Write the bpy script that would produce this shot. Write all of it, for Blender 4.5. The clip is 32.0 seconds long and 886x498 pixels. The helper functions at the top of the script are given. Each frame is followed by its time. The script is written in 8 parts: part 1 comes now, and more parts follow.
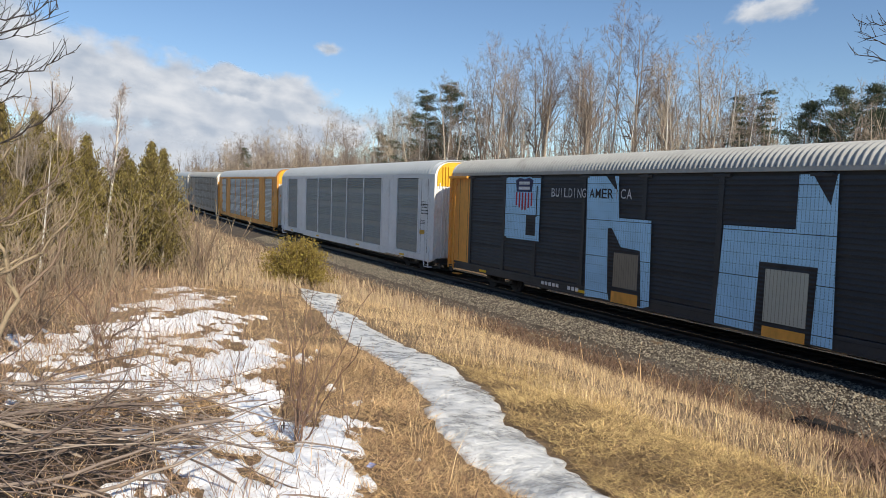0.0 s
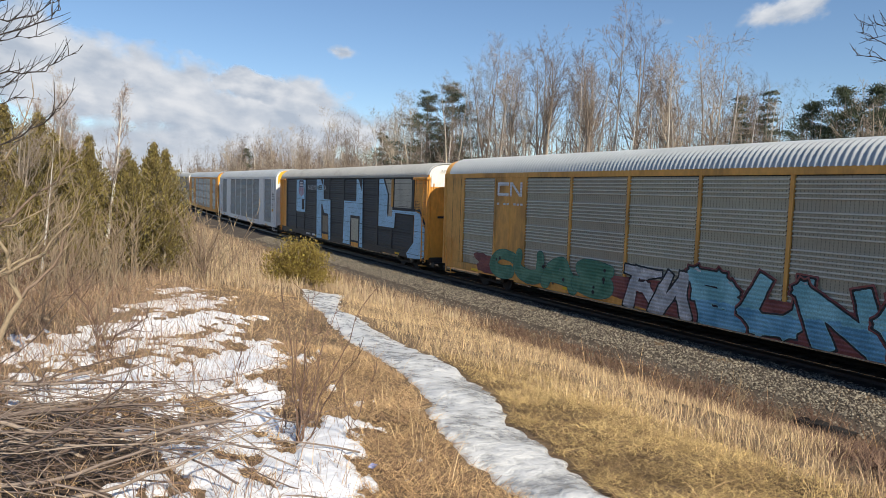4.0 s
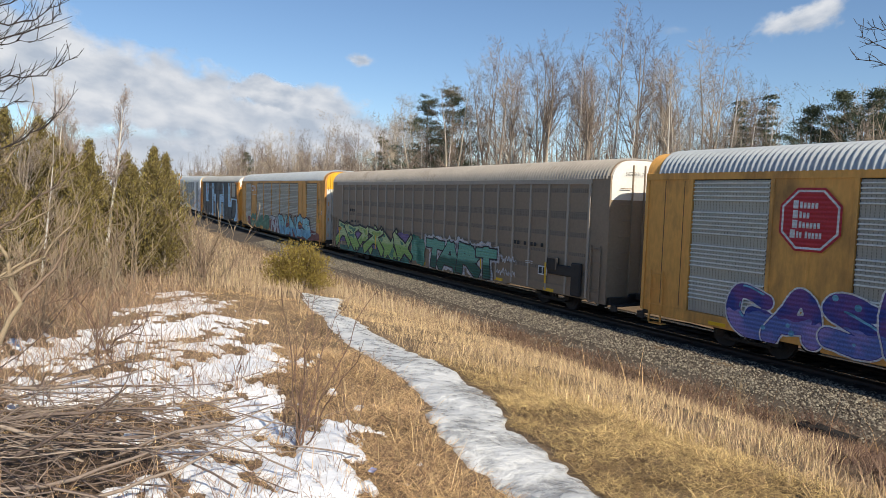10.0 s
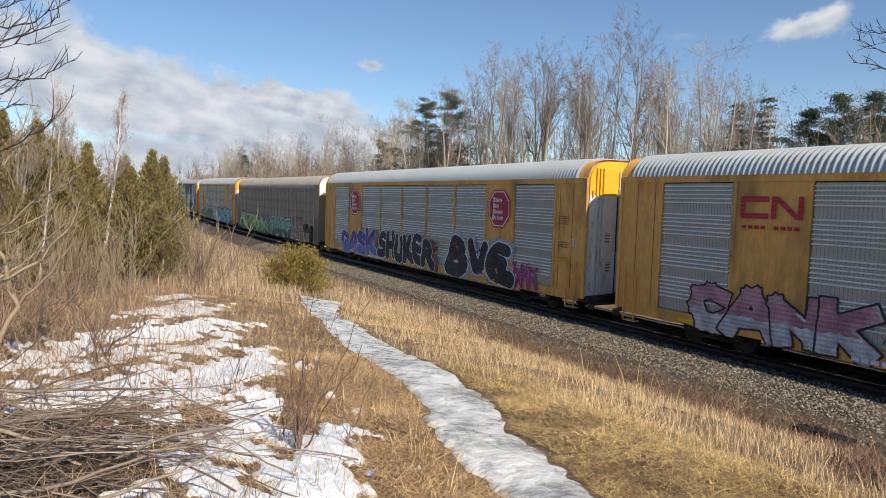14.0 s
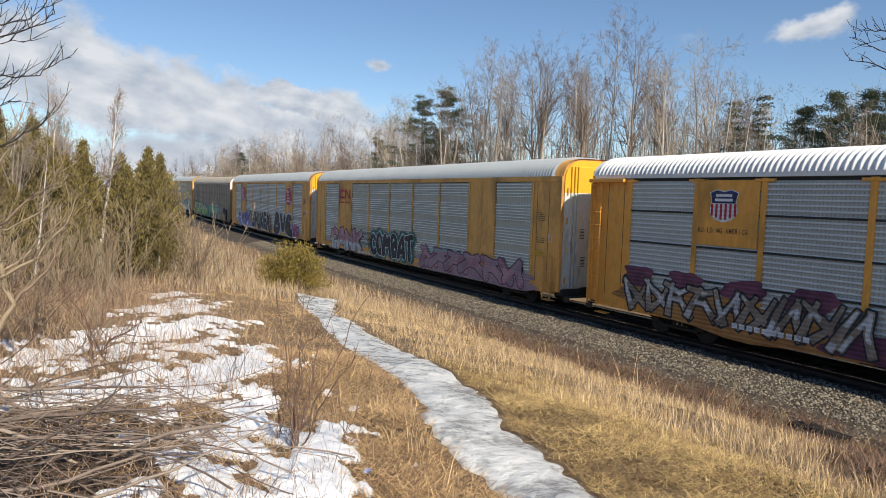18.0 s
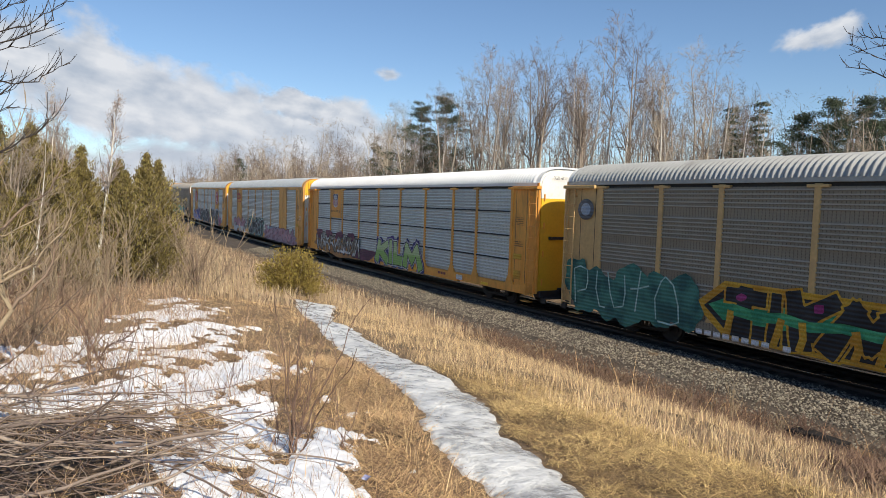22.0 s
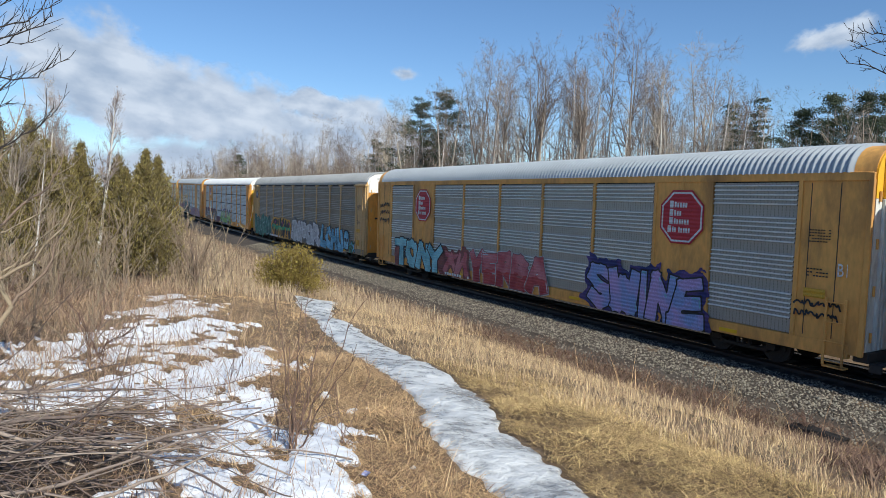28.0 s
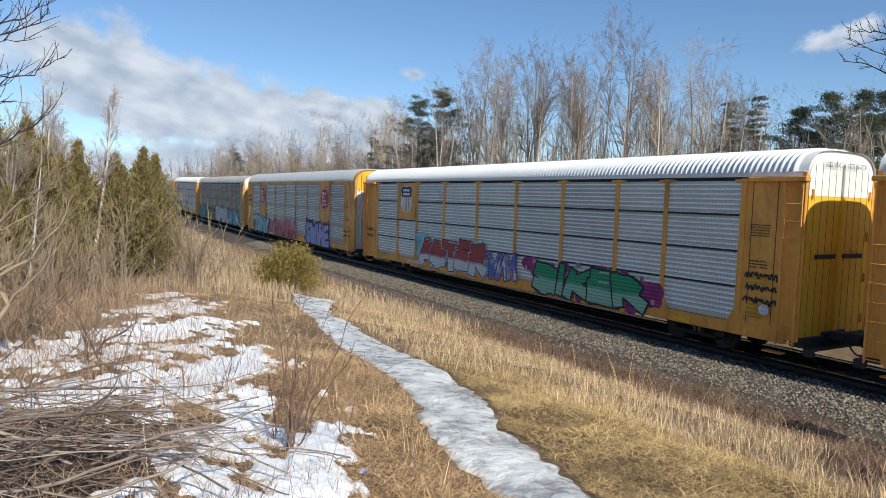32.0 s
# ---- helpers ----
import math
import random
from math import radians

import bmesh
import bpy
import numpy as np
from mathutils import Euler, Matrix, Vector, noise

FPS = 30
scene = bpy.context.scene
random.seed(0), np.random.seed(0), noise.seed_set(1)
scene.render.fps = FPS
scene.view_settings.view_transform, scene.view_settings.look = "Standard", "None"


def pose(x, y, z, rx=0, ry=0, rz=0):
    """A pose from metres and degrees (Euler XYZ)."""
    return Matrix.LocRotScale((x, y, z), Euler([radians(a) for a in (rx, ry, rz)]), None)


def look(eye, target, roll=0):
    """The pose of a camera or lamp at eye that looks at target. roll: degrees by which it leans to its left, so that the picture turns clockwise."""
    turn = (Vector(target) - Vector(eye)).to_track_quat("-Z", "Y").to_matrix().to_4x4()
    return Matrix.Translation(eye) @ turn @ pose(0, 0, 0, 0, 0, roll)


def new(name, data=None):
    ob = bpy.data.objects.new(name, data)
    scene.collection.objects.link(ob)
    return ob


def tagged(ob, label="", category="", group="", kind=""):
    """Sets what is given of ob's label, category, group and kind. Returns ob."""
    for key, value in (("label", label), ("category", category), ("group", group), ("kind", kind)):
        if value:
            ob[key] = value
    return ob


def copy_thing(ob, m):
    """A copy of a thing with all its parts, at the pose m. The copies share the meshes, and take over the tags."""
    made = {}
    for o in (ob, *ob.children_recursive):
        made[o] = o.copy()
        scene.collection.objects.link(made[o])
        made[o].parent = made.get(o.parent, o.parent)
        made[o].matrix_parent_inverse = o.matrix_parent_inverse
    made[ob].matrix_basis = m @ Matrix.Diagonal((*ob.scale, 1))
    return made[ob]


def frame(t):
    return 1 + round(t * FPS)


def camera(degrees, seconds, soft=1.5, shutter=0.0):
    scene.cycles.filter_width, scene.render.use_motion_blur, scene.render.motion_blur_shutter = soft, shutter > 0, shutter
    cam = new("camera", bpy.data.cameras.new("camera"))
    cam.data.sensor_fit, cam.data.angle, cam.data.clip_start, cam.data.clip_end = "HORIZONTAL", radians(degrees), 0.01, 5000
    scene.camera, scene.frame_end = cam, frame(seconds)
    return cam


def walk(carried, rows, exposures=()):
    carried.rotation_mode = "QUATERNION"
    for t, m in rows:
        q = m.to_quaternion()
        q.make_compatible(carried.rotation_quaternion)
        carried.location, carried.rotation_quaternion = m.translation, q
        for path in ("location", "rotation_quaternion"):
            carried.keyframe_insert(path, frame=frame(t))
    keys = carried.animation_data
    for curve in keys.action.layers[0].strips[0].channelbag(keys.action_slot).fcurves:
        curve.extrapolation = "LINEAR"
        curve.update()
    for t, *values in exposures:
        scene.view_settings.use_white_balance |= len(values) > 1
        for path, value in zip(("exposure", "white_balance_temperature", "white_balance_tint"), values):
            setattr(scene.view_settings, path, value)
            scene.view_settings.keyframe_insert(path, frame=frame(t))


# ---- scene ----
cam = camera(66.4, 32.0, soft=0.5)
EYE = (0.0, 0.0, 4.1)


def view(turn, dip, lean=1.76):
    """A camera pose at EYE, turned clockwise from +y by turn and dipped below the level, in degrees."""
    return pose(*EYE, 90 - dip, 0, -turn) @ pose(0, 0, 0, 0, 0, lean)


# the camera is held by hand on the bank and drifts slightly
walk(cam, [
    (0, view(30.44, 4.70)),    (0.5, view(30.43, 4.70)),    (1, view(30.41, 4.70)),    (1.5, view(30.38, 4.68)),
    (2, view(30.34, 4.68)),    (2.5, view(30.32, 4.72)),    (3, view(30.32, 4.73)),    (3.5, view(30.32, 4.70)),
    (5.5, view(30.22, 4.56)),    (6, view(30.20, 4.55)),    (6.5, view(30.19, 4.51)),    (7, view(30.24, 4.49)),
    (7.5, view(30.30, 4.50)),    (8, view(30.32, 4.52)),    (8.5, view(30.33, 4.50)),    (9, view(30.34, 4.46)),
    (9.5, view(30.32, 4.40)),    (10, view(30.29, 4.33)),    (10.5, view(30.30, 4.28)),    (11, view(30.32, 4.23)),
    (11.5, view(30.34, 4.20)),    (12, view(30.38, 4.17)),    (12.5, view(30.41, 4.12)),    (13, view(30.42, 4.07)),
    (13.5, view(30.41, 4.05)),    (14, view(30.41, 4.09)),    (14.5, view(30.44, 4.17)),    (16.5, view(30.67, 4.29)),
    (17, view(30.72, 4.36)),    (17.5, view(30.72, 4.35)),    (18, view(30.70, 4.28)),    (18.5, view(30.68, 4.24)),
    (19, view(30.67, 4.22)),    (19.5, view(30.70, 4.13)),    (20, view(30.74, 4.02)),    (20.5, view(30.77, 3.93)),
    (21, view(30.80, 3.87)),    (21.5, view(30.81, 3.82)),    (22, view(30.82, 3.77)),    (22.5, view(30.85, 3.76)),
    (23, view(30.89, 3.79)),    (23.5, view(30.91, 3.83)),    (24, view(30.91, 3.87)),    (24.5, view(30.89, 3.88)),
    (25, view(30.87, 3.88)),    (25.5, view(30.89, 3.91)),    (27.5, view(30.84, 4.01)),    (28, view(30.85, 4.09)),
    (28.5, view(30.87, 4.15)),    (29, view(30.90, 4.18)),    (29.5, view(30.93, 4.22)),    (30, view(30.96, 4.30)),
    (30.5, view(30.98, 4.38)),    (31, view(31.00, 4.37)),    (31.5, view(31.02, 4.31)),    (32, view(31.04, 4.25)),

], exposures=[
    (0, 0.0, 6500, 10), (5.8, 0.0, 6500, 10), (7, -0.2, 6330, 10), (8, -0.16, 6360, 10), (9.5, 0.0, 6500, 10), (21, 0.0, 6500, 10), (22, 0.03, 6500, 10), (23, -0.18, 6000, 8), (24, -0.2, 5800, 7), (25.5, -0.14, 5750, 7), (28, -0.08, 5750, 7), (30, -0.05, 5850, 7), (32, -0.03, 6000, 8)])

# ---- light ----
SUN_TURN, SUN_HEIGHT = 179.0, 38.0    # degrees clockwise from +y, degrees above the level
world = bpy.data.worlds.new("sky")
scene.world = world
world.use_nodes = True
wn = world.node_tree.nodes
wn.clear()
w_out = wn.new("ShaderNodeOutputWorld")
w_bg = wn.new("ShaderNodeBackground")
w_sky = wn.new("ShaderNodeTexSky")
w_sky.sky_type, w_sky.sun_disc = "NISHITA", False
w_sky.sun_elevation, w_sky.sun_rotation = radians(SUN_HEIGHT), radians(SUN_TURN)
w_sky.altitude, w_sky.air_density, w_sky.dust_density, w_sky.ozone_density = 100, 1.0, 0.0, 4.5
w_bg.inputs["Strength"].default_value = 0.118
world.node_tree.links.new(w_sky.outputs[0], w_bg.inputs[0])
world.node_tree.links.new(w_bg.outputs[0], w_out.inputs[0])

sun = new("sun", bpy.data.lights.new("sun", "SUN"))
sun.data.energy, sun.data.angle, sun.data.color = 5.9, radians(0.6), (1.0, 0.905, 0.745)
sun_from = Vector((math.sin(radians(SUN_TURN)) * math.cos(radians(SUN_HEIGHT)),
                   math.cos(radians(SUN_TURN)) * math.cos(radians(SUN_HEIGHT)), math.sin(radians(SUN_HEIGHT))))
sun.matrix_world = look(sun_from * 60, (0, 0, 0))

# ---- materials ----
def material(name, colour, rough=0.7, metal=0.0, vary=0.15, scale=3.0, fine=40.0, bump=0.0, bump_scale=None,
             random_hue=0.0, stretch=(1, 1, 1), dirt=None, dirt_scale=0.8, dirt_from=0.5, island=False, spec=0.4, holes=False):
    """A surface with broad and fine variation of its colour, optional dirt blotches and fine relief."""
    m = bpy.data.materials.new(name)
    m.use_nodes = True
    nt = m.node_tree
    n, ln = nt.nodes, nt.links
    p = n["Principled BSDF"]
    p.inputs["Roughness"].default_value, p.inputs["Metallic"].default_value = rough, metal
    p.inputs["Specular IOR Level"].default_value = spec
    co = n.new("ShaderNodeTexCoord")
    mp = n.new("ShaderNodeMapping")
    mp.inputs["Scale"].default_value = stretch
    ln.new(co.outputs["Object"], mp.inputs[0])
    broad, grain = n.new("ShaderNodeTexNoise"), n.new("ShaderNodeTexNoise")
    broad.inputs["Scale"].default_value, grain.inputs["Scale"].default_value = scale, fine
    broad.inputs["Detail"].default_value = 6
    grain.inputs["Detail"].default_value = 3
    add = n.new("ShaderNodeMath")
    add.operation = "ADD"
    for i, o in enumerate((broad, grain)):
        ln.new(mp.outputs[0], o.inputs["Vector"])
        ln.new(o.outputs["Fac"], add.inputs[i])
    rng = n.new("ShaderNodeMapRange")
    rng.inputs["From Min"].default_value, rng.inputs["From Max"].default_value = 0.6, 1.4
    rng.inputs["To Min"].default_value, rng.inputs["To Max"].default_value = 1 - vary, 1 + vary
    ln.new(add.outputs[0], rng.inputs["Value"])
    hsv = n.new("ShaderNodeHueSaturation")
    hsv.inputs["Color"].default_value = (*colour[:3], 1)
    last_value = rng.outputs[0]
    if random_hue or island:
        src = n.new("ShaderNodeNewGeometry") if island else n.new("ShaderNodeObjectInfo")
        rnd = src.outputs["Random Per Island"] if island else src.outputs["Random"]
        r2 = n.new("ShaderNodeMapRange")
        r2.inputs["To Min"].default_value, r2.inputs["To Max"].default_value = 1 - (random_hue or 0.3), 1 + (random_hue or 0.3)
        ln.new(rnd, r2.inputs["Value"])
        mul = n.new("ShaderNodeMath")
        mul.operation = "MULTIPLY"
        ln.new(last_value, mul.inputs[0])
        ln.new(r2.outputs[0], mul.inputs[1])
        last_value = mul.outputs[0]
        r3 = n.new("ShaderNodeMapRange")
        r3.inputs["To Min"].default_value, r3.inputs["To Max"].default_value = 0.485, 0.515
        ln.new(rnd, r3.inputs["Value"])
        ln.new(r3.outputs[0], hsv.inputs["Hue"])
    ln.new(last_value, hsv.inputs["Value"])
    colour_out = hsv.outputs[0]
    if dirt:
        dn = n.new("ShaderNodeTexNoise")
        dn.inputs["Scale"].default_value, dn.inputs["Detail"].default_value = dirt_scale, 8
        dn.inputs["Roughness"].default_value = 0.65
        ln.new(mp.outputs[0], dn.inputs["Vector"])
        dr = n.new("ShaderNodeMapRange")
        dr.inputs["From Min"].default_value, dr.inputs["From Max"].default_value = dirt_from, dirt_from + 0.22
        ln.new(dn.outputs["Fac"], dr.inputs["Value"])
        mix = n.new("ShaderNodeMix")
        mix.data_type = "RGBA"
        ln.new(dr.outputs[0], mix.inputs["Factor"])
        ln.new(colour_out, mix.inputs["A"])
        mix.inputs["B"].default_value = (*dirt[:3], 1)
        colour_out = mix.outputs["Result"]
    if holes:
        # rows of punched slots
        sep = n.new("ShaderNodeSeparateXYZ")
        ln.new(co.outputs["Object"], sep.inputs[0])
        both = []
        for ax, per, duty in (("Y", 0.105, 0.16), ("Z", 0.0775, 0.68)):
            k1 = n.new("ShaderNodeMath")
            k1.operation = "MULTIPLY"
            k1.inputs[1].default_value = 1 / per
            ln.new(sep.outputs[ax], k1.inputs[0])
            k2 = n.new("ShaderNodeMath")
            k2.operation = "FRACT"
            ln.new(k1.outputs[0], k2.inputs[0])
            k3 = n.new("ShaderNodeMath")
            k3.operation = "LESS_THAN"
            k3.inputs[1].default_value = duty
            ln.new(k2.outputs[0], k3.inputs[0])
            both.append(k3)
        k4 = n.new("ShaderNodeMath")
        k4.operation = "MULTIPLY"
        ln.new(both[0].outputs[0], k4.inputs[0])
        ln.new(both[1].outputs[0], k4.inputs[1])
        mixh = n.new("ShaderNodeMix")
        mixh.data_type = "RGBA"
        ln.new(k4.outputs[0], mixh.inputs["Factor"])
        ln.new(colour_out, mixh.inputs["A"])
        mixh.inputs["B"].default_value = (*[v * 0.42 for v in colour[:3]], 1)
        colour_out = mixh.outputs["Result"]
    ln.new(colour_out, p.inputs["Base Color"])
    if bump:
        bn = n.new("ShaderNodeTexNoise")
        bn.inputs["Scale"].default_value, bn.inputs["Detail"].default_value = bump_scale or fine, 4
        ln.new(mp.outputs[0], bn.inputs["Vector"])
        bp = n.new("ShaderNodeBump")
        bp.inputs["Strength"].default_value, bp.inputs["Distance"].default_value = bump, 0.02
        ln.new(bn.outputs["Fac"], bp.inputs["Height"])
        ln.new(bp.outputs[0], p.inputs["Normal"])
    return m


M = {}
M["yellow"] = material("railcar_yellow", (0.80, 0.36, 0.062), 0.55, vary=0.16, scale=0.7, fine=9, stretch=(1, 1, 0.35), dirt=(0.40, 0.195, 0.045), dirt_scale=0.9, dirt_from=0.52)
M["bright_yellow"] = material("end_yellow", (0.72, 0.42, 0.03), 0.5, vary=0.1, scale=1.2, fine=12, dirt=(0.45, 0.26, 0.05), dirt_from=0.6)
M["white"] = material("end_white", (0.72, 0.71, 0.67), 0.5, vary=0.1, scale=1.5, fine=14, dirt=(0.42, 0.39, 0.34), dirt_from=0.56)
M["grey_white"] = material("silver_paint", (0.42, 0.42, 0.42), 0.5, metal=0.1, vary=0.1, scale=1.0, fine=10, dirt=(0.3, 0.29, 0.27), dirt_from=0.55)
M["silver"] = material("pale_silver_paint", (0.76, 0.765, 0.755), 0.45, vary=0.1, scale=1.0, fine=10, dirt=(0.5, 0.49, 0.46), dirt_from=0.57)
M["ochre"] = material("faded_railcar_ochre", (0.76, 0.39, 0.098), 0.6, vary=0.2, scale=0.7, fine=9, stretch=(1, 1, 0.35), dirt=(0.34, 0.18, 0.06), dirt_scale=0.9, dirt_from=0.5)
M["end_leaf"] = material("stained_end_door_paint", (0.62, 0.62, 0.57), 0.55, vary=0.2, scale=1.4, fine=14, stretch=(1, 1, 0.3), dirt=(0.20, 0.17, 0.14), dirt_scale=2.2, dirt_from=0.53)
M["galv_slate"] = material("slate_grey_panel", (0.30, 0.31, 0.29), 0.5, vary=0.14, scale=0.9, fine=18, dirt=(0.2, 0.2, 0.19), dirt_from=0.55, holes=True)
M["brown"] = material("railcar_brown", (0.28, 0.212, 0.148), 0.6, vary=0.14, scale=0.8, fine=10, dirt=(0.26, 0.20, 0.14), dirt_from=0.54)
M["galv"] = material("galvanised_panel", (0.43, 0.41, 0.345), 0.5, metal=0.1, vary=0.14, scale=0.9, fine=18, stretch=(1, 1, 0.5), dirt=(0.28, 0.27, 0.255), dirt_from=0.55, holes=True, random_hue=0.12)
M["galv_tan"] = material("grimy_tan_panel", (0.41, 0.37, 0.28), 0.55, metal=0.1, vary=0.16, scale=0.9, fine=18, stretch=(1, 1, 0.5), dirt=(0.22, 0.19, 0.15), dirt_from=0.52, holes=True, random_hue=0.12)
# each crest material is its panel's lighter copy, for light from above
M["tan_crest"] = material("lit_tan_rib_crest", (0.66, 0.61, 0.50), 0.5, metal=0.1, vary=0.2, scale=0.9, fine=18, stretch=(1, 1, 0.5), dirt=(0.42, 0.38, 0.31), dirt_from=0.52)
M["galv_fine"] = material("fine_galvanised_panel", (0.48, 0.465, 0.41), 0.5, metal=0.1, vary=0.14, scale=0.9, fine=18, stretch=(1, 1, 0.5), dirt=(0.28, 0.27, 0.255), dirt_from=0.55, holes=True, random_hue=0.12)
M["galv_crest"] = material("lit_rib_crest", (0.80, 0.775, 0.70), 0.45, metal=0.15, vary=0.2, scale=0.9, fine=18, stretch=(1, 1, 0.5), dirt=(0.5, 0.49, 0.47), dirt_from=0.55)
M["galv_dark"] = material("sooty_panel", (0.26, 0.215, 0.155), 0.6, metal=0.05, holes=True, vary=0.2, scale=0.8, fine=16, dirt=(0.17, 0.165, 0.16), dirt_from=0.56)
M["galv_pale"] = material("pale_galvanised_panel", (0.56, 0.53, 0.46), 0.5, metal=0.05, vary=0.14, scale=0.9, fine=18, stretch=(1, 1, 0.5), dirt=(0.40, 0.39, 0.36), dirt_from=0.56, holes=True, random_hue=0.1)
M["pale_crest"] = material("lit_pale_rib_crest", (0.93, 0.90, 0.83), 0.45, metal=0.1, vary=0.2, scale=0.9, fine=18, stretch=(1, 1, 0.5), dirt=(0.5, 0.49, 0.47), dirt_from=0.56)
M["fine_crest"] = material("lit_fine_rib_crest", (0.64, 0.645, 0.61), 0.5, metal=0.1, vary=0.2, scale=0.9, fine=18, stretch=(1, 1, 0.5), dirt=(0.36, 0.35, 0.33), dirt_from=0.52)
M["dark_crest"] = material("lit_dark_rib_crest", (0.39, 0.345, 0.275), 0.5, metal=0.05, vary=0.2, scale=0.8, fine=16)
M["black_paint"] = material("black_spray_paint", (0.04, 0.04, 0.042), 0.55, vary=0.25, scale=1.2, fine=20)
M["blue_paint"] = material("pale_blue_spray_paint", (0.40, 0.66, 0.86), 0.6, vary=0.16, scale=1.2, fine=20, holes=True)
M["roof_steel"] = material("roof_steel", (0.46, 0.485, 0.49), 0.3, metal=0.2, vary=0.1, scale=0.7, fine=8, dirt=(0.45, 0.45, 0.45), dirt_from=0.6)
M["roof_white"] = material("roof_white", (0.74, 0.74, 0.73), 0.55, vary=0.06, scale=0.7, fine=8, dirt=(0.5, 0.5, 0.5), dirt_from=0.62)
M["roof_grey"] = material("roof_grey", (0.40, 0.40, 0.38), 0.55, metal=0.2, vary=0.12, scale=0.7, fine=8, dirt=(0.25, 0.24, 0.22), dirt_from=0.55)
M["roof_rust"] = material("roof_brownish", (0.46, 0.40, 0.325), 0.45, metal=0.2, vary=0.16, scale=0.7, fine=8, dirt=(0.24, 0.18, 0.13), dirt_from=0.56)
M["steel_dark"] = material("dark_bogie_steel", (0.035, 0.032, 0.03), 0.7, vary=0.3, scale=3, fine=30)
M["rail"] = material("rail_steel", (0.045, 0.035, 0.03), 0.45, metal=0.6, vary=0.2, scale=4, fine=30)
M["tie"] = material("weathered_tie", (0.05, 0.041, 0.034), 0.9, vary=0.3, scale=4, fine=40, stretch=(1, 5, 5), bump=0.4, random_hue=0.25)
M["ballast"] = material("ballast_gravel", (0.07, 0.055, 0.042), 0.95, vary=0.5, scale=1.2, fine=26, bump=1.0, bump_scale=22, dirt=(0.10, 0.085, 0.07), dirt_scale=0.5, dirt_from=0.52)
M["stone"] = material("ballast_stone", (0.185, 0.16, 0.125), 0.9, vary=0.2, scale=6, fine=40, island=True, random_hue=0.7)
M["soil"] = material("matted_soil", (0.17, 0.115, 0.066), 0.95, vary=0.5, scale=1.6, fine=30, bump=1.0, bump_scale=28, dirt=(0.045, 0.031, 0.019), dirt_scale=1.1, dirt_from=0.5)
M["snow"] = material("old_snow", (0.86, 0.87, 0.89), 0.6, vary=0.06, scale=5, fine=60, bump=0.5, bump_scale=30, dirt=(0.58, 0.55, 0.5), dirt_scale=3.0, dirt_from=0.6)


def ice_material():
    """Trodden ice: cloudy white plates with clear grey ice between, uneven and partly glossy."""
    m = bpy.data.materials.new("packed_ice")
    m.use_nodes = True
    n, ln = m.node_tree.nodes, m.node_tree.links
    p = n["Principled BSDF"]
    p.inputs["Specular IOR Level"].default_value = 0.5
    co = n.new("ShaderNodeTexCoord")
    no = []
    for scale_, detail_ in ((2.2, 5), (8.5, 4), (38.0, 3)):
        t_ = n.new("ShaderNodeTexNoise")
        t_.inputs["Scale"].default_value, t_.inputs["Detail"].default_value, t_.inputs["Roughness"].default_value = scale_, detail_, 0.6
        t_.inputs["Distortion"].default_value = 0.15
        ln.new(co.outputs["Object"], t_.inputs["Vector"])
        no.append(t_)
    mean = n.new("ShaderNodeMath")
    mean.operation = "MULTIPLY_ADD"
    mean.inputs[1].default_value = 0.8
    ln.new(no[1].outputs["Fac"], mean.inputs[0])
    ln.new(no[0].outputs["Fac"], mean.inputs[2])
    ramp = n.new("ShaderNodeValToRGB")
    e = ramp.color_ramp.elements
    e[0].position, e[0].color = 0.72, (0.33, 0.325, 0.31, 1)
    e[1].position, e[1].color = 1.06, (0.68, 0.675, 0.65, 1)
    mid = e.new(0.88)
    mid.color = (0.53, 0.525, 0.50, 1)
    ln.new(mean.outputs[0], ramp.inputs["Fac"])
    ln.new(ramp.outputs["Color"], p.inputs["Base Color"])
    rough = n.new("ShaderNodeMapRange")
    rough.inputs["From Min"].default_value, rough.inputs["From Max"].default_value = 0.75, 1.05
    rough.inputs["To Min"].default_value, rough.inputs["To Max"].default_value = 0.16, 0.55
    ln.new(mean.outputs[0], rough.inputs["Value"])
    ln.new(rough.outputs[0], p.inputs["Roughness"])
    fine_ = n.new("ShaderNodeMath")
    fine_.operation = "MULTIPLY_ADD"
    fine_.inputs[1].default_value = 0.12
    ln.new(no[2].outputs["Fac"], fine_.inputs[0])
    ln.new(mean.outputs[0], fine_.inputs[2])
    bp = n.new("ShaderNodeBump")
    bp.inputs["Strength"].default_value, bp.inputs["Distance"].default_value = 0.8, 0.045
    ln.new(fine_.outputs[0], bp.inputs["Height"])
    ln.new(bp.outputs[0], p.inputs["Normal"])
    return m


M["ice"] = ice_material()
M["grass"] = material("dry_grass", (0.55, 0.39, 0.225), 0.85, vary=0.2, scale=0.8, fine=20, island=True, random_hue=0.62)
M["grass_mat"] = material("matted_straw", (0.60, 0.41, 0.18), 0.85, vary=0.2, scale=0.8, fine=20, island=True, random_hue=0.6, dirt=(0.24, 0.15, 0.05), dirt_scale=2.6, dirt_from=0.5)
M["weed"] = material("reddish_weed_stem", (0.34, 0.225, 0.15), 0.85, vary=0.2, scale=0.8, fine=20, island=True, random_hue=0.65)
M["twig"] = material("grey_twig", (0.30, 0.24, 0.19), 0.9, vary=0.25, scale=3, fine=40, random_hue=0.5)
M["bark"] = material("grey_bark", (0.36, 0.30, 0.24), 0.9, vary=0.35, scale=2, fine=22, stretch=(1, 1, 0.4), random_hue=0.3)
M["bark_pale"] = material("pale_bark", (0.60, 0.56, 0.50), 0.85, vary=0.3, scale=2, fine=22, stretch=(1, 1, 0.4), random_hue=0.2)
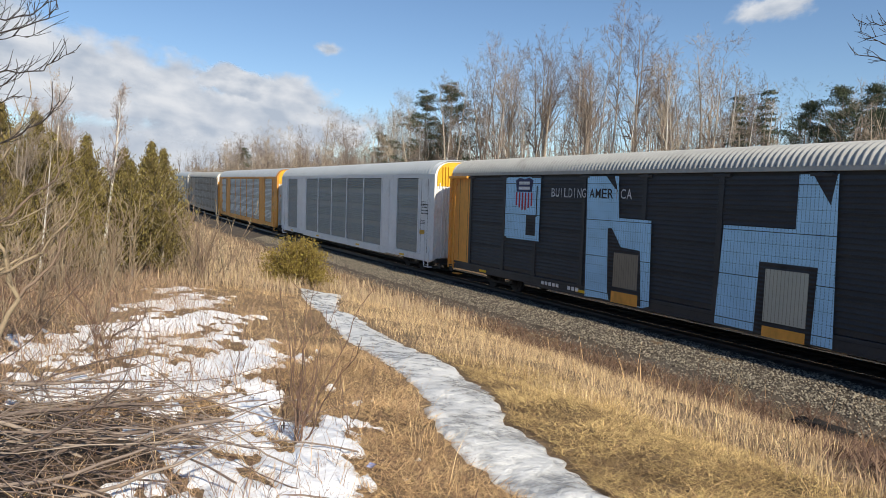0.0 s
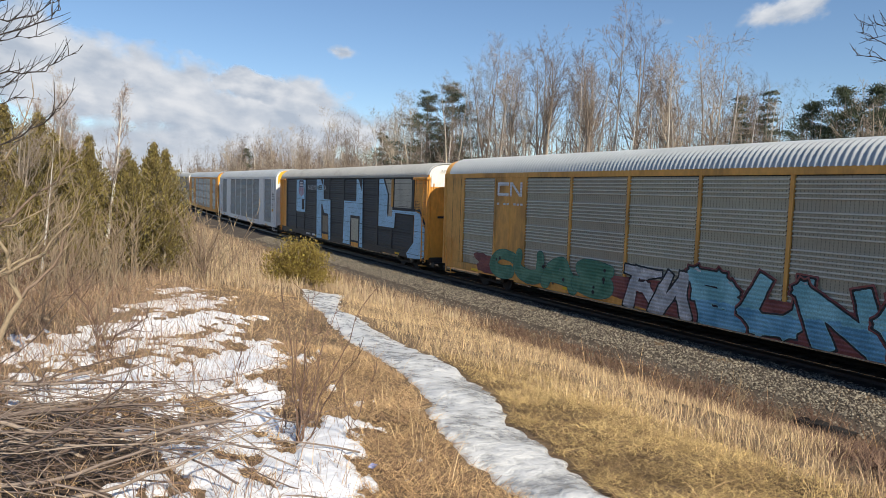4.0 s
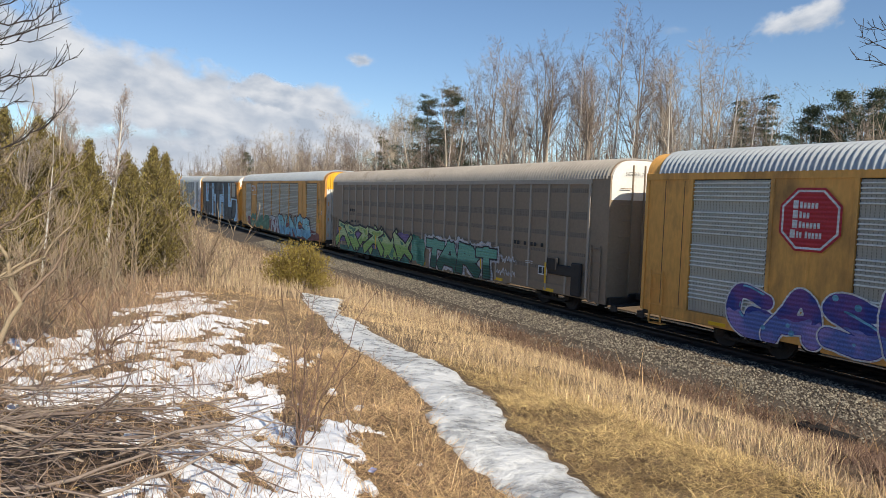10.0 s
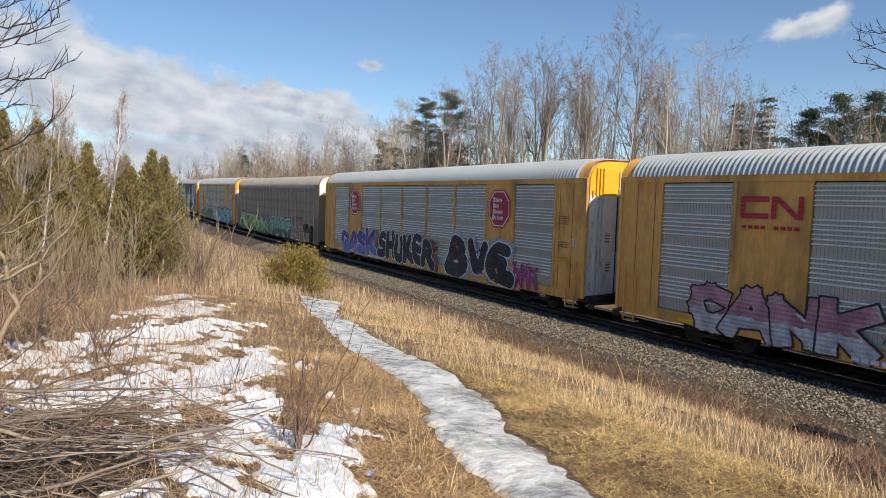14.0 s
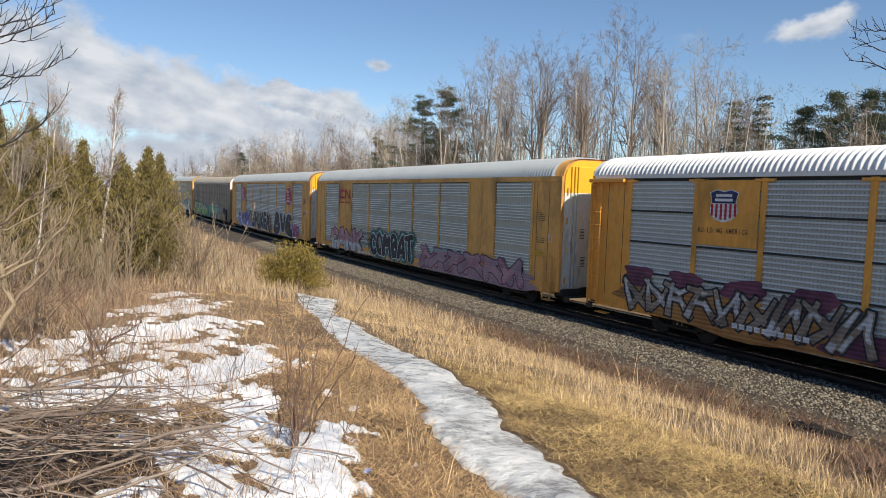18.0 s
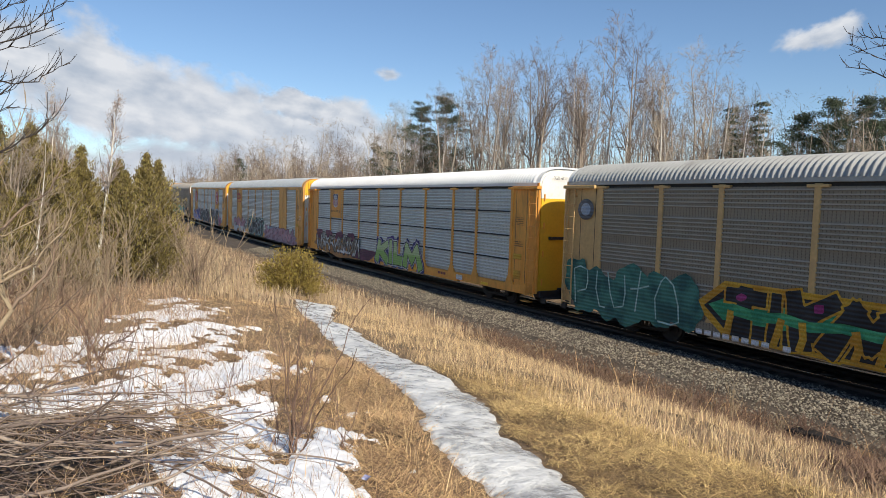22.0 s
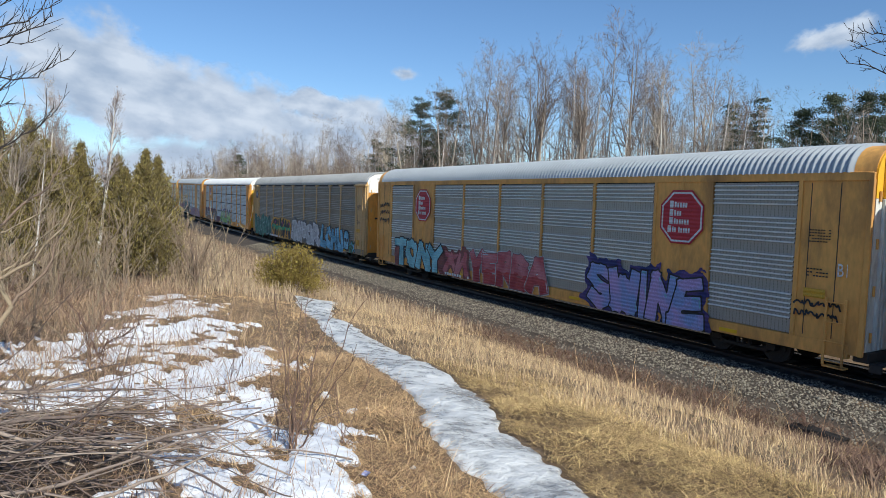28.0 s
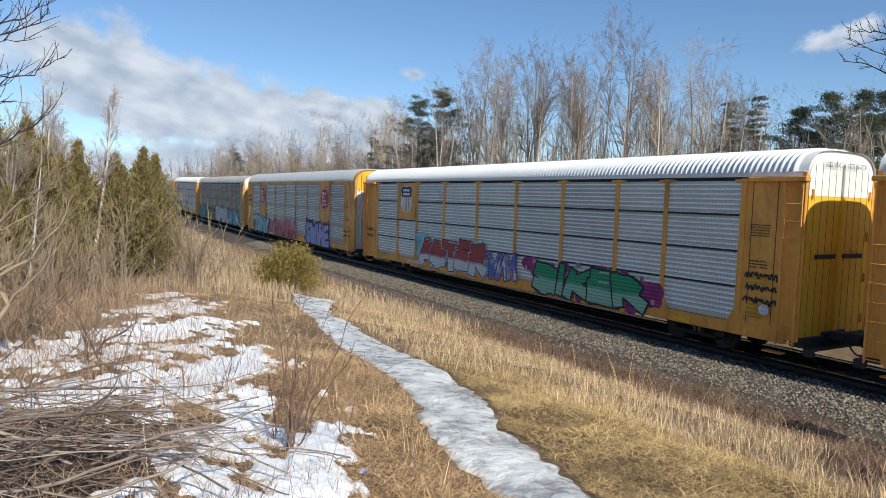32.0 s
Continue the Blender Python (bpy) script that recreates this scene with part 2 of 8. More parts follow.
M["brush"] = material("brush_stems", (0.28, 0.22, 0.165), 0.9, vary=0.2, scale=1, fine=22, island=True, random_hue=0.65)
M["birch"] = material("birch_bark", (0.66, 0.62, 0.56), 0.75, vary=0.12, scale=3, fine=20, stretch=(1, 1, 3), dirt=(0.12, 0.1, 0.09), dirt_scale=6, dirt_from=0.6)
M["cedar"] = material("cedar_spray", (0.185, 0.142, 0.046), 0.85, vary=0.5, scale=0.9, fine=8, island=True, random_hue=0.65)
M["pine"] = material("pine_needles", (0.065, 0.08, 0.045), 0.85, vary=0.35, scale=1.2, fine=14, island=True, random_hue=0.45)
M["bushleaf"] = material("yellow_green_bush", (0.24, 0.175, 0.042), 0.85, vary=0.3, scale=2, fine=14, island=True, random_hue=0.45)
M["twig_dark"] = material("dark_twig", (0.045, 0.036, 0.032), 0.9, vary=0.25, scale=3, fine=40)
M["twig_pale"] = material("pale_twig", (0.27, 0.20, 0.135), 0.9, vary=0.25, scale=3, fine=40, random_hue=0.2)
M["twig_red"] = material("reddish_twig", (0.17, 0.105, 0.075), 0.9, vary=0.25, scale=3, fine=40)
M["stick"] = material("dead_stick", (0.215, 0.165, 0.135), 0.9, vary=0.3, scale=5, fine=50, stretch=(1, 1, 1), bump=0.3, random_hue=0.5)
M["grass_pale"] = material("pale_far_grass", (0.48, 0.355, 0.225), 0.85, vary=0.2, scale=0.5, fine=9, island=True, random_hue=0.35)
M["grass_red"] = material("reddish_matted_grass", (0.50, 0.32, 0.165), 0.85, vary=0.2, scale=1.2, fine=20, island=True, random_hue=0.68)
M["weed_dark"] = material("dark_scrub", (0.165, 0.10, 0.068), 0.9, vary=0.3, scale=1.2, fine=20, island=True, random_hue=0.5)
M["blue_litter"] = material("blue_plastic", (0.22, 0.25, 0.48), 0.4, vary=0.4, scale=14, fine=40, dirt=(0.7, 0.7, 0.75), dirt_scale=20, dirt_from=0.5)
M["hole"] = material("hole_shade_earth", (0.012, 0.010, 0.009), 0.95, vary=0.4, scale=6, fine=40)
M["track_bed"] = material("shaded_track_ballast", (0.022, 0.02, 0.018), 0.95, vary=0.5, scale=1.2, fine=26, bump=1.0, bump_scale=22)
M["litter"] = material("shaded_leaf_litter", (0.05, 0.034, 0.022), 0.85, vary=0.6, scale=6, fine=50, bump=1.0, bump_scale=40, dirt=(0.21, 0.135, 0.08), dirt_scale=16, dirt_from=0.5)
M["mat_dark"] = material("hollow_shade_straw", (0.17, 0.105, 0.045), 0.9, vary=0.3, scale=1.2, fine=20, island=True, random_hue=0.6)
M["birch_twig"] = material("pale_birch_twig", (0.36, 0.29, 0.25), 0.85, vary=0.25, scale=3, fine=40)
M["rail_head"] = material("polished_rail_head", (0.62, 0.61, 0.59), 0.22, metal=1.0, vary=0.08, scale=2, fine=20)

# ---- shaping helpers ----
def mesh_from(name, verts, faces, mats=(), smooth=False):
    """A mesh from numpy arrays: verts (n, 3); faces (m, 3) or (m, 4)."""
    me = bpy.data.meshes.new(name)
    verts, faces = np.asarray(verts, np.float32), np.asarray(faces, np.int32)
    k = faces.shape[1]
    me.vertices.add(len(verts))
    me.vertices.foreach_set("co", verts.ravel())
    me.loops.add(faces.size)
    me.loops.foreach_set("vertex_index", faces.ravel())
    me.polygons.add(len(faces))
    me.polygons.foreach_set("loop_start", np.arange(0, faces.size, k, dtype=np.int32))
    if smooth:
        me.polygons.foreach_set("use_smooth", np.ones(len(faces), bool))
    me.update(calc_edges=True)
    for m in mats:
        me.materials.append(m)
    return me


def thing(name, label, category, group="", kind="", data=None, at=None):
    ob = tagged(new(name, data), label, category, group, kind)
    if at is not None:
        ob.matrix_basis = at
    return ob


def part(name, data, mat_, parent, label="", at=None):
    """Links a bmesh or a mesh as one mesh object under a thing or a part."""
    if isinstance(data, bmesh.types.BMesh):
        me = bpy.data.meshes.new(name)
        data.to_mesh(me)
        data.free()
    else:
        me = data
    if mat_ is not None and not me.materials:
        me.materials.append(mat_)
    ob = new(name, me)
    ob.parent = parent
    if at is not None:
        ob.matrix_basis = at
    if label:
        ob["label"] = label
    return ob


def box(bm, x0, x1, y0, y1, z0, z1, bevel=0.0):
    """Adds a box, its edges bevelled, to a bmesh."""
    made = bmesh.ops.create_cube(bm, size=1.0, matrix=Matrix.Translation(((x0 + x1) / 2, (y0 + y1) / 2, (z0 + z1) / 2))
                                 @ Matrix.Diagonal((abs(x1 - x0), abs(y1 - y0), abs(z1 - z0), 1)))
    if bevel:
        edges = {e for v in made["verts"] for e in v.link_edges}
        bmesh.ops.bevel(bm, geom=list(edges), offset=bevel, segments=1, affect="EDGES")
    return bm


def boxes(*rows, bevel=0.0):
    bm = bmesh.new()
    for r in rows:
        box(bm, *r, bevel=bevel)
    return bm


def rod(bm, a, b, r, sides=6):
    """Adds a round bar from a to b to a bmesh."""
    a, b = Vector(a), Vector(b)
    d = b - a
    m = Matrix.Translation((a + b) / 2) @ d.to_track_quat("Z", "Y").to_matrix().to_4x4()
    bmesh.ops.create_cone(bm, cap_ends=True, segments=sides, radius1=r, radius2=r, depth=d.length, matrix=m)
    return bm


def disc_x(bm, x, y, z, r, wide, sides=20):
    """Adds a wheel-like cylinder with its axle along x."""
    bmesh.ops.create_cone(bm, cap_ends=True, segments=sides, radius1=r, radius2=r, depth=wide,
                          matrix=Matrix.Translation((x, y, z)) @ Matrix.Rotation(radians(90), 4, "Y"))
    return bm


def tubes(segs, sides=4):
    """Tapered open tubes for rows (x0, y0, z0, x1, y1, z1, r0, r1): verts and quads."""
    s = np.asarray(segs, float)
    a, b = s[:, 0:3], s[:, 3:6]
    d = b - a
    d /= np.maximum(np.linalg.norm(d, axis=1, keepdims=True), 1e-9)
    ref = np.where(np.abs(d[:, 2:3]) > 0.9, np.array([[1.0, 0, 0]]), np.array([[0, 0, 1.0]]))
    u = np.cross(d, ref)
    u /= np.linalg.norm(u, axis=1, keepdims=True)
    v = np.cross(d, u)
    ang = np.arange(sides) * 2 * np.pi / sides
    ring = np.cos(ang)[None, :, None] * u[:, None, :] + np.sin(ang)[None, :, None] * v[:, None, :]
    lo = a[:, None, :] + ring * s[:, 6][:, None, None]
    hi = b[:, None, :] + ring * s[:, 7][:, None, None]
    verts = np.concatenate([lo, hi], axis=1).reshape(-1, 3)
    base = (np.arange(len(s)) * 2 * sides)[:, None]
    i = np.arange(sides)[None, :]
    j = (i + 1) % sides
    faces = np.stack([base + i, base + j, base + sides + j, base + sides + i], axis=2).reshape(-1, 4)
    return verts, faces


def chains(segs, sides=6):
    """Swept tubes along runs of joined rows (x0, y0, z0, x1, y1, z1, r0, r1), one skin a run."""
    s = np.asarray(segs, float)
    ang = np.arange(sides) * 2 * np.pi / sides
    vs, fs, n, k = [], [], 0, 0
    while k < len(s):
        e = k + 1
        while e < len(s) and np.abs(s[e, 0:3] - s[e - 1, 3:6]).max() < 1e-6:
            e += 1
        pts, rad = np.concatenate([s[k:e, 0:3], s[e - 1:e, 3:6]]), np.concatenate([s[k:e, 6], s[e - 1:e, 7]])
        d = np.gradient(pts, axis=0)
        d /= np.maximum(np.linalg.norm(d, axis=1, keepdims=True), 1e-9)
        ref = np.array([0.31, 0.95, 0.05]) if abs(d[0, 1]) < 0.8 else np.array([0.1, 0.05, 0.99])
        u = np.cross(d, ref)
        u /= np.maximum(np.linalg.norm(u, axis=1, keepdims=True), 1e-9)
        v = np.cross(d, u)
        vs.append((pts[:, None, :] + (np.cos(ang)[None, :, None] * u[:, None, :] + np.sin(ang)[None, :, None] * v[:, None, :]) * rad[:, None, None]).reshape(-1, 3))
        m = len(pts)
        a = n + (np.arange(m - 1) * sides)[:, None]
        i, j = np.arange(sides)[None, :], (np.arange(sides)[None, :] + 1) % sides
        fs.append(np.stack([a + i, a + j, a + sides + j, a + sides + i], axis=2).reshape(-1, 4))
        n += m * sides
        k = e
    return np.concatenate(vs), np.concatenate(fs)


# ---- the lie of the land ----
TRACK = 17.98            # the track's centre line at y = 0; the camera stands at x = 0
BEND = 2.5e-4            # it bends gently to +x beyond y = 0


def track_x(y):
    y = np.minimum(np.maximum(y, 0.0), 260.0)
    return TRACK + BEND * y * y


def track_z(y):
    """The gentle rise of the land along the track."""
    d = np.minimum(np.maximum(y - 30.0, 0.0), 230.0)
    return 7.5e-5 * d * d


def step(a, b, v):
    k = np.clip((v - a) / (b - a), 0, 1)
    return k * k * (3 - 2 * k)


def lumps(x, y, size, seed):
    """Smooth uneven ground from a few crossed waves."""
    r = np.random.RandomState(seed)
    h = 0.0
    for k in range(7):
        a, f, ph = r.uniform(0, 6.283), (0.6 + 0.35 * k) / size, r.uniform(0, 6.283)
        h = h + np.sin((x * math.cos(a) + y * math.sin(a)) * f * 6.283 + ph) / (1 + 0.5 * k)
    return h / 3.2


BANK_X = np.array([-60, 2.5, 4.5, 7.0, 9.5, 11.5, 13.2, 14.6, 15.9, 16.15, 19.8, 21.4, 23.0, 27.0, 34.0, 200.0])
BANK_H = np.array([1.0, 1.0, 0.94, 0.72, 0.42, 0.18, 0.03, -0.02, 0.065, 0.09, 0.09, -0.12, -0.16, 0.1, 0.3, 0.4])


def ground_z(x, y):
    """Height of the ground; the top of the rails is z = 0."""
    x, y = np.asarray(x, float), np.asarray(y, float)
    top = 2.45 - 0.05 * np.clip(y, 0, 30) - 0.018 * np.clip(y - 30, 0, 40)
    q = x - (track_x(y) - TRACK)
    h = np.interp(q, BANK_X, BANK_H)
    near = -0.45 + (top + 0.45) * h
    far = -0.45 + 2.9 * h
    z = np.where(q < 13.2, near, far)
    rough = 1 - 0.9 * step(13.0, 15.0, q) * (1 - step(21.0, 24.0, q))
    return z + track_z(y) + rough * (0.07 * lumps(x, y, 2.2, 3) + 0.12 * lumps(x, y, 9.0, 4))


def axis(lo, hi, fine_lo, fine_hi, fine, coarse):
    a = np.arange(fine_lo, fine_hi, fine)
    n0, n1 = max(2, int((fine_lo - lo) / coarse)), max(2, int((hi - fine_hi) / coarse))
    g0 = fine_lo - (fine_lo - lo) * (np.linspace(1, 0, n0, endpoint=False) ** 2)
    g1 = fine_hi + (hi - fine_hi) * (np.linspace(0, 1, n1) ** 2)
    return np.concatenate([g0, a, g1])


def sheet(xs, ys, zfun):
    gx, gy = np.meshgrid(xs, ys)
    verts = np.stack([gx, gy, zfun(gx, gy)], axis=2).reshape(-1, 3)
    nx, ny = len(xs), len(ys)
    i = (np.arange(ny - 1)[:, None] * nx + np.arange(nx - 1)[None, :]).ravel()
    return verts, np.stack([i, i + 1, i + nx + 1, i + nx], axis=1)


gv, gf = sheet(axis(-900, 900, -8, 24, 0.28, 14), axis(-500, 2500, -4, 50, 0.4, 30), ground_z)
ground = thing("ground", "brown thawing ground with matted dead grass", "ground", kind="structure", data=mesh_from("ground", gv, gf, [M["soil"]], True))

# ballast: a sheet over the track's bed, 4 mm proud at its rim
bx, by = np.linspace(-4.6, 3.3, 49), axis(-120, 420, -10, 60, 0.35, 1.5)
gx, gy = np.meshgrid(bx, by)
q = gx + track_x(gy)
prof = np.interp(gx, [-4.6, -4.2, -2.9, -1.8, 1.8, 2.9, 3.3], [-0.05, 0.004, 0.03, 0.0, 0.0, 0.02, 0.004])
bz = ground_z(q, gy) + prof + 0.02 * lumps(q, gy, 0.9, 8)
bv = np.stack([q, gy, bz], axis=2).reshape(-1, 3)
i = (np.arange(len(by) - 1)[:, None] * len(bx) + np.arange(len(bx) - 1)[None, :]).ravel()
ballast = thing("ballast_bed", "grey crushed-stone ballast under the railway track", "ballast", kind="structure",
                data=mesh_from("ballast_bed", bv, np.stack([i, i + 1, i + len(bx) + 1, i + len(bx)], axis=1), [M["ballast"]], True))


# the bed between and beside the rails, its colour darkened for the train's shade
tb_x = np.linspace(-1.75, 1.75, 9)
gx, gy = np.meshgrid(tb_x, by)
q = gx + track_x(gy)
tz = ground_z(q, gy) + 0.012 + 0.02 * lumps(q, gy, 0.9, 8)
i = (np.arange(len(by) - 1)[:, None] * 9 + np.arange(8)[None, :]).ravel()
thing("track_bed", "gravel between the rails, coloured dark for the train's shade", "ballast", kind="structure",
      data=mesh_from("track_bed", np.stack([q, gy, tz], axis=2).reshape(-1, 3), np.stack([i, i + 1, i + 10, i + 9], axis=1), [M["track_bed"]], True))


def rail_mesh(side):
    """A rail swept along the bend with its head, web and foot."""
    prof_ = [(-0.037, 0.0), (0.037, 0.0), (0.037, -0.035), (0.009, -0.05), (0.009, -0.145), (0.07, -0.17), (-0.07, -0.17), (-0.009, -0.145), (-0.009, -0.05), (-0.037, -0.035)]
    ys = np.concatenate([np.arange(-120, 260, 4.0), np.arange(260, 421, 20.0)])
    pv = np.array([(track_x(y) + side * 0.7525 + a, y, b + track_z(y)) for y in ys for a, b in prof_])
    k = len(prof_)
    fs = [(r * k + c, r * k + (c + 1) % k, (r + 1) * k + (c + 1) % k, (r + 1) * k + c) for r in range(len(ys) - 1) for c in range(k)]
    me = mesh_from("rail", pv, np.array(fs), [M["rail"], M["rail_head"]])
    me.polygons.foreach_set("material_index", np.array([1 if c == 0 else 0 for r in range(len(ys) - 1) for c in range(k)], np.int32))
    return me


railway = thing("railway_track", "railway track with steel rails on dark wooden ties", "railway track", kind="structure")
for side_ in (-1, 1):
    part("rail", rail_mesh(side_), None, railway)

# ---- the train: enclosed car-carrying wagons ----
HALF, WIDE, SILL, EAVE, PEAK = 13.5, 1.55, 0.50, 5.05, 5.74
BAYS = [11.75, 9.15, 7.0, 4.25, 1.4, -1.45, -4.3, -7.05, -9.1, -11.75]


def arc_z(x):
    """The roof's height over x: flat on top, with rounded shoulders."""
    k = min(1.0, abs(x) / WIDE)
    return EAVE + (PEAK - EAVE) * (1 - k ** 4.5) ** 0.6


ROOF_X = [WIDE * math.sin(radians(a)) for a in np.linspace(-90, 90, 17)]


def roof_mesh(name, y0, y1, pitch, depth, m):
    """A roof sheet ribbed across the wagon."""
    n = max(1, round((y1 - y0) / pitch))
    if depth:
        # trough, rise, crest and fall of even width
        ys = np.concatenate([y0 + (y1 - y0) * (k + np.array([0.0, 0.24, 0.5, 0.76])) / n for k in range(n)] + [np.array([y1])])
        up = np.concatenate([np.tile([0.0, 0.0, depth, depth], n), [0.0]])
    else:
        ys, up = np.array([y0, y1]), np.zeros(2)
    zs = np.array([arc_z(x) for x in ROOF_X])
    xs = np.array(ROOF_X)
    slope = np.clip(np.abs(xs) / WIDE, 0, 1) ** 3
    vx = xs[None, :] + np.sign(xs)[None, :] * slope[None, :] * up[:, None]
    vz = zs[None, :] + (1 - slope)[None, :] * up[:, None]
    vy = np.repeat(ys[:, None], len(xs), axis=1)
    verts = np.stack([vx, vy, vz], axis=2).reshape(-1, 3)
    n = len(xs)
    i = (np.arange(len(ys) - 1)[:, None] * n + np.arange(n - 1)[None, :]).ravel()
    return mesh_from(name, verts, np.stack([i, i + 1, i + n + 1, i + n], axis=1), [m])


def panel_mesh(name, width, z0, z1, m, style="bands"):
    """A pressed steel side sheet with level ribs, in the plane x = 0, outward to -x."""
    prof_ = []
    rib_h, per, flat = (0.12, 6, 0.24) if style == "bands" else (0.137, 99, 0.0)
    z, k = z1, 1
    while z > z0 + 0.03:
        level = style == "bands" and (k % (per + 1)) == per
        hgt = min(flat if level else rib_h, z - z0)
        if level or hgt < rib_h:
            prof_ += [(0.0, z), (0.0, z - hgt + 0.001)]
        else:
            prof_ += [(0.0, z), (0.0, z - hgt * 0.5), (-0.05, z - hgt * 0.68), (-0.05, z - hgt * 0.82), (0.0, z - hgt * 0.99)]
        z -= hgt
        k += 1
    if style == "fine":
        prof_ = [(x * 0.7, z) for x, z in prof_]
    prof_.append((0.0, z0))
    prof_ = prof_[::-1]
    n = len(prof_)
    verts = [(x, s * width / 2, z) for s in (-1, 1) for x, z in prof_]
    faces = [(j, j + 1, n + j + 1, n + j) for j in range(n - 1)]
    # skylight put into the colour: crests and upper slopes lighter than the recesses
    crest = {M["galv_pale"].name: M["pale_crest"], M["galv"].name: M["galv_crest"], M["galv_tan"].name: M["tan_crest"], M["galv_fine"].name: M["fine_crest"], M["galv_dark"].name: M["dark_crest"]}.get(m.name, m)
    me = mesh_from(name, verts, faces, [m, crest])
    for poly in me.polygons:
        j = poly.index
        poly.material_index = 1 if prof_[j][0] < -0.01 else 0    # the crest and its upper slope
    return me


SEAMS = {}


def seam_mesh(w):
    """The dark joint between two side sheets."""
    key = round(w, 2)
    if key not in SEAMS:
        bm = boxes((-0.01, 0.02, -w / 2, w / 2, -0.03, 0.03))
        me = bpy.data.meshes.new("panel_seam")
        bm.to_mesh(me)
        bm.free()
        me.materials.append(M["steel_dark"])
        SEAMS[key] = me
    return SEAMS[key]


def wheelset_mesh():
    bm = bmesh.new()
    for s in (-1, 1):
        disc_x(bm, s * 0.7525, 0, 0, 0.42, 0.12, 24)
        disc_x(bm, s * 0.70, 0, 0, 0.445, 0.025, 24)
        disc_x(bm, s * 0.83, 0, 0, 0.30, 0.03, 16)
    disc_x(bm, 0, 0, 0, 0.085, 1.9, 10)
    me = bpy.data.meshes.new("wheelset")
    bm.to_mesh(me)
    bm.free()
    me.materials.append(M["steel_dark"])
    return me


def bogie_mesh():
    bm = bmesh.new()
    for s in (-1, 1):
        x = s * 0.98
        box(bm, x - 0.07, x + 0.07, -1.15, 1.15, 0.50, 0.62, 0.02)
        box(bm, x - 0.07, x + 0.07, -0.75, 0.75, 0.26, 0.36, 0.02)
        for a, b in (((-1.0, 0.5), (-0.6, 0.33)), ((1.0, 0.5), (0.6, 0.33))):
            rod(bm, (x, a[0], a[1]), (x, b[0], b[1]), 0.07)
        for y in (-0.866, 0.866):
            box(bm, x - 0.1, x + 0.1, y - 0.14, y + 0.14, 0.33, 0.53, 0.03)
        for y in (-0.18, 0, 0.18):
            rod(bm, (x, y, 0.34), (x, y, 0.54), 0.055, 8)
    box(bm, -1.0, 1.0, -0.2, 0.2, 0.52, 0.72, 0.03)
    me = bpy.data.meshes.new("bogie_frame")
    bm.to_mesh(me)
    bm.free()
    me.materials.append(M["steel_dark"])
    return me


WHEELSET, BOGIE = wheelset_mesh(), bogie_mesh()
WHEELSETS = []


def add_bogies(car):
    for s in (-1, 1):
        bogie = part("bogie", BOGIE, None, car, "cast steel wheel truck", pose(0, s * 10.0, 0))
        for a in (-0.866, 0.866):
            w = part("wheelset", WHEELSET, None, bogie, "pair of steel wheels on an axle")
            w.matrix_parent_inverse = pose(0, a, 0.42)
            WHEELSETS.append(w)


def ladder_part(car, y, z0, z1, m, width=0.46, x=-1.63, name="ladder"):
    bm = bmesh.new()
    for s in (-1, 1):
        box(bm, x - 0.022, x + 0.022, y + s * width / 2 - 0.028, y + s * width / 2 + 0.028, z0, z1, 0.006)
    lad = part(name, bm, m, car)
    n = max(2, round((z1 - z0) / 0.42))
    for j in range(n):
        z = z0 + 0.1 + (z1 - z0 - 0.2) * j / (n - 1)
        b2 = bmesh.new()
        rod(b2, (x - 0.03, y - width / 2, z), (x - 0.03, y + width / 2, z), 0.014)
        part("rung", b2, m, lad)
    for z in (z0 + 0.25, z1 - 0.25):
        for s in (-1, 1):
            part("bracket", boxes((x, -WIDE + 0.02 if x < 0 else WIDE - 0.02, y + s * width / 2 - 0.02, y + s * width / 2 + 0.02, z - 0.02, z + 0.02)), m, lad)
    return lad


def end_wall_mesh(y, thick, z0=SILL + 0.2, z1=99.0, inset=0.0):
    """A slice of the rounded end wall between two heights."""
    pts = []
    w = WIDE - inset
    top = lambda x: arc_z(x * WIDE / w) - inset * 0.6
    xs = [x * w / WIDE for x in ROOF_X]
    if z1 > PEAK:
        if z0 < EAVE:
            pts = [(-w, z0)] + [(x, top(x)) for x in xs] + [(w, z0)]
        else:
            pts = [(x, max(z0, top(x))) for x in xs]
    else:
        pts = [(-w, z0), (-w, z1), (w, z1), (w, z0)]
    bm = bmesh.new()
    a = [bm.verts.new((x, y, z)) for x, z in pts]
    b = [bm.verts.new((x, y + thick, z)) for x, z in pts]
    bm.faces.new(a)
    bm.faces.new(b)
    for j in range(len(pts)):
        k = (j + 1) % len(pts)
        bm.faces.new((a[j], a[k], b[k], b[j]))
    bmesh.ops.recalc_face_normals(bm, faces=bm.faces)
    return bm


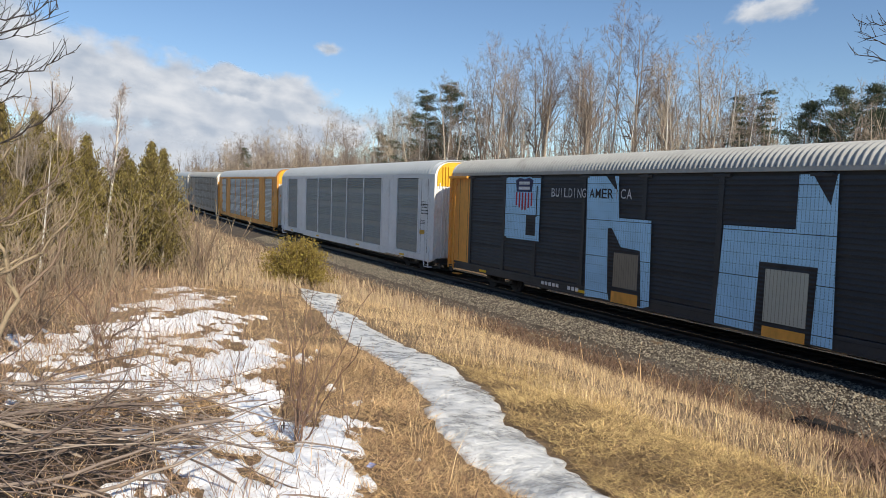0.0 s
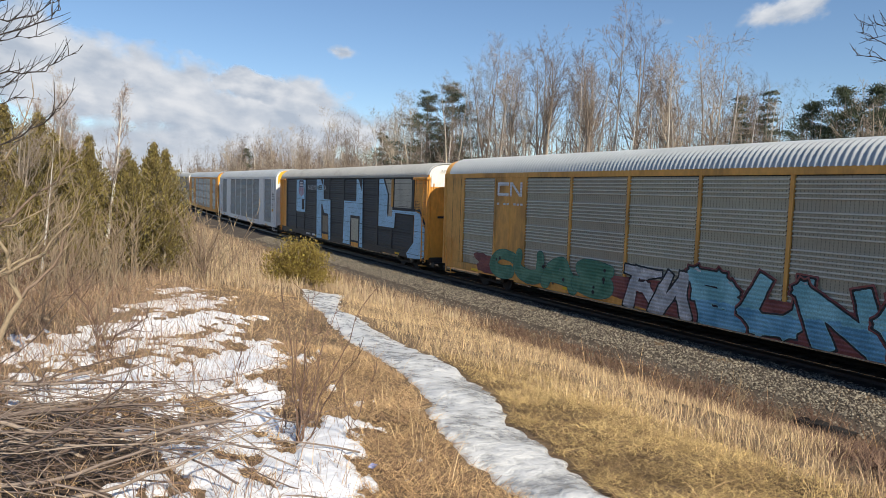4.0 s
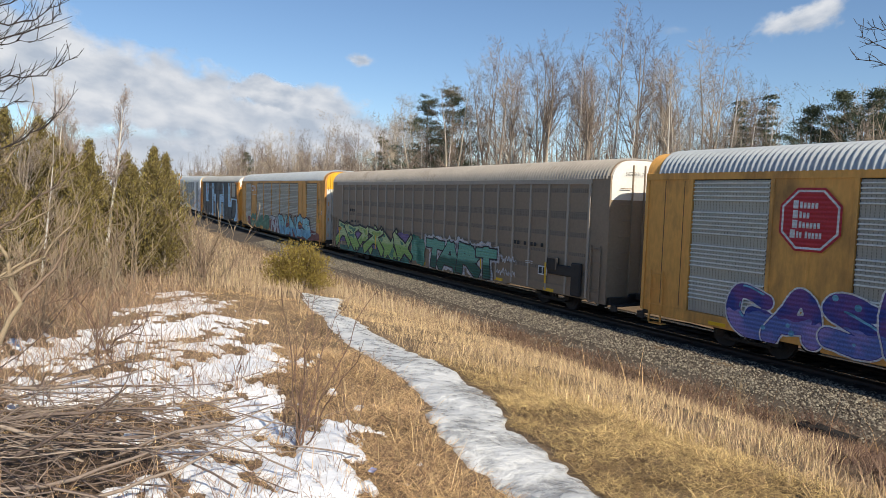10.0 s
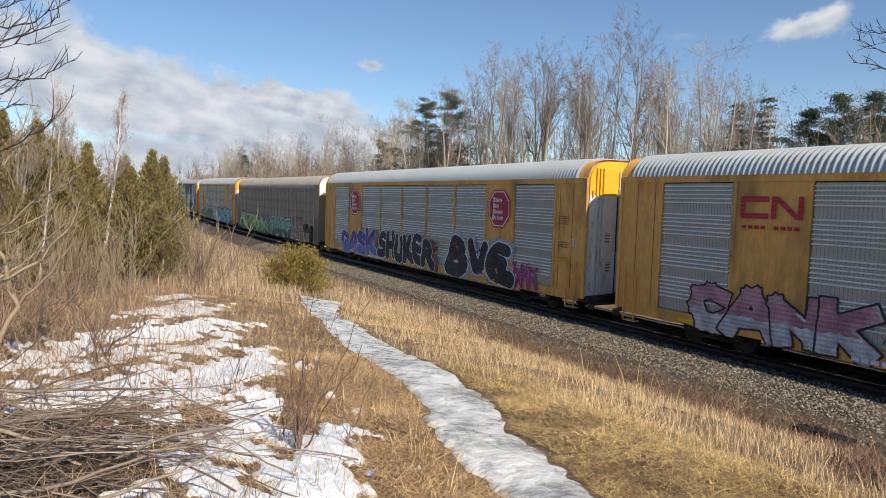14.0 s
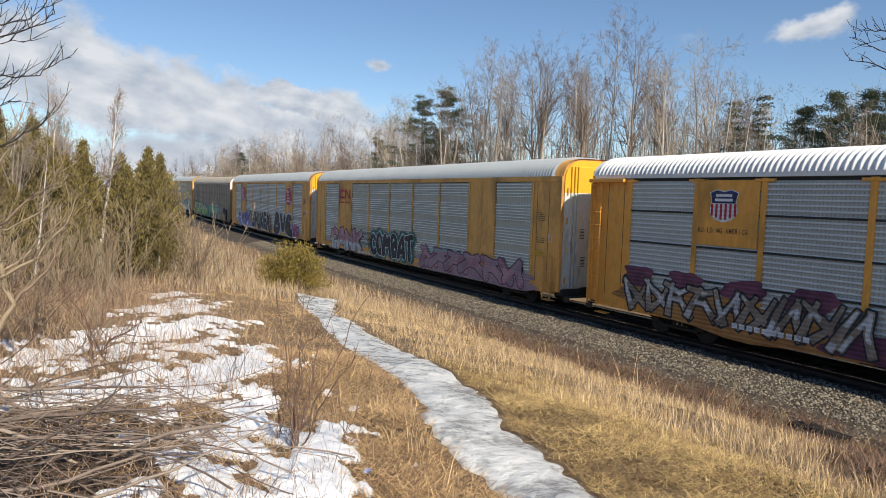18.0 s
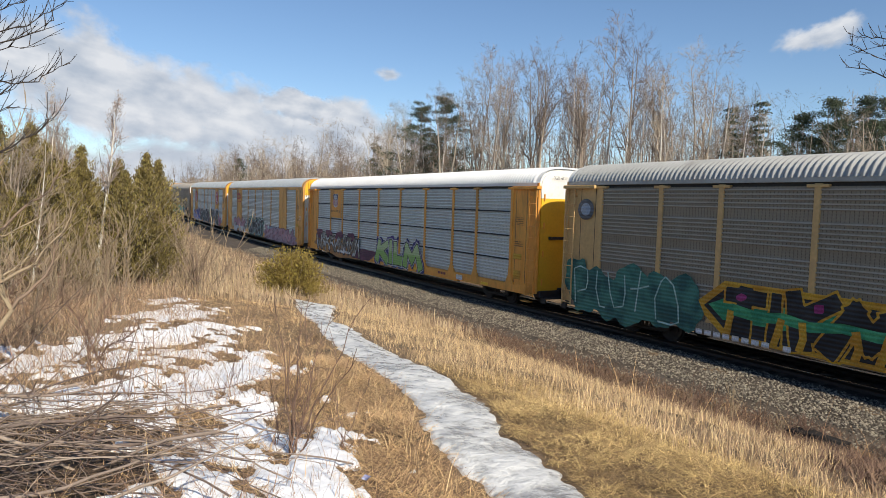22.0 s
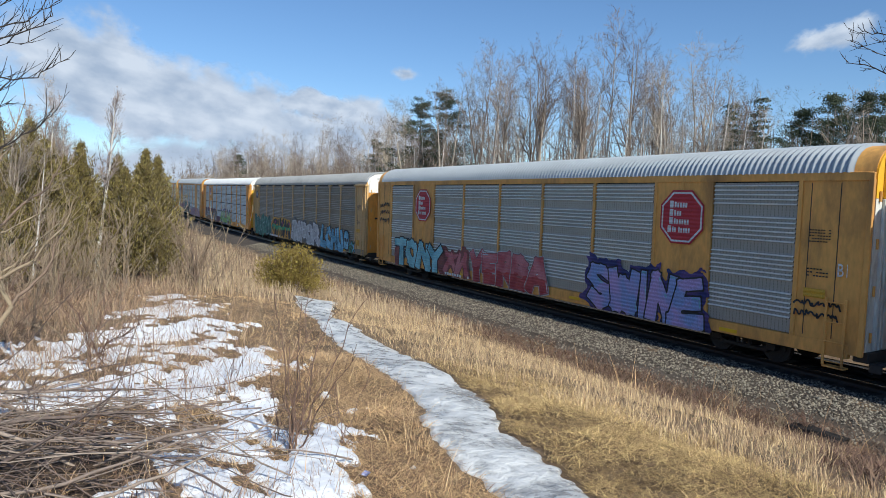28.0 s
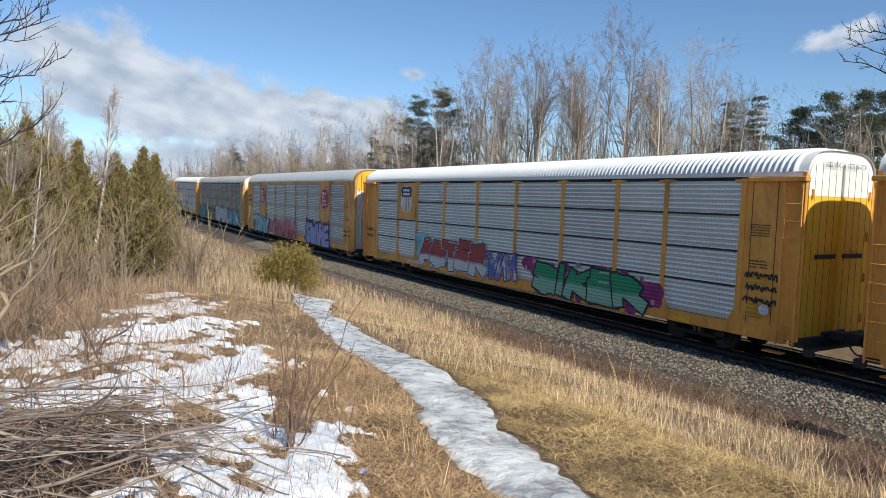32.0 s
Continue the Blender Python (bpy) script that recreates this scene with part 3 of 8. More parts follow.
def underframe(car, m_sill):
    part("underframe", boxes((-1.2, 1.2, -HALF + 0.2, HALF - 0.2, 0.74, 0.98), (-0.35, 0.35, -HALF, HALF, 0.62, 0.9), bevel=0.02), M["steel_dark"], car)
    for s in (-1, 1):
        x0, x1 = sorted((s * (WIDE - 0.14), s * (WIDE + 0.02)))
        part("side_sill", boxes((x0, x1, -HALF + 0.35, HALF - 0.35, SILL + 0.14, 0.98), (x0, x1, -7.6, 7.6, SILL + 0.07, SILL + 0.16), bevel=0.015), m_sill, car)
    for s in (-1, 1):
        y0, y1 = sorted((s * (HALF - 0.05), s * (HALF + 0.45)))
        bm = boxes((-0.2, 0.2, y0, y1, 0.72, 0.95), bevel=0.03)
        y0, y1 = sorted((s * (HALF + 0.4), s * (HALF + 0.79)))
        box(bm, -0.16, 0.16, y0, y1, 0.68, 0.98, 0.05)
        part("coupler", bm, M["steel_dark"], car, "rusty knuckle coupler")
        y0, y1 = sorted((s * (HALF - 0.3), s * (HALF + 0.06)))
        part("end_sill", boxes((-1.42, 1.42, y0, y1, 0.60, 0.86), (-0.5, 0.5, y0, y1 + 0.02, 0.5, 0.95), bevel=0.02), M["steel_dark"], car)
        y0, y1 = sorted((s * (HALF + 0.05), s * (HALF + 0.34)))
        part("end_platform", boxes((-1.36, 1.36, y0, y1, 0.56, 0.61), (-1.36, -1.3, y0, y1, 0.40, 0.57), (1.3, 1.36, y0, y1, 0.40, 0.57), bevel=0.01), M["steel_dark"], car, "dark steel crossing step over the coupler")
        bm = rod(bmesh.new(), (-1.3, s * (HALF + 0.16), 0.62), (0.3, s * (HALF + 0.16), 0.66), 0.018, 6)
        part("uncoupling_lever", rod(bm, (-1.3, s * (HALF + 0.16), 0.62), (-1.34, s * (HALF + 0.12), 0.36), 0.018, 6), M["steel_dark"], car)
        bm = bmesh.new()
        prev = None
        for j in range(9):
            k = j / 8
            p = Vector((0.45, s * (HALF + 0.1 + 0.75 * k), 0.75 - 0.42 * math.sin(math.pi * k)))
            if prev is not None:
                rod(bm, prev, p, 0.025, 6)
            prev = p
        part("air_hose", bm, M["steel_dark"], car)
    add_bogies(car)


def floor_and_core(car, m):
    """Inside walls that close the wagon behind its side sheets, and its decks."""
    part("deck", boxes((-1.4, 1.4, -HALF + 0.3, HALF - 0.3, 1.0, 1.08)), M["steel_dark"], car)
    part("upper_deck", boxes((-1.4, 1.4, -HALF + 0.3, HALF - 0.3, 2.9, 2.96)), M["steel_dark"], car)
    bm = bmesh.new()
    for s in (-1, 1):
        x0, x1 = sorted((s * 1.44, s * 1.48))
        box(bm, x0, x1, -HALF + 0.3, HALF - 0.3, 1.0, EAVE - 0.02)
    part("side_wall", bm, m, car)


def end_leaves(car, e, yf, split, low, high):
    """Two folding door leaves on a flat end: plain sheets with louvres, pressed ribs at the hinge side, lock rods in the middle."""
    for s in (-1, 1):
        for z0, z1, m in ((0.9, split, low), (split + 0.004, arc_z(0.8) - 0.3, high)):
            x0, x1 = sorted((s * 0.2, s * 0.86))
            leaf = part("door_leaf", boxes((x0, x1, yf - 0.05, yf + 0.05, z0, z1), bevel=0.012), m, car)
            if m is low:
                for zc in (1.7, 2.75):
                    for j in range(7):
                        xc = s * (0.53 if zc < 2 else 0.6)
                        part("louvre", boxes((xc - 0.11, xc + 0.11, *sorted((yf + e * 0.045, yf + e * 0.062)), zc + 0.055 * j, zc + 0.055 * j + 0.022)), M["steel_dark"], leaf, "dark louvre slot")
            for xr in (0.98, 1.14):
                part("door_rib", boxes((s * xr - 0.035, s * xr + 0.035, yf - 0.05, yf + 0.03, z0, min(z1, arc_z(xr) - 0.2)), bevel=0.012), m, car)
        part("door_joint", boxes((s * 0.14 - 0.05, s * 0.14 + 0.05, *sorted((yf - e * 0.05, yf - e * 0.012)), 0.9, split)), M["steel_dark"], car, "dark joint between the door leaves")
        lock = part("lock_rod", rod(bmesh.new(), (s * 0.06, yf + e * 0.02, 0.95), (s * 0.06, yf + e * 0.02, arc_z(0) - 0.4), 0.022, 8), low, car)
        for z in (1.3, 2.4, 3.6, 4.7):
            part("rod_guide", boxes((s * 0.06 - 0.045, s * 0.06 + 0.045, yf - 0.03, yf + 0.05, z - 0.03, z + 0.03), bevel=0.006), low, lock)


def auto_wagon(label, frame_m, panel_m, roof_m, end_low, end_high, ends="flat", solid_bays=(1, 7), sill_m=None, panel_style="bands", post_m=None,
               rib=0.175, ladders="low", split=4.45, boarded=False):
    """A wagon with pressed side sheets between posts, a ribbed roof and closed ends; front to +y, rails at z = 0."""
    global PEAK
    tall = PEAK
    if ends != "flat":
        PEAK = 5.63
    car = thing("car_carrier_wagon", label, "railway wagon", "wagons of the train")
    post_m = post_m or frame_m
    underframe(car, sill_m or frame_m)
    # inner walls coloured dark for the shadow lines in the gaps round the panels
    floor_and_core(car, M["steel_dark"])
    cap = 0.5 if ends == "flat" else 0.25
    part("roof", roof_mesh("roof", -HALF + cap, HALF - cap, rib, 0.085, roof_m), None, car, "rounded ribbed metal roof")
    for s in (-1, 1):
        y0, y1 = sorted((s * (HALF - cap), s * HALF))
        me = roof_mesh("roof_cap", y0, y1 + 0.001, 0.25, 0.0, end_high if ends != "flat" else frame_m)
        part("roof_cap", me, None, car)
    for s in (-1, 1):
        x0, x1 = sorted((s * (WIDE - 0.02), s * (WIDE + 0.045)))
        part("top_chord", boxes((x0, x1, -HALF + 0.05, HALF - 0.05, 4.86 if ends == "flat" else 4.93, EAVE + 0.015), bevel=0.008), frame_m if ends == "flat" else roof_m, car)
    edges = BAYS
    meshes = {}
    for s in (-1, 1):
        for k in range(len(edges) - 1):
            a, b = edges[k], edges[k + 1]
            w = a - b - (0.17 if ends == "flat" else 0.15)
            c = (a + b) / 2
            if k in solid_bays:
                x0, x1 = sorted((s * (WIDE - 0.06), s * (WIDE + 0.012)))
                part("solid_panel", boxes((x0, x1, b + 0.05, a - 0.05, 0.98, 4.87), bevel=0.006), frame_m, car)
                x2, x3 = sorted((s * WIDE, s * (WIDE + 0.03)))
                part("panel_seam", boxes((x2, x3, c - 0.03, c + 0.03, 1.0, 4.86), bevel=0.006), frame_m, car)
            else:
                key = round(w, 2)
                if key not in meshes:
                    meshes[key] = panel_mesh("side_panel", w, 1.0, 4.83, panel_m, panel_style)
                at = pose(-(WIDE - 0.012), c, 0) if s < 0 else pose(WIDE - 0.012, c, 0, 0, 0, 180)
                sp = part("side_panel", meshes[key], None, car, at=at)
                if panel_style == "fine":
                    for zz in (1.95, 2.92, 3.9):
                        part("panel_seam", seam_mesh(w), None, sp, at=pose(-0.037, 0, zz))
        for y in edges:
            x0, x1 = sorted((s * (WIDE - 0.05), s * (WIDE + 0.04)))
            hw = 0.055 if ends == "flat" else 0.085
            bm = boxes((x0, x1, y - hw, y + hw, 0.95, 4.9), bevel=0.008)
            if ends != "flat":
                box(bm, x0 - 0.02, x1 + 0.02, y - 0.28, y + 0.28, 4.80, 4.88, 0.01)
            part("side_post", bm, post_m, car)
            if ends != "flat" and post_m is frame_m:
                # the foot of the post flares into the sill
                bm = bmesh.new()
                prof3 = [(-0.30, 0.95), (-0.09, 1.35), (-0.085, 1.6), (0.085, 1.6), (0.09, 1.35), (0.30, 0.95)]
                rows3 = [[bm.verts.new((xx, y + a, b)) for a, b in prof3] for xx in (x0 - 0.004, x1 + 0.004)]
                bm.faces.new(rows3[0])
                bm.faces.new(rows3[1])
                for j in range(6):
                    bm.faces.new((rows3[0][j], rows3[0][(j + 1) % 6], rows3[1][(j + 1) % 6], rows3[1][j]))
                bmesh.ops.recalc_face_normals(bm, faces=bm.faces)
                part("post_foot", bm, post_m, car)
        for e in (-1, 1):
            y0, y1 = sorted((e * (11.8), e * (HALF - 0.02)))
            x0, x1 = sorted((s * (WIDE - 0.08), s * (WIDE + 0.0)))
            part("corner_panel", boxes((x0, x1, y0, y1, 0.75, 4.9), bevel=0.01), frame_m, car)
            x0, x1 = sorted((s * (WIDE - 0.02), s * (WIDE + 0.05)))
            ye = e * (HALF - 0.06)
            for yj in (12.02, 12.74):
                part("panel_joint", boxes((*sorted((s * (WIDE - 0.01), s * (WIDE + 0.003))), e * yj - 0.011, e * yj + 0.011, 1.05, 4.82)), M["steel_dark"], car, "dark joint in the corner panel")
            part("corner_post", boxes((x0, x1, ye - 0.06, ye + 0.06, 0.75, EAVE), bevel=0.012), frame_m, car)
    for e in (-1, 1):
        y = e * (HALF - 0.12)
        if ends == "flat":
            part("end_wall", end_wall_mesh(y - 0.05, 0.1, 0.8, 99, 0.02), frame_m, car)
        else:
            part("end_wall", end_wall_mesh(y - 0.05, 0.1, 0.8, split, 0.02), end_low, car)
            part("end_wall", end_wall_mesh(y - 0.05, 0.1, split + 0.004, 99, 0.02), end_high, car)
        yo = e * (HALF - 0.05)
        part("end_door_lower", end_wall_mesh(yo - 0.03, 0.06, 0.85, split, 0.12), end_low, car)
        part("end_door_upper", end_wall_mesh(yo - 0.03, 0.06, split + 0.005, 99, 0.12), end_high, car)
        yf = e * (HALF + 0.01)
        if ends != "flat":
            for x in (-0.62, 0.62):
                part("handle_slot", boxes((x - 0.42, x + 0.42, yf - 0.04, yf + 0.012, 2.86, 2.97)), M["steel_dark"], car, "dark handle slot")
            for s in (-1, 1):
                x0, x1 = sorted((s * (WIDE - 0.05), s * (WIDE + 0.17)))
                y2, y3 = sorted((e * (HALF - 1.55), e * (HALF + 0.06)))
                part("eave_bracket", boxes((x0, x1, y2, y3, 4.80, 4.92), bevel=0.012), frame_m, car)
        if ends == "flat":
            end_leaves(car, e, yf, split, end_low, end_high)
        else:
            part("door_rib", boxes((-0.03, 0.03, yf - 0.05, yf + 0.035, 0.9, split), bevel=0.01), end_low, car)
            part("door_rib", boxes((-0.03, 0.03, yf - 0.05, yf + 0.02, split + 0.004, arc_z(0) - 0.35), bevel=0.01), end_high, car)
        for x in ((-1.2, -0.9, -0.6, -0.3, 0.3, 0.6, 0.9, 1.2) if boarded else ()):
            part("door_joint", boxes((x - 0.005, x + 0.005, *sorted((e * (HALF - 0.05), e * (HALF - 0.015))), 0.9, arc_z(x) - 0.25)), M["twig_dark"], car)
        for x in (-1.3, 1.3):
            for z in (1.2, 2.3, 3.4, 4.5):
                part("door_hinge", rod(bmesh.new(), (x, yf, z - 0.12), (x, yf, z + 0.12), 0.03, 8), frame_m, car)
        for s in (-1, 1):
            if ladders == "low":
                ladder_part(car, e * 12.85, 0.42, 2.05, frame_m, x=s * 1.63)
            else:
                ladder_part(car, e * 13.22, 0.62, 4.78, frame_m, 0.46, x=s * 1.66)
            part("step_iron", boxes((s * 1.5 - 0.12, s * 1.5 + 0.12, e * 12.85 - 0.26, e * 12.85 + 0.26, 0.36, 0.4), bevel=0.006), frame_m, car)
    for y in (10.6, 4.2, -3.5, -9.9):
        part("reflector", boxes((-WIDE - 0.034, -WIDE - 0.02, y - 0.28, y + 0.28, 0.70, 0.80)), M["reflector"], car, "yellow reflective strip")
    PEAK = tall
    return car


def bay_wagon(label):
    """The brown wagon, lower at the eaves: narrow smooth bays with perforated bands between light posts."""
    global EAVE, PEAK
    tall = (EAVE, PEAK)
    EAVE, PEAK = 4.92, 5.62
    car = thing("car_carrier_wagon", label, "railway wagon", "wagons of the train")
    fm = M["brown"]
    underframe(car, fm)
    floor_and_core(car, fm)
    part("roof", roof_mesh("roof", -HALF + 0.1, HALF - 0.1, 0.165, 0.05, M["roof_rust"]), None, car, "rounded ribbed metal roof with rust streaks")
    n = 21
    ys = np.linspace(11.6, -12.5, n + 1)
    w = ys[0] - ys[1]
    for s in (-1, 1):
        x0, x1 = sorted((s * (WIDE - 0.02), s * (WIDE + 0.05)))
        part("top_chord", boxes((x0, x1, -HALF + 0.9, HALF - 0.9, EAVE - 0.19, EAVE), bevel=0.008), M["brown_post"], car)
        sheet_me = boxes((-0.03, 0.03, -w / 2, w / 2, 0.98, EAVE - 0.18))
        me = bpy.data.meshes.new("bay_panel")
        sheet_me.to_mesh(me)
        sheet_me.free()
        me.materials.append(fm)
        band = boxes((-0.004, 0.006, -w / 2 + 0.12, w / 2 - 0.12, -0.1, 0.1))
        bme = bpy.data.meshes.new("perforated_band")
        band.to_mesh(bme)
        band.free()
        bme.materials.append(M["perforated"])
        for k in range(n):
            c = (ys[k] + ys[k + 1]) / 2
            p = part("bay_panel", me, None, car, at=pose(s * (WIDE - 0.03), c, 0))
            for z, h in ((1.55, 0.8), (2.2, 0.6), (2.9, 0.9), (3.6, 1.4), (4.5, 0.8)):
                part("perforated_band", bme, None, p, at=pose(s * 0.03, 0, z) @ Matrix.Diagonal((1, 1, h, 1)))
        for y in ys:
            x0, x1 = sorted((s * (WIDE - 0.05), s * (WIDE + 0.05)))
            part("side_post", boxes((x0, x1, y - 0.05, y + 0.05, 0.7, EAVE - 0.17), bevel=0.008), M["brown_post"], car)
        for e in (-1, 1):
            y0, y1 = sorted((e * 11.6, e * (HALF - 0.02)))
            if e < 0:
                y0, y1 = -HALF + 0.02, -12.55
            x0, x1 = sorted((s * (WIDE - 0.08), s * WIDE))
            part("corner_panel", boxes((x0, x1, y0, y1, 0.6, EAVE + 0.1), bevel=0.01), fm, car)
            ladder_part(car, e * 12.95, 0.55, 2.6, fm, x=s * 1.6)
    for e in (-1, 1):
        y = e * (HALF - 0.12)
        part("end_wall", end_wall_mesh(y - 0.05, 0.1, 0.8, 99, 0.02), fm, car)
        yo = e * (HALF - 0.04)
        part("end_door_lower", end_wall_mesh(yo - 0.03, 0.06, 0.85, 4.2, 0.06), fm, car)
        part("end_door_upper", end_wall_mesh(yo - 0.03, 0.06, 4.205, 99, 0.06), M["white"], car, "white upper end door")
        yf = e * HALF
        for x in (-0.55, 0.0, 0.55):
            part("door_seam", boxes((x - 0.02, x + 0.02, yf - 0.05, yf + 0.03, 0.9, arc_z(x) - 0.2), bevel=0.006), fm, car)
        bm = bmesh.new()
        for z in np.arange(1.3, 5.0, 0.55):
            rod(bm, (-1.15, yf + e * 0.06, z), (-0.65, yf + e * 0.06, z), 0.016)
        part("grab_iron", bm, fm, car)
    for y in (10.4, 7, 3.5, 0, -3.5, -7, -10.4):
        part("reflector", boxes((-WIDE - 0.034, -WIDE - 0.02, y - 0.3, y + 0.3, 0.66, 0.78)), M["reflector"], car, "yellow reflective strip")
    for y in (12.0, 6.0, -5.6, -10.2, -12.2):
        part("upright_reflector", boxes((-WIDE - 0.064, -WIDE - 0.05, y - 0.05, y + 0.05, 0.95, 1.75)), M["reflector"], car)
    # hand brake housing near the rear corner
    bm = boxes((-1.68, -1.56, -11.9, -10.4, 1.35, 1.75), (-1.74, -1.56, -11.0, -10.4, 1.5, 2.0), (-1.72, -1.56, -12.3, -11.8, 0.7, 1.9), bevel=0.04)
    part("brake_housing", bm, M["steel_dark"], car, "black hand brake housing")
    EAVE, PEAK = tall
    return car


M["tan"] = material("faded_tan_paint", (0.60, 0.385, 0.16), 0.6, vary=0.16, scale=0.8, fine=10, dirt=(0.42, 0.28, 0.14), dirt_from=0.55)
M["reflector"] = material("yellow_reflector", (0.80, 0.50, 0.02), 0.4, vary=0.1, scale=4, fine=30)
M["brown_post"] = material("light_brown_post", (0.42, 0.365, 0.295), 0.6, vary=0.12, scale=1, fine=12)
M["perforated"] = material("perforated_sheet", (0.22, 0.18, 0.14), 0.7, vary=0.2, scale=3, fine=60, holes=True)

Y = M["yellow"]
TRAIN = {}
TRAIN[-4] = auto_wagon("grey enclosed car-carrying wagon", M["grey_white"], M["galv"], M["roof_steel"], M["grey_white"], M["white"], rib=0.4)
TRAIN[-3] = auto_wagon("weathered grey enclosed car-carrying wagon", M["brown_post"], M["galv_dark"], M["roof_grey"], Y, M["white"], "clam", (1,), rib=0.4)
TRAIN[-2] = auto_wagon("yellow and grey enclosed car-carrying wagon", Y, M["galv"], M["roof_steel"], M["end_leaf"], M["bright_yellow"], rib=0.4)
TRAIN[-1] = auto_wagon("silver enclosed car-carrying wagon with dark mesh side panels", M["silver"], M["galv_slate"], M["roof_steel"], M["silver"], M["bright_yellow"], rib=0.3)
TRAIN[0] = auto_wagon("enclosed wagon painted black with huge pale blue graffiti", Y, M["black_paint"], M["roof_grey"], Y, M["white"], "clam", (), M["black_paint"], "fine", post_m=M["black_paint"], ladders="tall")
TRAIN[1] = auto_wagon("yellow enclosed wagon with ribbed grey panels and turquoise graffiti", M["ochre"], M["galv_tan"], M["roof_steel"], M["end_leaf"], M["bright_yellow"])
TRAIN[2] = bay_wagon("brown enclosed wagon with narrow bays and green graffiti")
TRAIN[3] = auto_wagon("yellow enclosed wagon with two red eight-sided signs and black graffiti", M["ochre"], M["galv"], M["roof_steel"], M["end_leaf"], M["bright_yellow"])
TRAIN[4] = auto_wagon("yellow enclosed wagon with ribbed grey panels and pink graffiti", M["ochre"], M["galv"], M["roof_steel"], M["end_leaf"], M["bright_yellow"])
TRAIN[5] = auto_wagon("yellow enclosed wagon with a white roof and lime green graffiti", Y, M["galv_fine"], M["roof_white"], M["bright_yellow"], M["white"], "clam", (), panel_style="fine", ladders="tall")
TRAIN[6] = auto_wagon("dark sooty enclosed wagon with tan posts and several graffiti", M["tan"], M["galv_dark"], M["roof_grey"], Y, M["white"], "clam", (), ladders="tall", sill_m=M["galv_dark"])
TRAIN[7] = auto_wagon("yellow enclosed wagon with two red signs and blue and pink graffiti", M["ochre"], M["galv"], M["roof_steel"], M["end_leaf"], M["bright_yellow"])
TRAIN[8] = auto_wagon("yellow enclosed wagon with a white roof and red and green graffiti", Y, M["galv_pale"], M["roof_white"], M["bright_yellow"], M["white"], "clam", (), panel_style="fine", ladders="tall", boarded=True)
TRAIN[9] = auto_wagon("yellow enclosed car-carrying wagon with tall ladders", Y, M["galv_pale"], M["roof_steel"], Y, M["white"], "clam", (), panel_style="fine", ladders="tall")


def along(k, t):
    """How far along the track the middle of wagon k is at t seconds."""
    return 89.34 + 7.44 * (t - 16) + 0.00323 * (t - 16) ** 2 + 14.3 - (k - 1) * 28.6


def wagon_pose(k, t):
    y = along(k, t)
    lean = math.degrees(math.atan(2 * BEND * min(max(y, 0), 260)))
    climb = math.degrees(math.atan(1.5e-4 * min(max(y - 30.0, 0.0), 230.0)))
    return pose(float(track_x(y)), y, float(track_z(y)), climb, 0, -lean)


# ---- lettering, signs and graffiti on the wagons' near side ----
def spray(name, a, b, scale=1.2, at=0.5, soft=0.18):
    """Spray paint fading from colour a to colour b, on ribbed sheet."""
    m = bpy.data.materials.new(name)
    m.use_nodes = True
    n, ln = m.node_tree.nodes, m.node_tree.links
    p = n["Principled BSDF"]
    p.inputs["Roughness"].default_value = 0.6
    co = n.new("ShaderNodeTexCoord")
    no = n.new("ShaderNodeTexNoise")
    no.inputs["Scale"].default_value, no.inputs["Detail"].default_value = scale, 5
    ln.new(co.outputs["Object"], no.inputs["Vector"])
    ramp = n.new("ShaderNodeValToRGB")
    ramp.color_ramp.elements[0].position, ramp.color_ramp.elements[0].color = at - soft / 2, (*a, 1)
    ramp.color_ramp.elements[1].position, ramp.color_ramp.elements[1].color = at + soft / 2, (*b, 1)
    ln.new(no.outputs["Fac"], ramp.inputs["Fac"])
    grain = n.new("ShaderNodeTexNoise")
    grain.inputs["Scale"].default_value, grain.inputs["Detail"].default_value = 25, 3
    ln.new(co.outputs["Object"], grain.inputs["Vector"])
    rng_ = n.new("ShaderNodeMapRange")
    rng_.inputs["From Min"].default_value, rng_.inputs["From Max"].default_value = 0.3, 0.7
    rng_.inputs["To Min"].default_value, rng_.inputs["To Max"].default_value = 0.75, 1.15
    ln.new(grain.outputs["Fac"], rng_.inputs["Value"])
    hs = n.new("ShaderNodeHueSaturation")
    ln.new(ramp.outputs["Color"], hs.inputs["Color"])
    ln.new(rng_.outputs[0], hs.inputs["Value"])
    ln.new(hs.outputs[0], p.inputs["Base Color"])
    wv = n.new("ShaderNodeTexWave")
    wv.bands_direction = "Z"
    wv.inputs["Scale"].default_value = 2.7
    ln.new(co.outputs["Object"], wv.inputs["Vector"])
    bp = n.new("ShaderNodeBump")
    bp.inputs["Strength"].default_value, bp.inputs["Distance"].default_value = 0.6, 0.03
    ln.new(wv.outputs["Fac"], bp.inputs["Height"])
    ln.new(bp.outputs[0], p.inputs["Normal"])
    return m


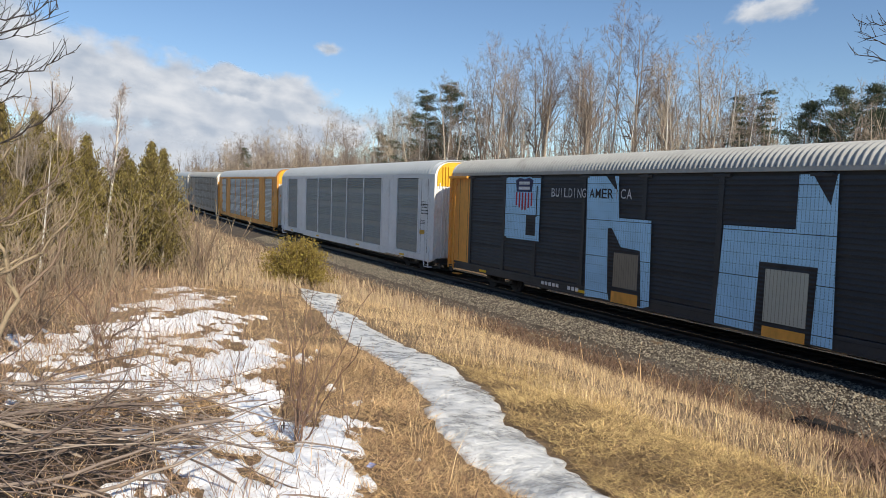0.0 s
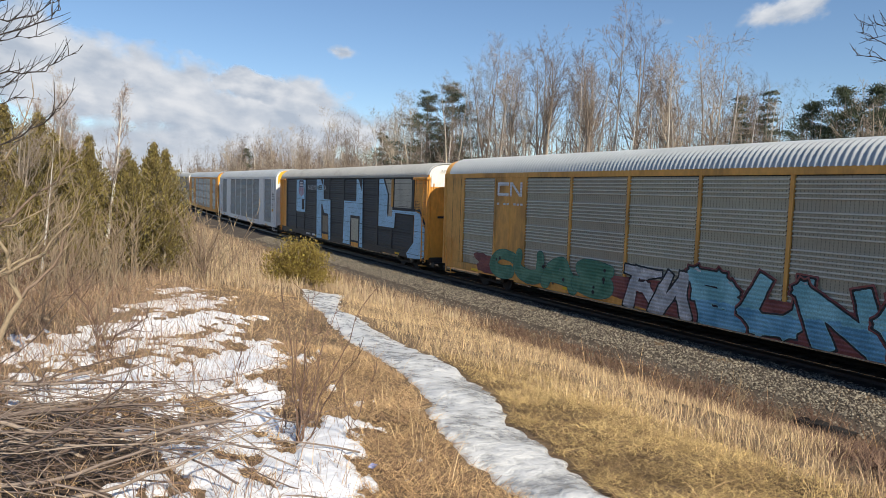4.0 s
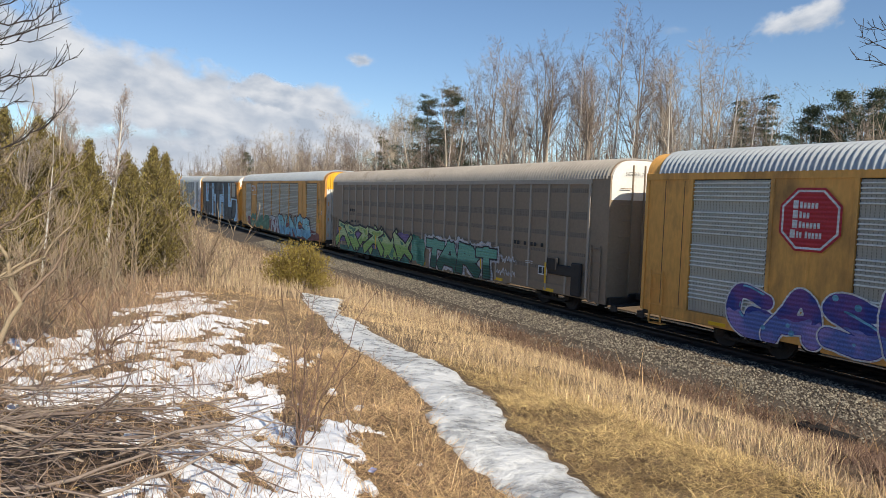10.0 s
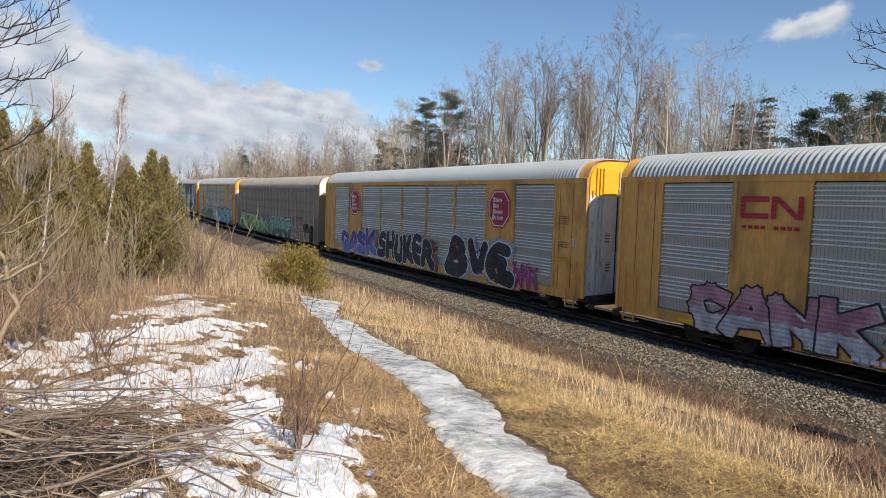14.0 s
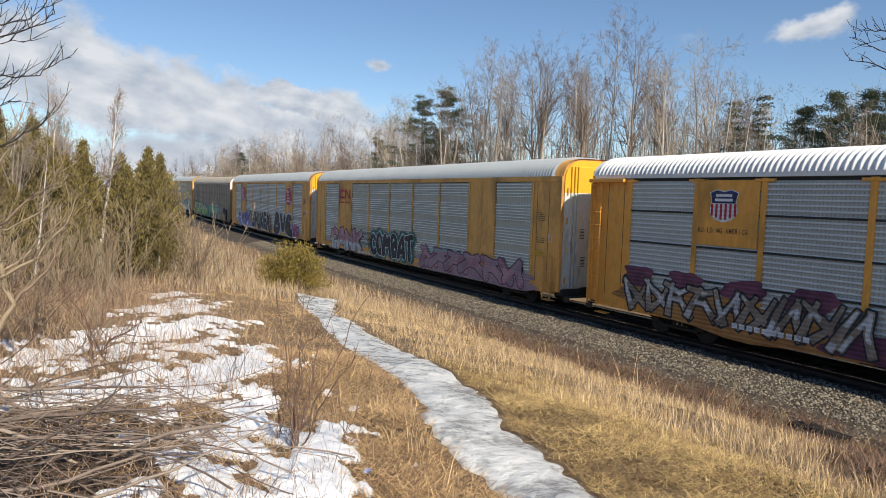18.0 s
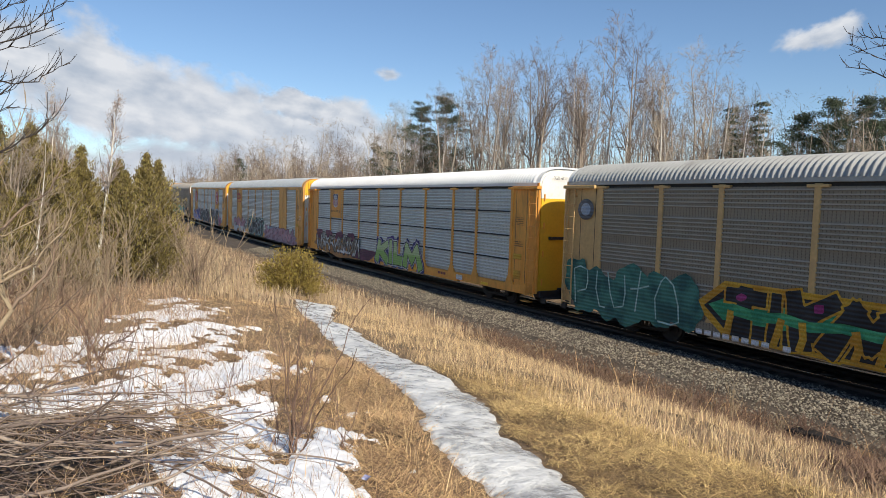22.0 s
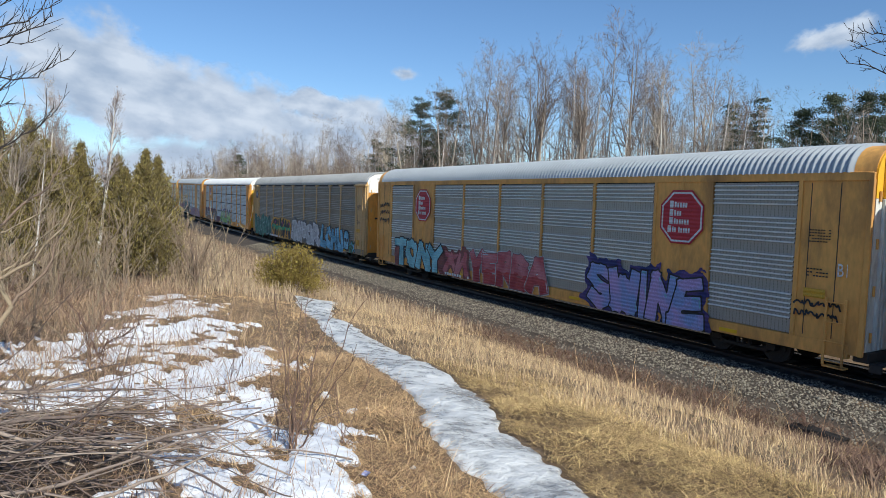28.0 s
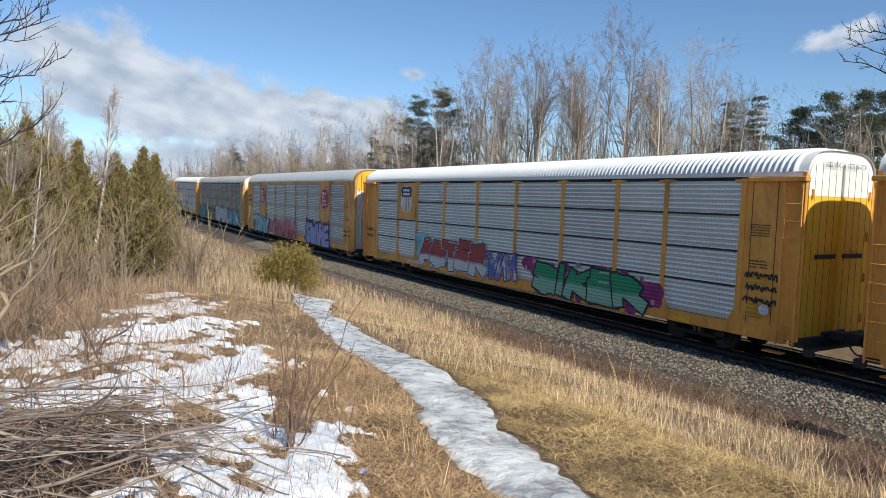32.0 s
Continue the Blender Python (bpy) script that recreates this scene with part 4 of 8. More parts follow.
P = {
    "black": spray("black_paint_line", (0.012, 0.012, 0.014), (0.03, 0.03, 0.033)),
    "white": spray("white_paint_line", (0.66, 0.66, 0.66), (0.78, 0.78, 0.78)),
    "dirty_white": spray("thin_white_paint", (0.42, 0.42, 0.43), (0.66, 0.66, 0.67), 2.5),
    "ash": spray("grey_paint_line", (0.10, 0.10, 0.105), (0.18, 0.18, 0.185)),
    "chalk": spray("chalky_paint", (0.40, 0.40, 0.40), (0.66, 0.66, 0.66), 2.4, 0.5, 0.3),
    "taupe": spray("taupe_paint", (0.20, 0.155, 0.12), (0.36, 0.29, 0.22), 1.6),
    "teal": spray("turquoise_paint", (0.18, 0.44, 0.50), (0.32, 0.66, 0.72)),
    "green": spray("sea_green_paint", (0.02, 0.16, 0.11), (0.16, 0.45, 0.33), 0.9),
    "lime": spray("lime_paint", (0.28, 0.42, 0.16), (0.42, 0.58, 0.26)),
    "acid": spray("acid_green_paint", (0.20, 0.38, 0.10), (0.42, 0.52, 0.14), 1.8),
    "purple": spray("purple_paint", (0.13, 0.09, 0.22), (0.22, 0.15, 0.34)),
    "plum": spray("plum_paint", (0.10, 0.025, 0.06), (0.20, 0.06, 0.10), 1.5),
    "navy": spray("navy_paint", (0.02, 0.03, 0.15), (0.10, 0.06, 0.22)),
    "blue": spray("sky_blue_paint", (0.11, 0.32, 0.48), (0.22, 0.52, 0.70)),
    "violet": spray("blue_violet_paint", (0.12, 0.18, 0.48), (0.32, 0.24, 0.55), 1.4),
    "pink": spray("dusty_pink_paint", (0.36, 0.16, 0.20), (0.56, 0.30, 0.34), 1.4),
    "dusty_blue": spray("dusty_blue_paint", (0.30, 0.36, 0.45), (0.45, 0.50, 0.56), 1.2),
    "chalk_green": spray("chalky_green_paint", (0.30, 0.50, 0.46), (0.44, 0.64, 0.58), 2.0),
    "rust_orange": spray("rusty_orange_paint", (0.34, 0.15, 0.04), (0.46, 0.22, 0.06), 1.5),
    "mauve": spray("mauve_paint", (0.30, 0.20, 0.26), (0.42, 0.28, 0.33), 1.4),
    "red": spray("red_paint", (0.34, 0.03, 0.04), (0.48, 0.07, 0.07)),
    "rose": spray("rose_paint", (0.48, 0.10, 0.12), (0.60, 0.22, 0.24)),
    "magenta": spray("magenta_paint", (0.26, 0.02, 0.14), (0.36, 0.05, 0.20)),
    "orange": spray("orange_paint", (0.55, 0.26, 0.02), (0.68, 0.38, 0.03)),
    "dull_green": spray("dull_green_paint", (0.06, 0.20, 0.125), (0.12, 0.29, 0.19), 2.0),
    "wine": spray("wine_paint", (0.18, 0.05, 0.05), (0.28, 0.09, 0.08), 2.0),
    "deep_teal": spray("deep_teal_paint", (0.02, 0.10, 0.09), (0.06, 0.22, 0.17), 1.5),
    "green_leaf": spray("green_paint", (0.03, 0.26, 0.12), (0.08, 0.42, 0.18), 1.5),
    "sign_red": spray("sign_red", (0.46, 0.025, 0.04), (0.52, 0.04, 0.05), 3, 0.5, 0.5),
    "sign_blue": spray("sign_blue", (0.03, 0.035, 0.10), (0.04, 0.05, 0.13), 3),
}
SKIN = -1.598


def two_tone(name, low, high, z):
    """Spray paint of one colour below the height z and another above."""
    m = spray(name, low, high)
    n, ln = m.node_tree.nodes, m.node_tree.links
    ramp = next(q for q in n if q.type == "VALTORGB")
    co = next(q for q in n if q.type == "TEX_COORD")
    noi = next(q for q in n if q.type == "TEX_NOISE")
    sep, mad, add = n.new("ShaderNodeSeparateXYZ"), n.new("ShaderNodeMath"), n.new("ShaderNodeMath")
    ln.new(co.outputs["Object"], sep.inputs[0])
    mad.operation = "MULTIPLY_ADD"
    mad.inputs[1].default_value, mad.inputs[2].default_value = 1.2, 0.5 - 1.2 * z - 0.12
    ln.new(sep.outputs["Z"], mad.inputs[0])
    soft_ = n.new("ShaderNodeMath")
    soft_.operation = "MULTIPLY"
    soft_.inputs[1].default_value = 0.24
    ln.new(noi.outputs["Fac"], soft_.inputs[0])
    ln.new(mad.outputs[0], add.inputs[0])
    ln.new(soft_.outputs[0], add.inputs[1])
    ln.new(add.outputs[0], ramp.inputs["Fac"])
    return m


P["red_white"] = two_tone("red_over_white_paint", (0.72, 0.72, 0.72), (0.42, 0.06, 0.055), 1.3)
P["green_fade"] = two_tone("pale_to_deep_green_paint", (0.30, 0.55, 0.38), (0.03, 0.30, 0.13), 1.2)
P["leaf_fade"] = two_tone("leaf_green_fade_paint", (0.30, 0.50, 0.13), (0.50, 0.62, 0.30), 1.4)
P["sea"] = two_tone("sea_green_fade_paint", (0.02, 0.11, 0.075), (0.17, 0.44, 0.33), 1.25)
P["lilac"] = spray("lilac_blue_paint", (0.26, 0.36, 0.66), (0.48, 0.36, 0.66), 1.2)
P["indigo"] = spray("indigo_paint", (0.035, 0.06, 0.30), (0.16, 0.07, 0.26), 1.3)


def decal(parent, name, polys, x, m, label=""):
    """Flat painted shapes in the plane x; polys are outlines of (y, z)."""
    bm = bmesh.new()
    for poly in polys:
        bm.faces.new([bm.verts.new((x, a, b)) for a, b in poly]).normal_update()
    bmesh.ops.triangulate(bm, faces=bm.faces)
    bmesh.ops.recalc_face_normals(bm, faces=bm.faces)
    if sum(f.normal.x for f in bm.faces) > 0:
        bmesh.ops.reverse_faces(bm, faces=bm.faces)
    return part(name, bm, m, parent, label)


def rect(y0, y1, z0, z1):
    return [(y0, z0), (y0, z1), (y1, z1), (y1, z0)]


LETTERS = {}


def letter_shape(ch, fat):
    """A letter's flat mesh, fitted to a unit square: points and triangles."""
    key = (ch, fat)
    if key not in LETTERS:
        cu = bpy.data.curves.new("letter", "FONT")
        cu.body, cu.offset, cu.resolution_u, cu.fill_mode = ch, fat, 3, "BOTH"
        ob = bpy.data.objects.new("letter", cu)
        me = bpy.data.meshes.new_from_object(ob)
        pts = np.array([tuple(v.co)[:2] for v in me.vertices]) if len(me.vertices) else np.zeros((3, 2))
        faces = [tuple(p.vertices) for p in me.polygons]
        bpy.data.objects.remove(ob)
        bpy.data.curves.remove(cu)
        bpy.data.meshes.remove(me)
        cu = bpy.data.curves.new("letter", "FONT")
        cu.body = ch
        ob = bpy.data.objects.new("letter", cu)
        me = bpy.data.meshes.new_from_object(ob)
        base = np.array([tuple(v.co)[:2] for v in me.vertices])
        bpy.data.objects.remove(ob)
        bpy.data.curves.remove(cu)
        bpy.data.meshes.remove(me)
        lo, hi = base.min(axis=0), base.max(axis=0)
        LETTERS[key] = ((pts - lo) / np.maximum(hi - lo, np.array([0.3, 1e-6])), faces)
    return LETTERS[key]


def letters(parent, name, text, y0, y1, z0, z1, x, m, fat=0.0, overlap=1.0, jitter=0.0, seed=1, label="", gap=0.18):
    """Words on the near side, from y0 (front) to y1, filling the heights z0 to z1."""
    g = random.Random(seed)
    verts, faces = [], []
    n = len(text)
    cell = (y1 - y0) / n
    for k, ch in enumerate(text):
        if ch == " ":
            continue
        pts, fs = letter_shape(ch, fat)
        w = cell * (1 - gap) * overlap * (0.35 if ch in "I.:" and not jitter else 1)
        c = y0 + cell * (k + 0.5)
        up, lean = g.uniform(-jitter, jitter) * (z1 - z0), g.uniform(-jitter, jitter)
        bulge = g.uniform(-jitter, jitter) * 0.7
        base = len(verts)
        for u, v in pts:
            uu = (u - 0.5) * (1 + bulge * (v - 0.5) * 2) + lean * (v - 0.5)
            verts.append((x, c + w * uu, z0 + up + (z1 - z0) * v))
        faces += [tuple(base + i for i in f) for f in fs]
    me = bpy.data.meshes.new(name)
    me.from_pydata(verts, [], faces)
    me.materials.append(m)
    return part(name, me, None, parent, label)


def blob(y0, y1, z0, z1, seed, n=40, rough=0.16):
    """An uneven rounded patch."""
    g = random.Random(seed)
    ph = [g.uniform(0, 6.28) for _ in range(5)]
    out = []
    for k in range(n):
        a = 6.28318 * k / n
        r = 1 + sum(rough / (j + 1) * math.sin((2 + j * 2) * a + ph[j]) for j in range(5))
        ca, sa = math.cos(a), math.sin(a)
        sq = (abs(ca) ** 4 + abs(sa) ** 4) ** -0.25
        out.append(((y0 + y1) / 2 + (y1 - y0) / 2 * ca * sq * r, (z0 + z1) / 2 + (z1 - z0) / 2 * sa * sq * (1 + (r - 1) * 0.8)))
    return out


# skeletons of the capital letters in a unit square, as lines of (right, up)
OVAL = [(0.5, 1), (0.2, 0.9), (0.06, 0.5), (0.2, 0.1), (0.5, 0), (0.8, 0.1), (0.94, 0.5), (0.8, 0.9), (0.5, 1)]
HOOK = [(0.92, 0.82), (0.62, 1), (0.25, 0.92), (0.06, 0.5), (0.25, 0.08), (0.62, 0), (0.94, 0.16)]
BONES = {
    "A": [[(0.0, 0), (0.4, 1), (0.6, 1), (1.0, 0)], [(0.22, 0.3), (0.78, 0.3)]], "B": [[(0.1, 0), (0.1, 1), (0.62, 1), (0.82, 0.78), (0.58, 0.54), (0.1, 0.54)], [(0.58, 0.54), (0.95, 0.3), (0.7, 0), (0.1, 0)]],
    "C": [HOOK], "E": [[(0.92, 1), (0.1, 1), (0.1, 0), (0.97, 0)], [(0.1, 0.5), (0.78, 0.5)]], "G": [HOOK, [(0.94, 0.16), (0.94, 0.42), (0.58, 0.42)]],
    "H": [[(0.08, 0), (0.08, 1)], [(0.92, 0), (0.92, 1)], [(0.08, 0.5), (0.92, 0.5)]], "I": [[(0.5, 0), (0.5, 1)]], "K": [[(0.1, 0), (0.1, 1)], [(0.9, 1), (0.2, 0.5), (1.0, 0)]],
    "L": [[(0.12, 1), (0.12, 0), (0.95, 0)]], "M": [[(0.02, 0), (0.14, 1), (0.5, 0.35), (0.86, 1), (0.98, 0)]], "N": [[(0.08, 0), (0.08, 1), (0.92, 0), (0.92, 1)]], "O": [OVAL],
    "P": [[(0.1, 0), (0.1, 1), (0.7, 1), (0.92, 0.72), (0.66, 0.42), (0.1, 0.42)]], "R": [[(0.1, 0), (0.1, 1), (0.7, 1), (0.92, 0.74), (0.66, 0.48), (0.1, 0.48)], [(0.45, 0.48), (1.0, 0)]],
    "S": [[(0.92, 0.86), (0.6, 1), (0.2, 0.94), (0.08, 0.7), (0.45, 0.53), (0.88, 0.4), (0.92, 0.12), (0.5, 0), (0.04, 0.1)]], "T": [[(0.0, 1), (1.0, 1)], [(0.5, 1), (0.5, 0)]],
    "U": [[(0.08, 1), (0.08, 0.25), (0.3, 0), (0.7, 0), (0.92, 0.25), (0.92, 1)]], "V": [[(0.04, 1), (0.5, 0), (0.96, 1)]], "W": [[(0.0, 1), (0.22, 0), (0.5, 0.65), (0.78, 0), (1.0, 1)]],
    "Y": [[(0.04, 1), (0.5, 0.46), (0.96, 1)], [(0.5, 0.46), (0.5, 0)]],
}


def rounded(line_, times=2):
    """A bent line with its corners cut, the ends kept."""
    for _ in range(times):
        out = [line_[0]]
        for p, q_ in zip(line_, line_[1:]):
            out += [(p[0] * 0.75 + q_[0] * 0.25, p[1] * 0.75 + q_[1] * 0.25), (p[0] * 0.25 + q_[0] * 0.75, p[1] * 0.25 + q_[1] * 0.75)]
        line_ = out + [line_[-1]]
    return line_


def reach(a, b, lines, blunt=False):
    """How far the points (a, b) lie outside thick lines, given as runs of (right, up, radius); blunt ones have square ends."""
    best = np.full(a.shape, 9.0)
    for line_ in lines:
        for (p0, q0, r0), (p1, q1, r1) in zip(line_, line_[1:]):
            dx, dy = p1 - p0, q1 - q0
            long_ = max(1e-6, math.hypot(dx, dy))
            s_ = ((a - p0) * dx + (b - q0) * dy) / long_
            k_ = np.clip(s_ / long_, 0, 1)
            rad = r0 + (r1 - r0) * k_
            if blunt:
                side_ = np.abs((a - p0) * dy - (b - q0) * dx) / long_
                far = np.maximum(np.maximum(-s_, s_ - long_), 0)
                d = np.maximum(side_, far)
            else:
                d = np.hypot(a - p0 - dx * k_, b - q0 - dy * k_)
            best = np.minimum(best, d - rad)
    return best


def coat(car, name, ga, gb, d, x, m, y0, label=""):
    """A flat coat of paint where d is below zero on the grid ga, gb (right of y0, height)."""
    verts, faces = [], []
    d = np.maximum(d, 0.56 - gb[:, None])
    ins = d < 0
    corner = np.stack([ins[:-1, :-1], ins[:-1, 1:], ins[1:, 1:], ins[1:, :-1]])
    full, some = corner.all(axis=0), corner.any(axis=0)
    for j, row in enumerate(full):
        edge_ = np.flatnonzero(np.diff(np.concatenate([[0], row.astype(int), [0]])))
        for c0, c1 in zip(edge_[::2], edge_[1::2]):
            k = len(verts)
            verts += [(x, y0 - ga[c0], gb[j]), (x, y0 - ga[c1], gb[j]), (x, y0 - ga[c1], gb[j + 1]), (x, y0 - ga[c0], gb[j + 1])]
            faces.append((k, k + 1, k + 2, k + 3))
    for j, i_ in zip(*np.nonzero(some & ~full)):
        ring = [(i_, j), (i_ + 1, j), (i_ + 1, j + 1), (i_, j + 1)]
        k = len(verts)
        for n_ in range(4):
            (pa, pb), (qa, qb) = ring[n_], ring[(n_ + 1) % 4]
            dp, dq = d[pb, pa], d[qb, qa]
            if dp < 0:
                verts.append((x, y0 - ga[pa], gb[pb]))
            if (dp < 0) != (dq < 0):
                f = dp / (dp - dq)
                verts.append((x, y0 - (ga[pa] + (ga[qa] - ga[pa]) * f), gb[pb] + (gb[qb] - gb[pb]) * f))
        if len(verts) - k >= 3:
            faces.append(tuple(range(k, len(verts))))
    if not faces:
        return None
    me = bpy.data.meshes.new(name)
    me.from_pydata(verts, [], faces)
    me.materials.append(m)
    return part(name, me, None, car, label)


def grid_round(lines, more, fine_=0.035):
    pts = np.array([p for line_ in lines for p in line_])
    r = pts[:, 2].max() + more + fine_
    return np.arange(pts[:, 0].min() - r, pts[:, 0].max() + r + fine_, fine_), np.arange(pts[:, 1].min() - r, pts[:, 1].max() + r + fine_, fine_)


def overspray(car, lines, y0, x, m, seed, more=0.16, blunt=False):
    """An uneven patch of paint behind a word, following its letters."""
    ga, gb = grid_round(lines, more + 0.2, 0.06)
    a, b = np.meshgrid(ga, gb)
    coat(car, "graffiti_backing", ga, gb, reach(a, b, lines, blunt) - more * (1 + 0.9 * lumps(a, b, 0.9, seed) + 0.5 * lumps(a, b, 0.35, seed + 1)), x, m, y0)


def piece(car, text, y0, y1, z0, z1, fill, line="black", halo=None, seed=1, x=SKIN, jitter=0.10, label="", fat=0.048, edge=0.034, shine="dirty_white", spots=(), rim=None, blunt=False, low=None):
    """A graffiti word: fat bent letters, each with an outline and a rim, lapping over the one before; low: a second colour for their feet."""
    g = random.Random(seed)
    wide = [0.55 if ch in "Ii" else 1.2 if ch in "MW" else 1.0 for ch in text]
    total, pos, hgt = sum(wide), 0.0, z1 - z0
    words = []
    for k, ch in enumerate(text):
        cell = (y0 - y1) * wide[k] / total
        up, lean, flare, ph, ph2 = g.uniform(-1, 1) * jitter * hgt * 0.4, g.uniform(-1, 1) * jitter * 2.0, g.uniform(-0.6, 1) * 0.26, g.uniform(0, 6.28), g.uniform(0, 6.28)
        rad = (0.115 + fat * 1.05) * min(cell, hgt * 0.9) * (1.25 if wide[k] < 0.6 else 1)
        w, h, lines = cell * 1.24 - 2 * rad, hgt * g.uniform(0.95, 1.06) - 2 * rad, []
        w = max(w, 0.12)
        for run in BONES[ch]:
            out = []
            for u, v in (run if blunt else rounded(run)):
                uu = (u - 0.5) * (1 + flare * (0.5 - v) * 2) + lean * (v - 0.5) + 0.05 * math.sin(5 * v + ph)
                vv = v + 0.05 * math.sin(4.4 * u + ph2)
                out.append((pos + cell / 2 + w * uu, z0 + rad + up + h * vv, rad * (1.18 - 0.32 * v)))
            lines.append(out)
        words.append(lines)
        pos += cell
    if halo:
        overspray(car, [l for w in words for l in w], y0, x, P[halo], seed, 0.17, blunt)
    for k, lines in enumerate(words):
        ga, gb = grid_round(lines, edge * 3.2)
        a, b = np.meshgrid(ga, gb)
        d = reach(a, b, lines, blunt) + 0.012 * lumps(a, b, 0.3, seed + k)
        xx = x - 0.003 * k
        if rim:
            coat(car, "graffiti_rim", ga, gb, d - edge * 2.9, xx - 0.0008, P[rim], y0)
        coat(car, "graffiti_outline", ga, gb, d - edge * 1.5, xx - 0.0016, P[line], y0)
        coat(car, "graffiti_letter", ga, gb, d, xx - 0.0024, P[fill], y0, label)
        if low:
            coat(car, "graffiti_fade", ga, gb, np.maximum(d + 0.02, b - z0 - hgt * 0.42 - 0.12 * lumps(a, b, 0.5, seed + 40)), xx - 0.0029, P[low], y0)
        if shine:
            # a streak of light paint inside each letter's upper edge
            inner = reach(a + 0.03, b + 0.045, lines, blunt)
            coat(car, "graffiti_shine", ga, gb, np.maximum(np.maximum(d + 0.022, -(inner + 0.028)), 0.3 - lumps(a, b, 1.4, seed + 9 + k)), xx - 0.0034, P[shine], y0)
    for j, sp in enumerate(spots):
        dots = []
        for _ in range(10):
            a, b, r = y0 + (y1 - y0) * g.random(), z0 + hgt * g.uniform(0.0, 0.9), g.uniform(0.04, 0.09)
            dots.append([(a + r * math.cos(i_ * 0.7854), b + r * math.sin(i_ * 0.7854)) for i_ in range(8)])
        decal(car, "paint_spots", dots, x - 0.0045 - 0.001 * j - 0.003 * len(text), P[sp])


def wild(car, n, y0, y1, z0, z1, fill, line="black", halo=None, seed=1, x=SKIN, label="", extra=None, blunt=True, rim=None, lean_=0.3, thick=0.15, edge=None):
    """Interlocked illegible graffiti: letters of bent tapering bars with one outline each, lapping over each other."""
    g = random.Random(seed)
    cell, hgt = (y0 - y1) / n, z1 - z0
    words = []
    for k in range(n):
        c = cell * (k + 0.5)
        w = min(cell, hgt) * thick
        top, low = z0 + hgt * g.uniform(0.8, 0.95), z0 + hgt * g.uniform(0.06, 0.18)
        mid, lean = (low + top) / 2, cell * g.uniform(-1, 1) * lean_
        runs = [[(c - cell * 0.3 - lean, low, w * 1.3), (c - cell * 0.3, mid, w), (c - cell * 0.25 + lean, top, w * 0.7)]]
        kind = g.random()
        if kind < 0.4:
            runs += [[(c - cell * 0.5, top, w * 0.8), (c + cell * 0.1, top - hgt * g.uniform(0.05, 0.2), w), (c + cell * 0.62, top, w * 0.5)], [(c - cell * 0.2, mid, w * 0.8), (c + cell * 0.15, mid, w), (c + cell * 0.55, low, w * 1.2)]]
        elif kind < 0.7:
            runs += [[(c - cell * 0.3, low, w), (c + cell * 0.05, mid, w * 0.8), (c + cell * 0.4, top, w * 0.8)], [(c + cell * 0.4, top, w), (c + cell * 0.35, mid, w), (c + cell * 0.5, low, w * 1.2)]]
        else:
            runs += [[(c - cell * 0.45, top, w * 0.6), (c + cell * 0.15, z0 + hgt * g.uniform(0.4, 0.6), w * 1.2), (c + cell * 0.65, low, w * 0.7)], [(c - cell * 0.1, low, w * 1.1), (c + cell * 0.35, z0 + hgt * 0.45, w * 0.8), (c + cell * 0.65, top, w * 0.5)]]
        words.append(runs if blunt else [rounded_run(r) for r in runs])
    if halo:
        overspray(car, [l for w in words for l in w], y0, x, P[halo], seed, 0.14, blunt)
    edge = edge or min(0.055, min(cell, hgt) * 0.055)
    for k, lines in enumerate(words):
        ga, gb = grid_round(lines, edge * 3, 0.04)
        a, b = np.meshgrid(ga, gb)
        d = reach(a, b, lines, blunt) + 0.015 * lumps(a, b, 0.3, seed + k)
        xx = x - 0.0022 * k
        if rim:
            coat(car, "graffiti_rim", ga, gb, d - edge * 2.4, xx - 0.0005, P[rim], y0)
        coat(car, "graffiti_outline", ga, gb, d - edge, xx - 0.001, P[line], y0)
        coat(car, "graffiti_stroke", ga, gb, d, xx - 0.0015, P[fill], y0, label if k == 0 else "")
        if extra:
            coat(car, "graffiti_inlay", ga, gb, np.maximum(d + edge * 0.7, 0.1 - lumps(a, b, 1.1, seed + 5 + k)), xx - 0.002, P[extra], y0)


def rounded_run(line_):
    """A thick line with its corners cut."""
    flat = rounded([(p[0], p[1]) for p in line_])
    return [(p, q_, line_[0][2] + (line_[-1][2] - line_[0][2]) * k / (len(flat) - 1)) for k, (p, q_) in enumerate(flat)]


def strip(car, name, line_, wide, x, m, label=""):
    """A painted line of even width through points (y, z), one piece."""
    pts = [Vector(p) for p in line_]
    left, right = [], []
    for i_, p in enumerate(pts):
        d = pts[min(len(pts) - 1, i_ + 1)] - pts[max(0, i_ - 1)]
        d = d.normalized() if d.length > 1e-6 else Vector((1, 0))
        nrm = Vector((-d.y, d.x)) * wide / 2
        left.append(p + nrm)
        right.append(p - nrm)
    n = len(pts)
    me = bpy.data.meshes.new(name)
    me.from_pydata([(x, q_.x, q_.y) for q_ in left + right], [], [(k, k + 1, n + k + 1, n + k) for k in range(n - 1)])
    me.materials.append(m)
    return part(name, me, None, car, label)


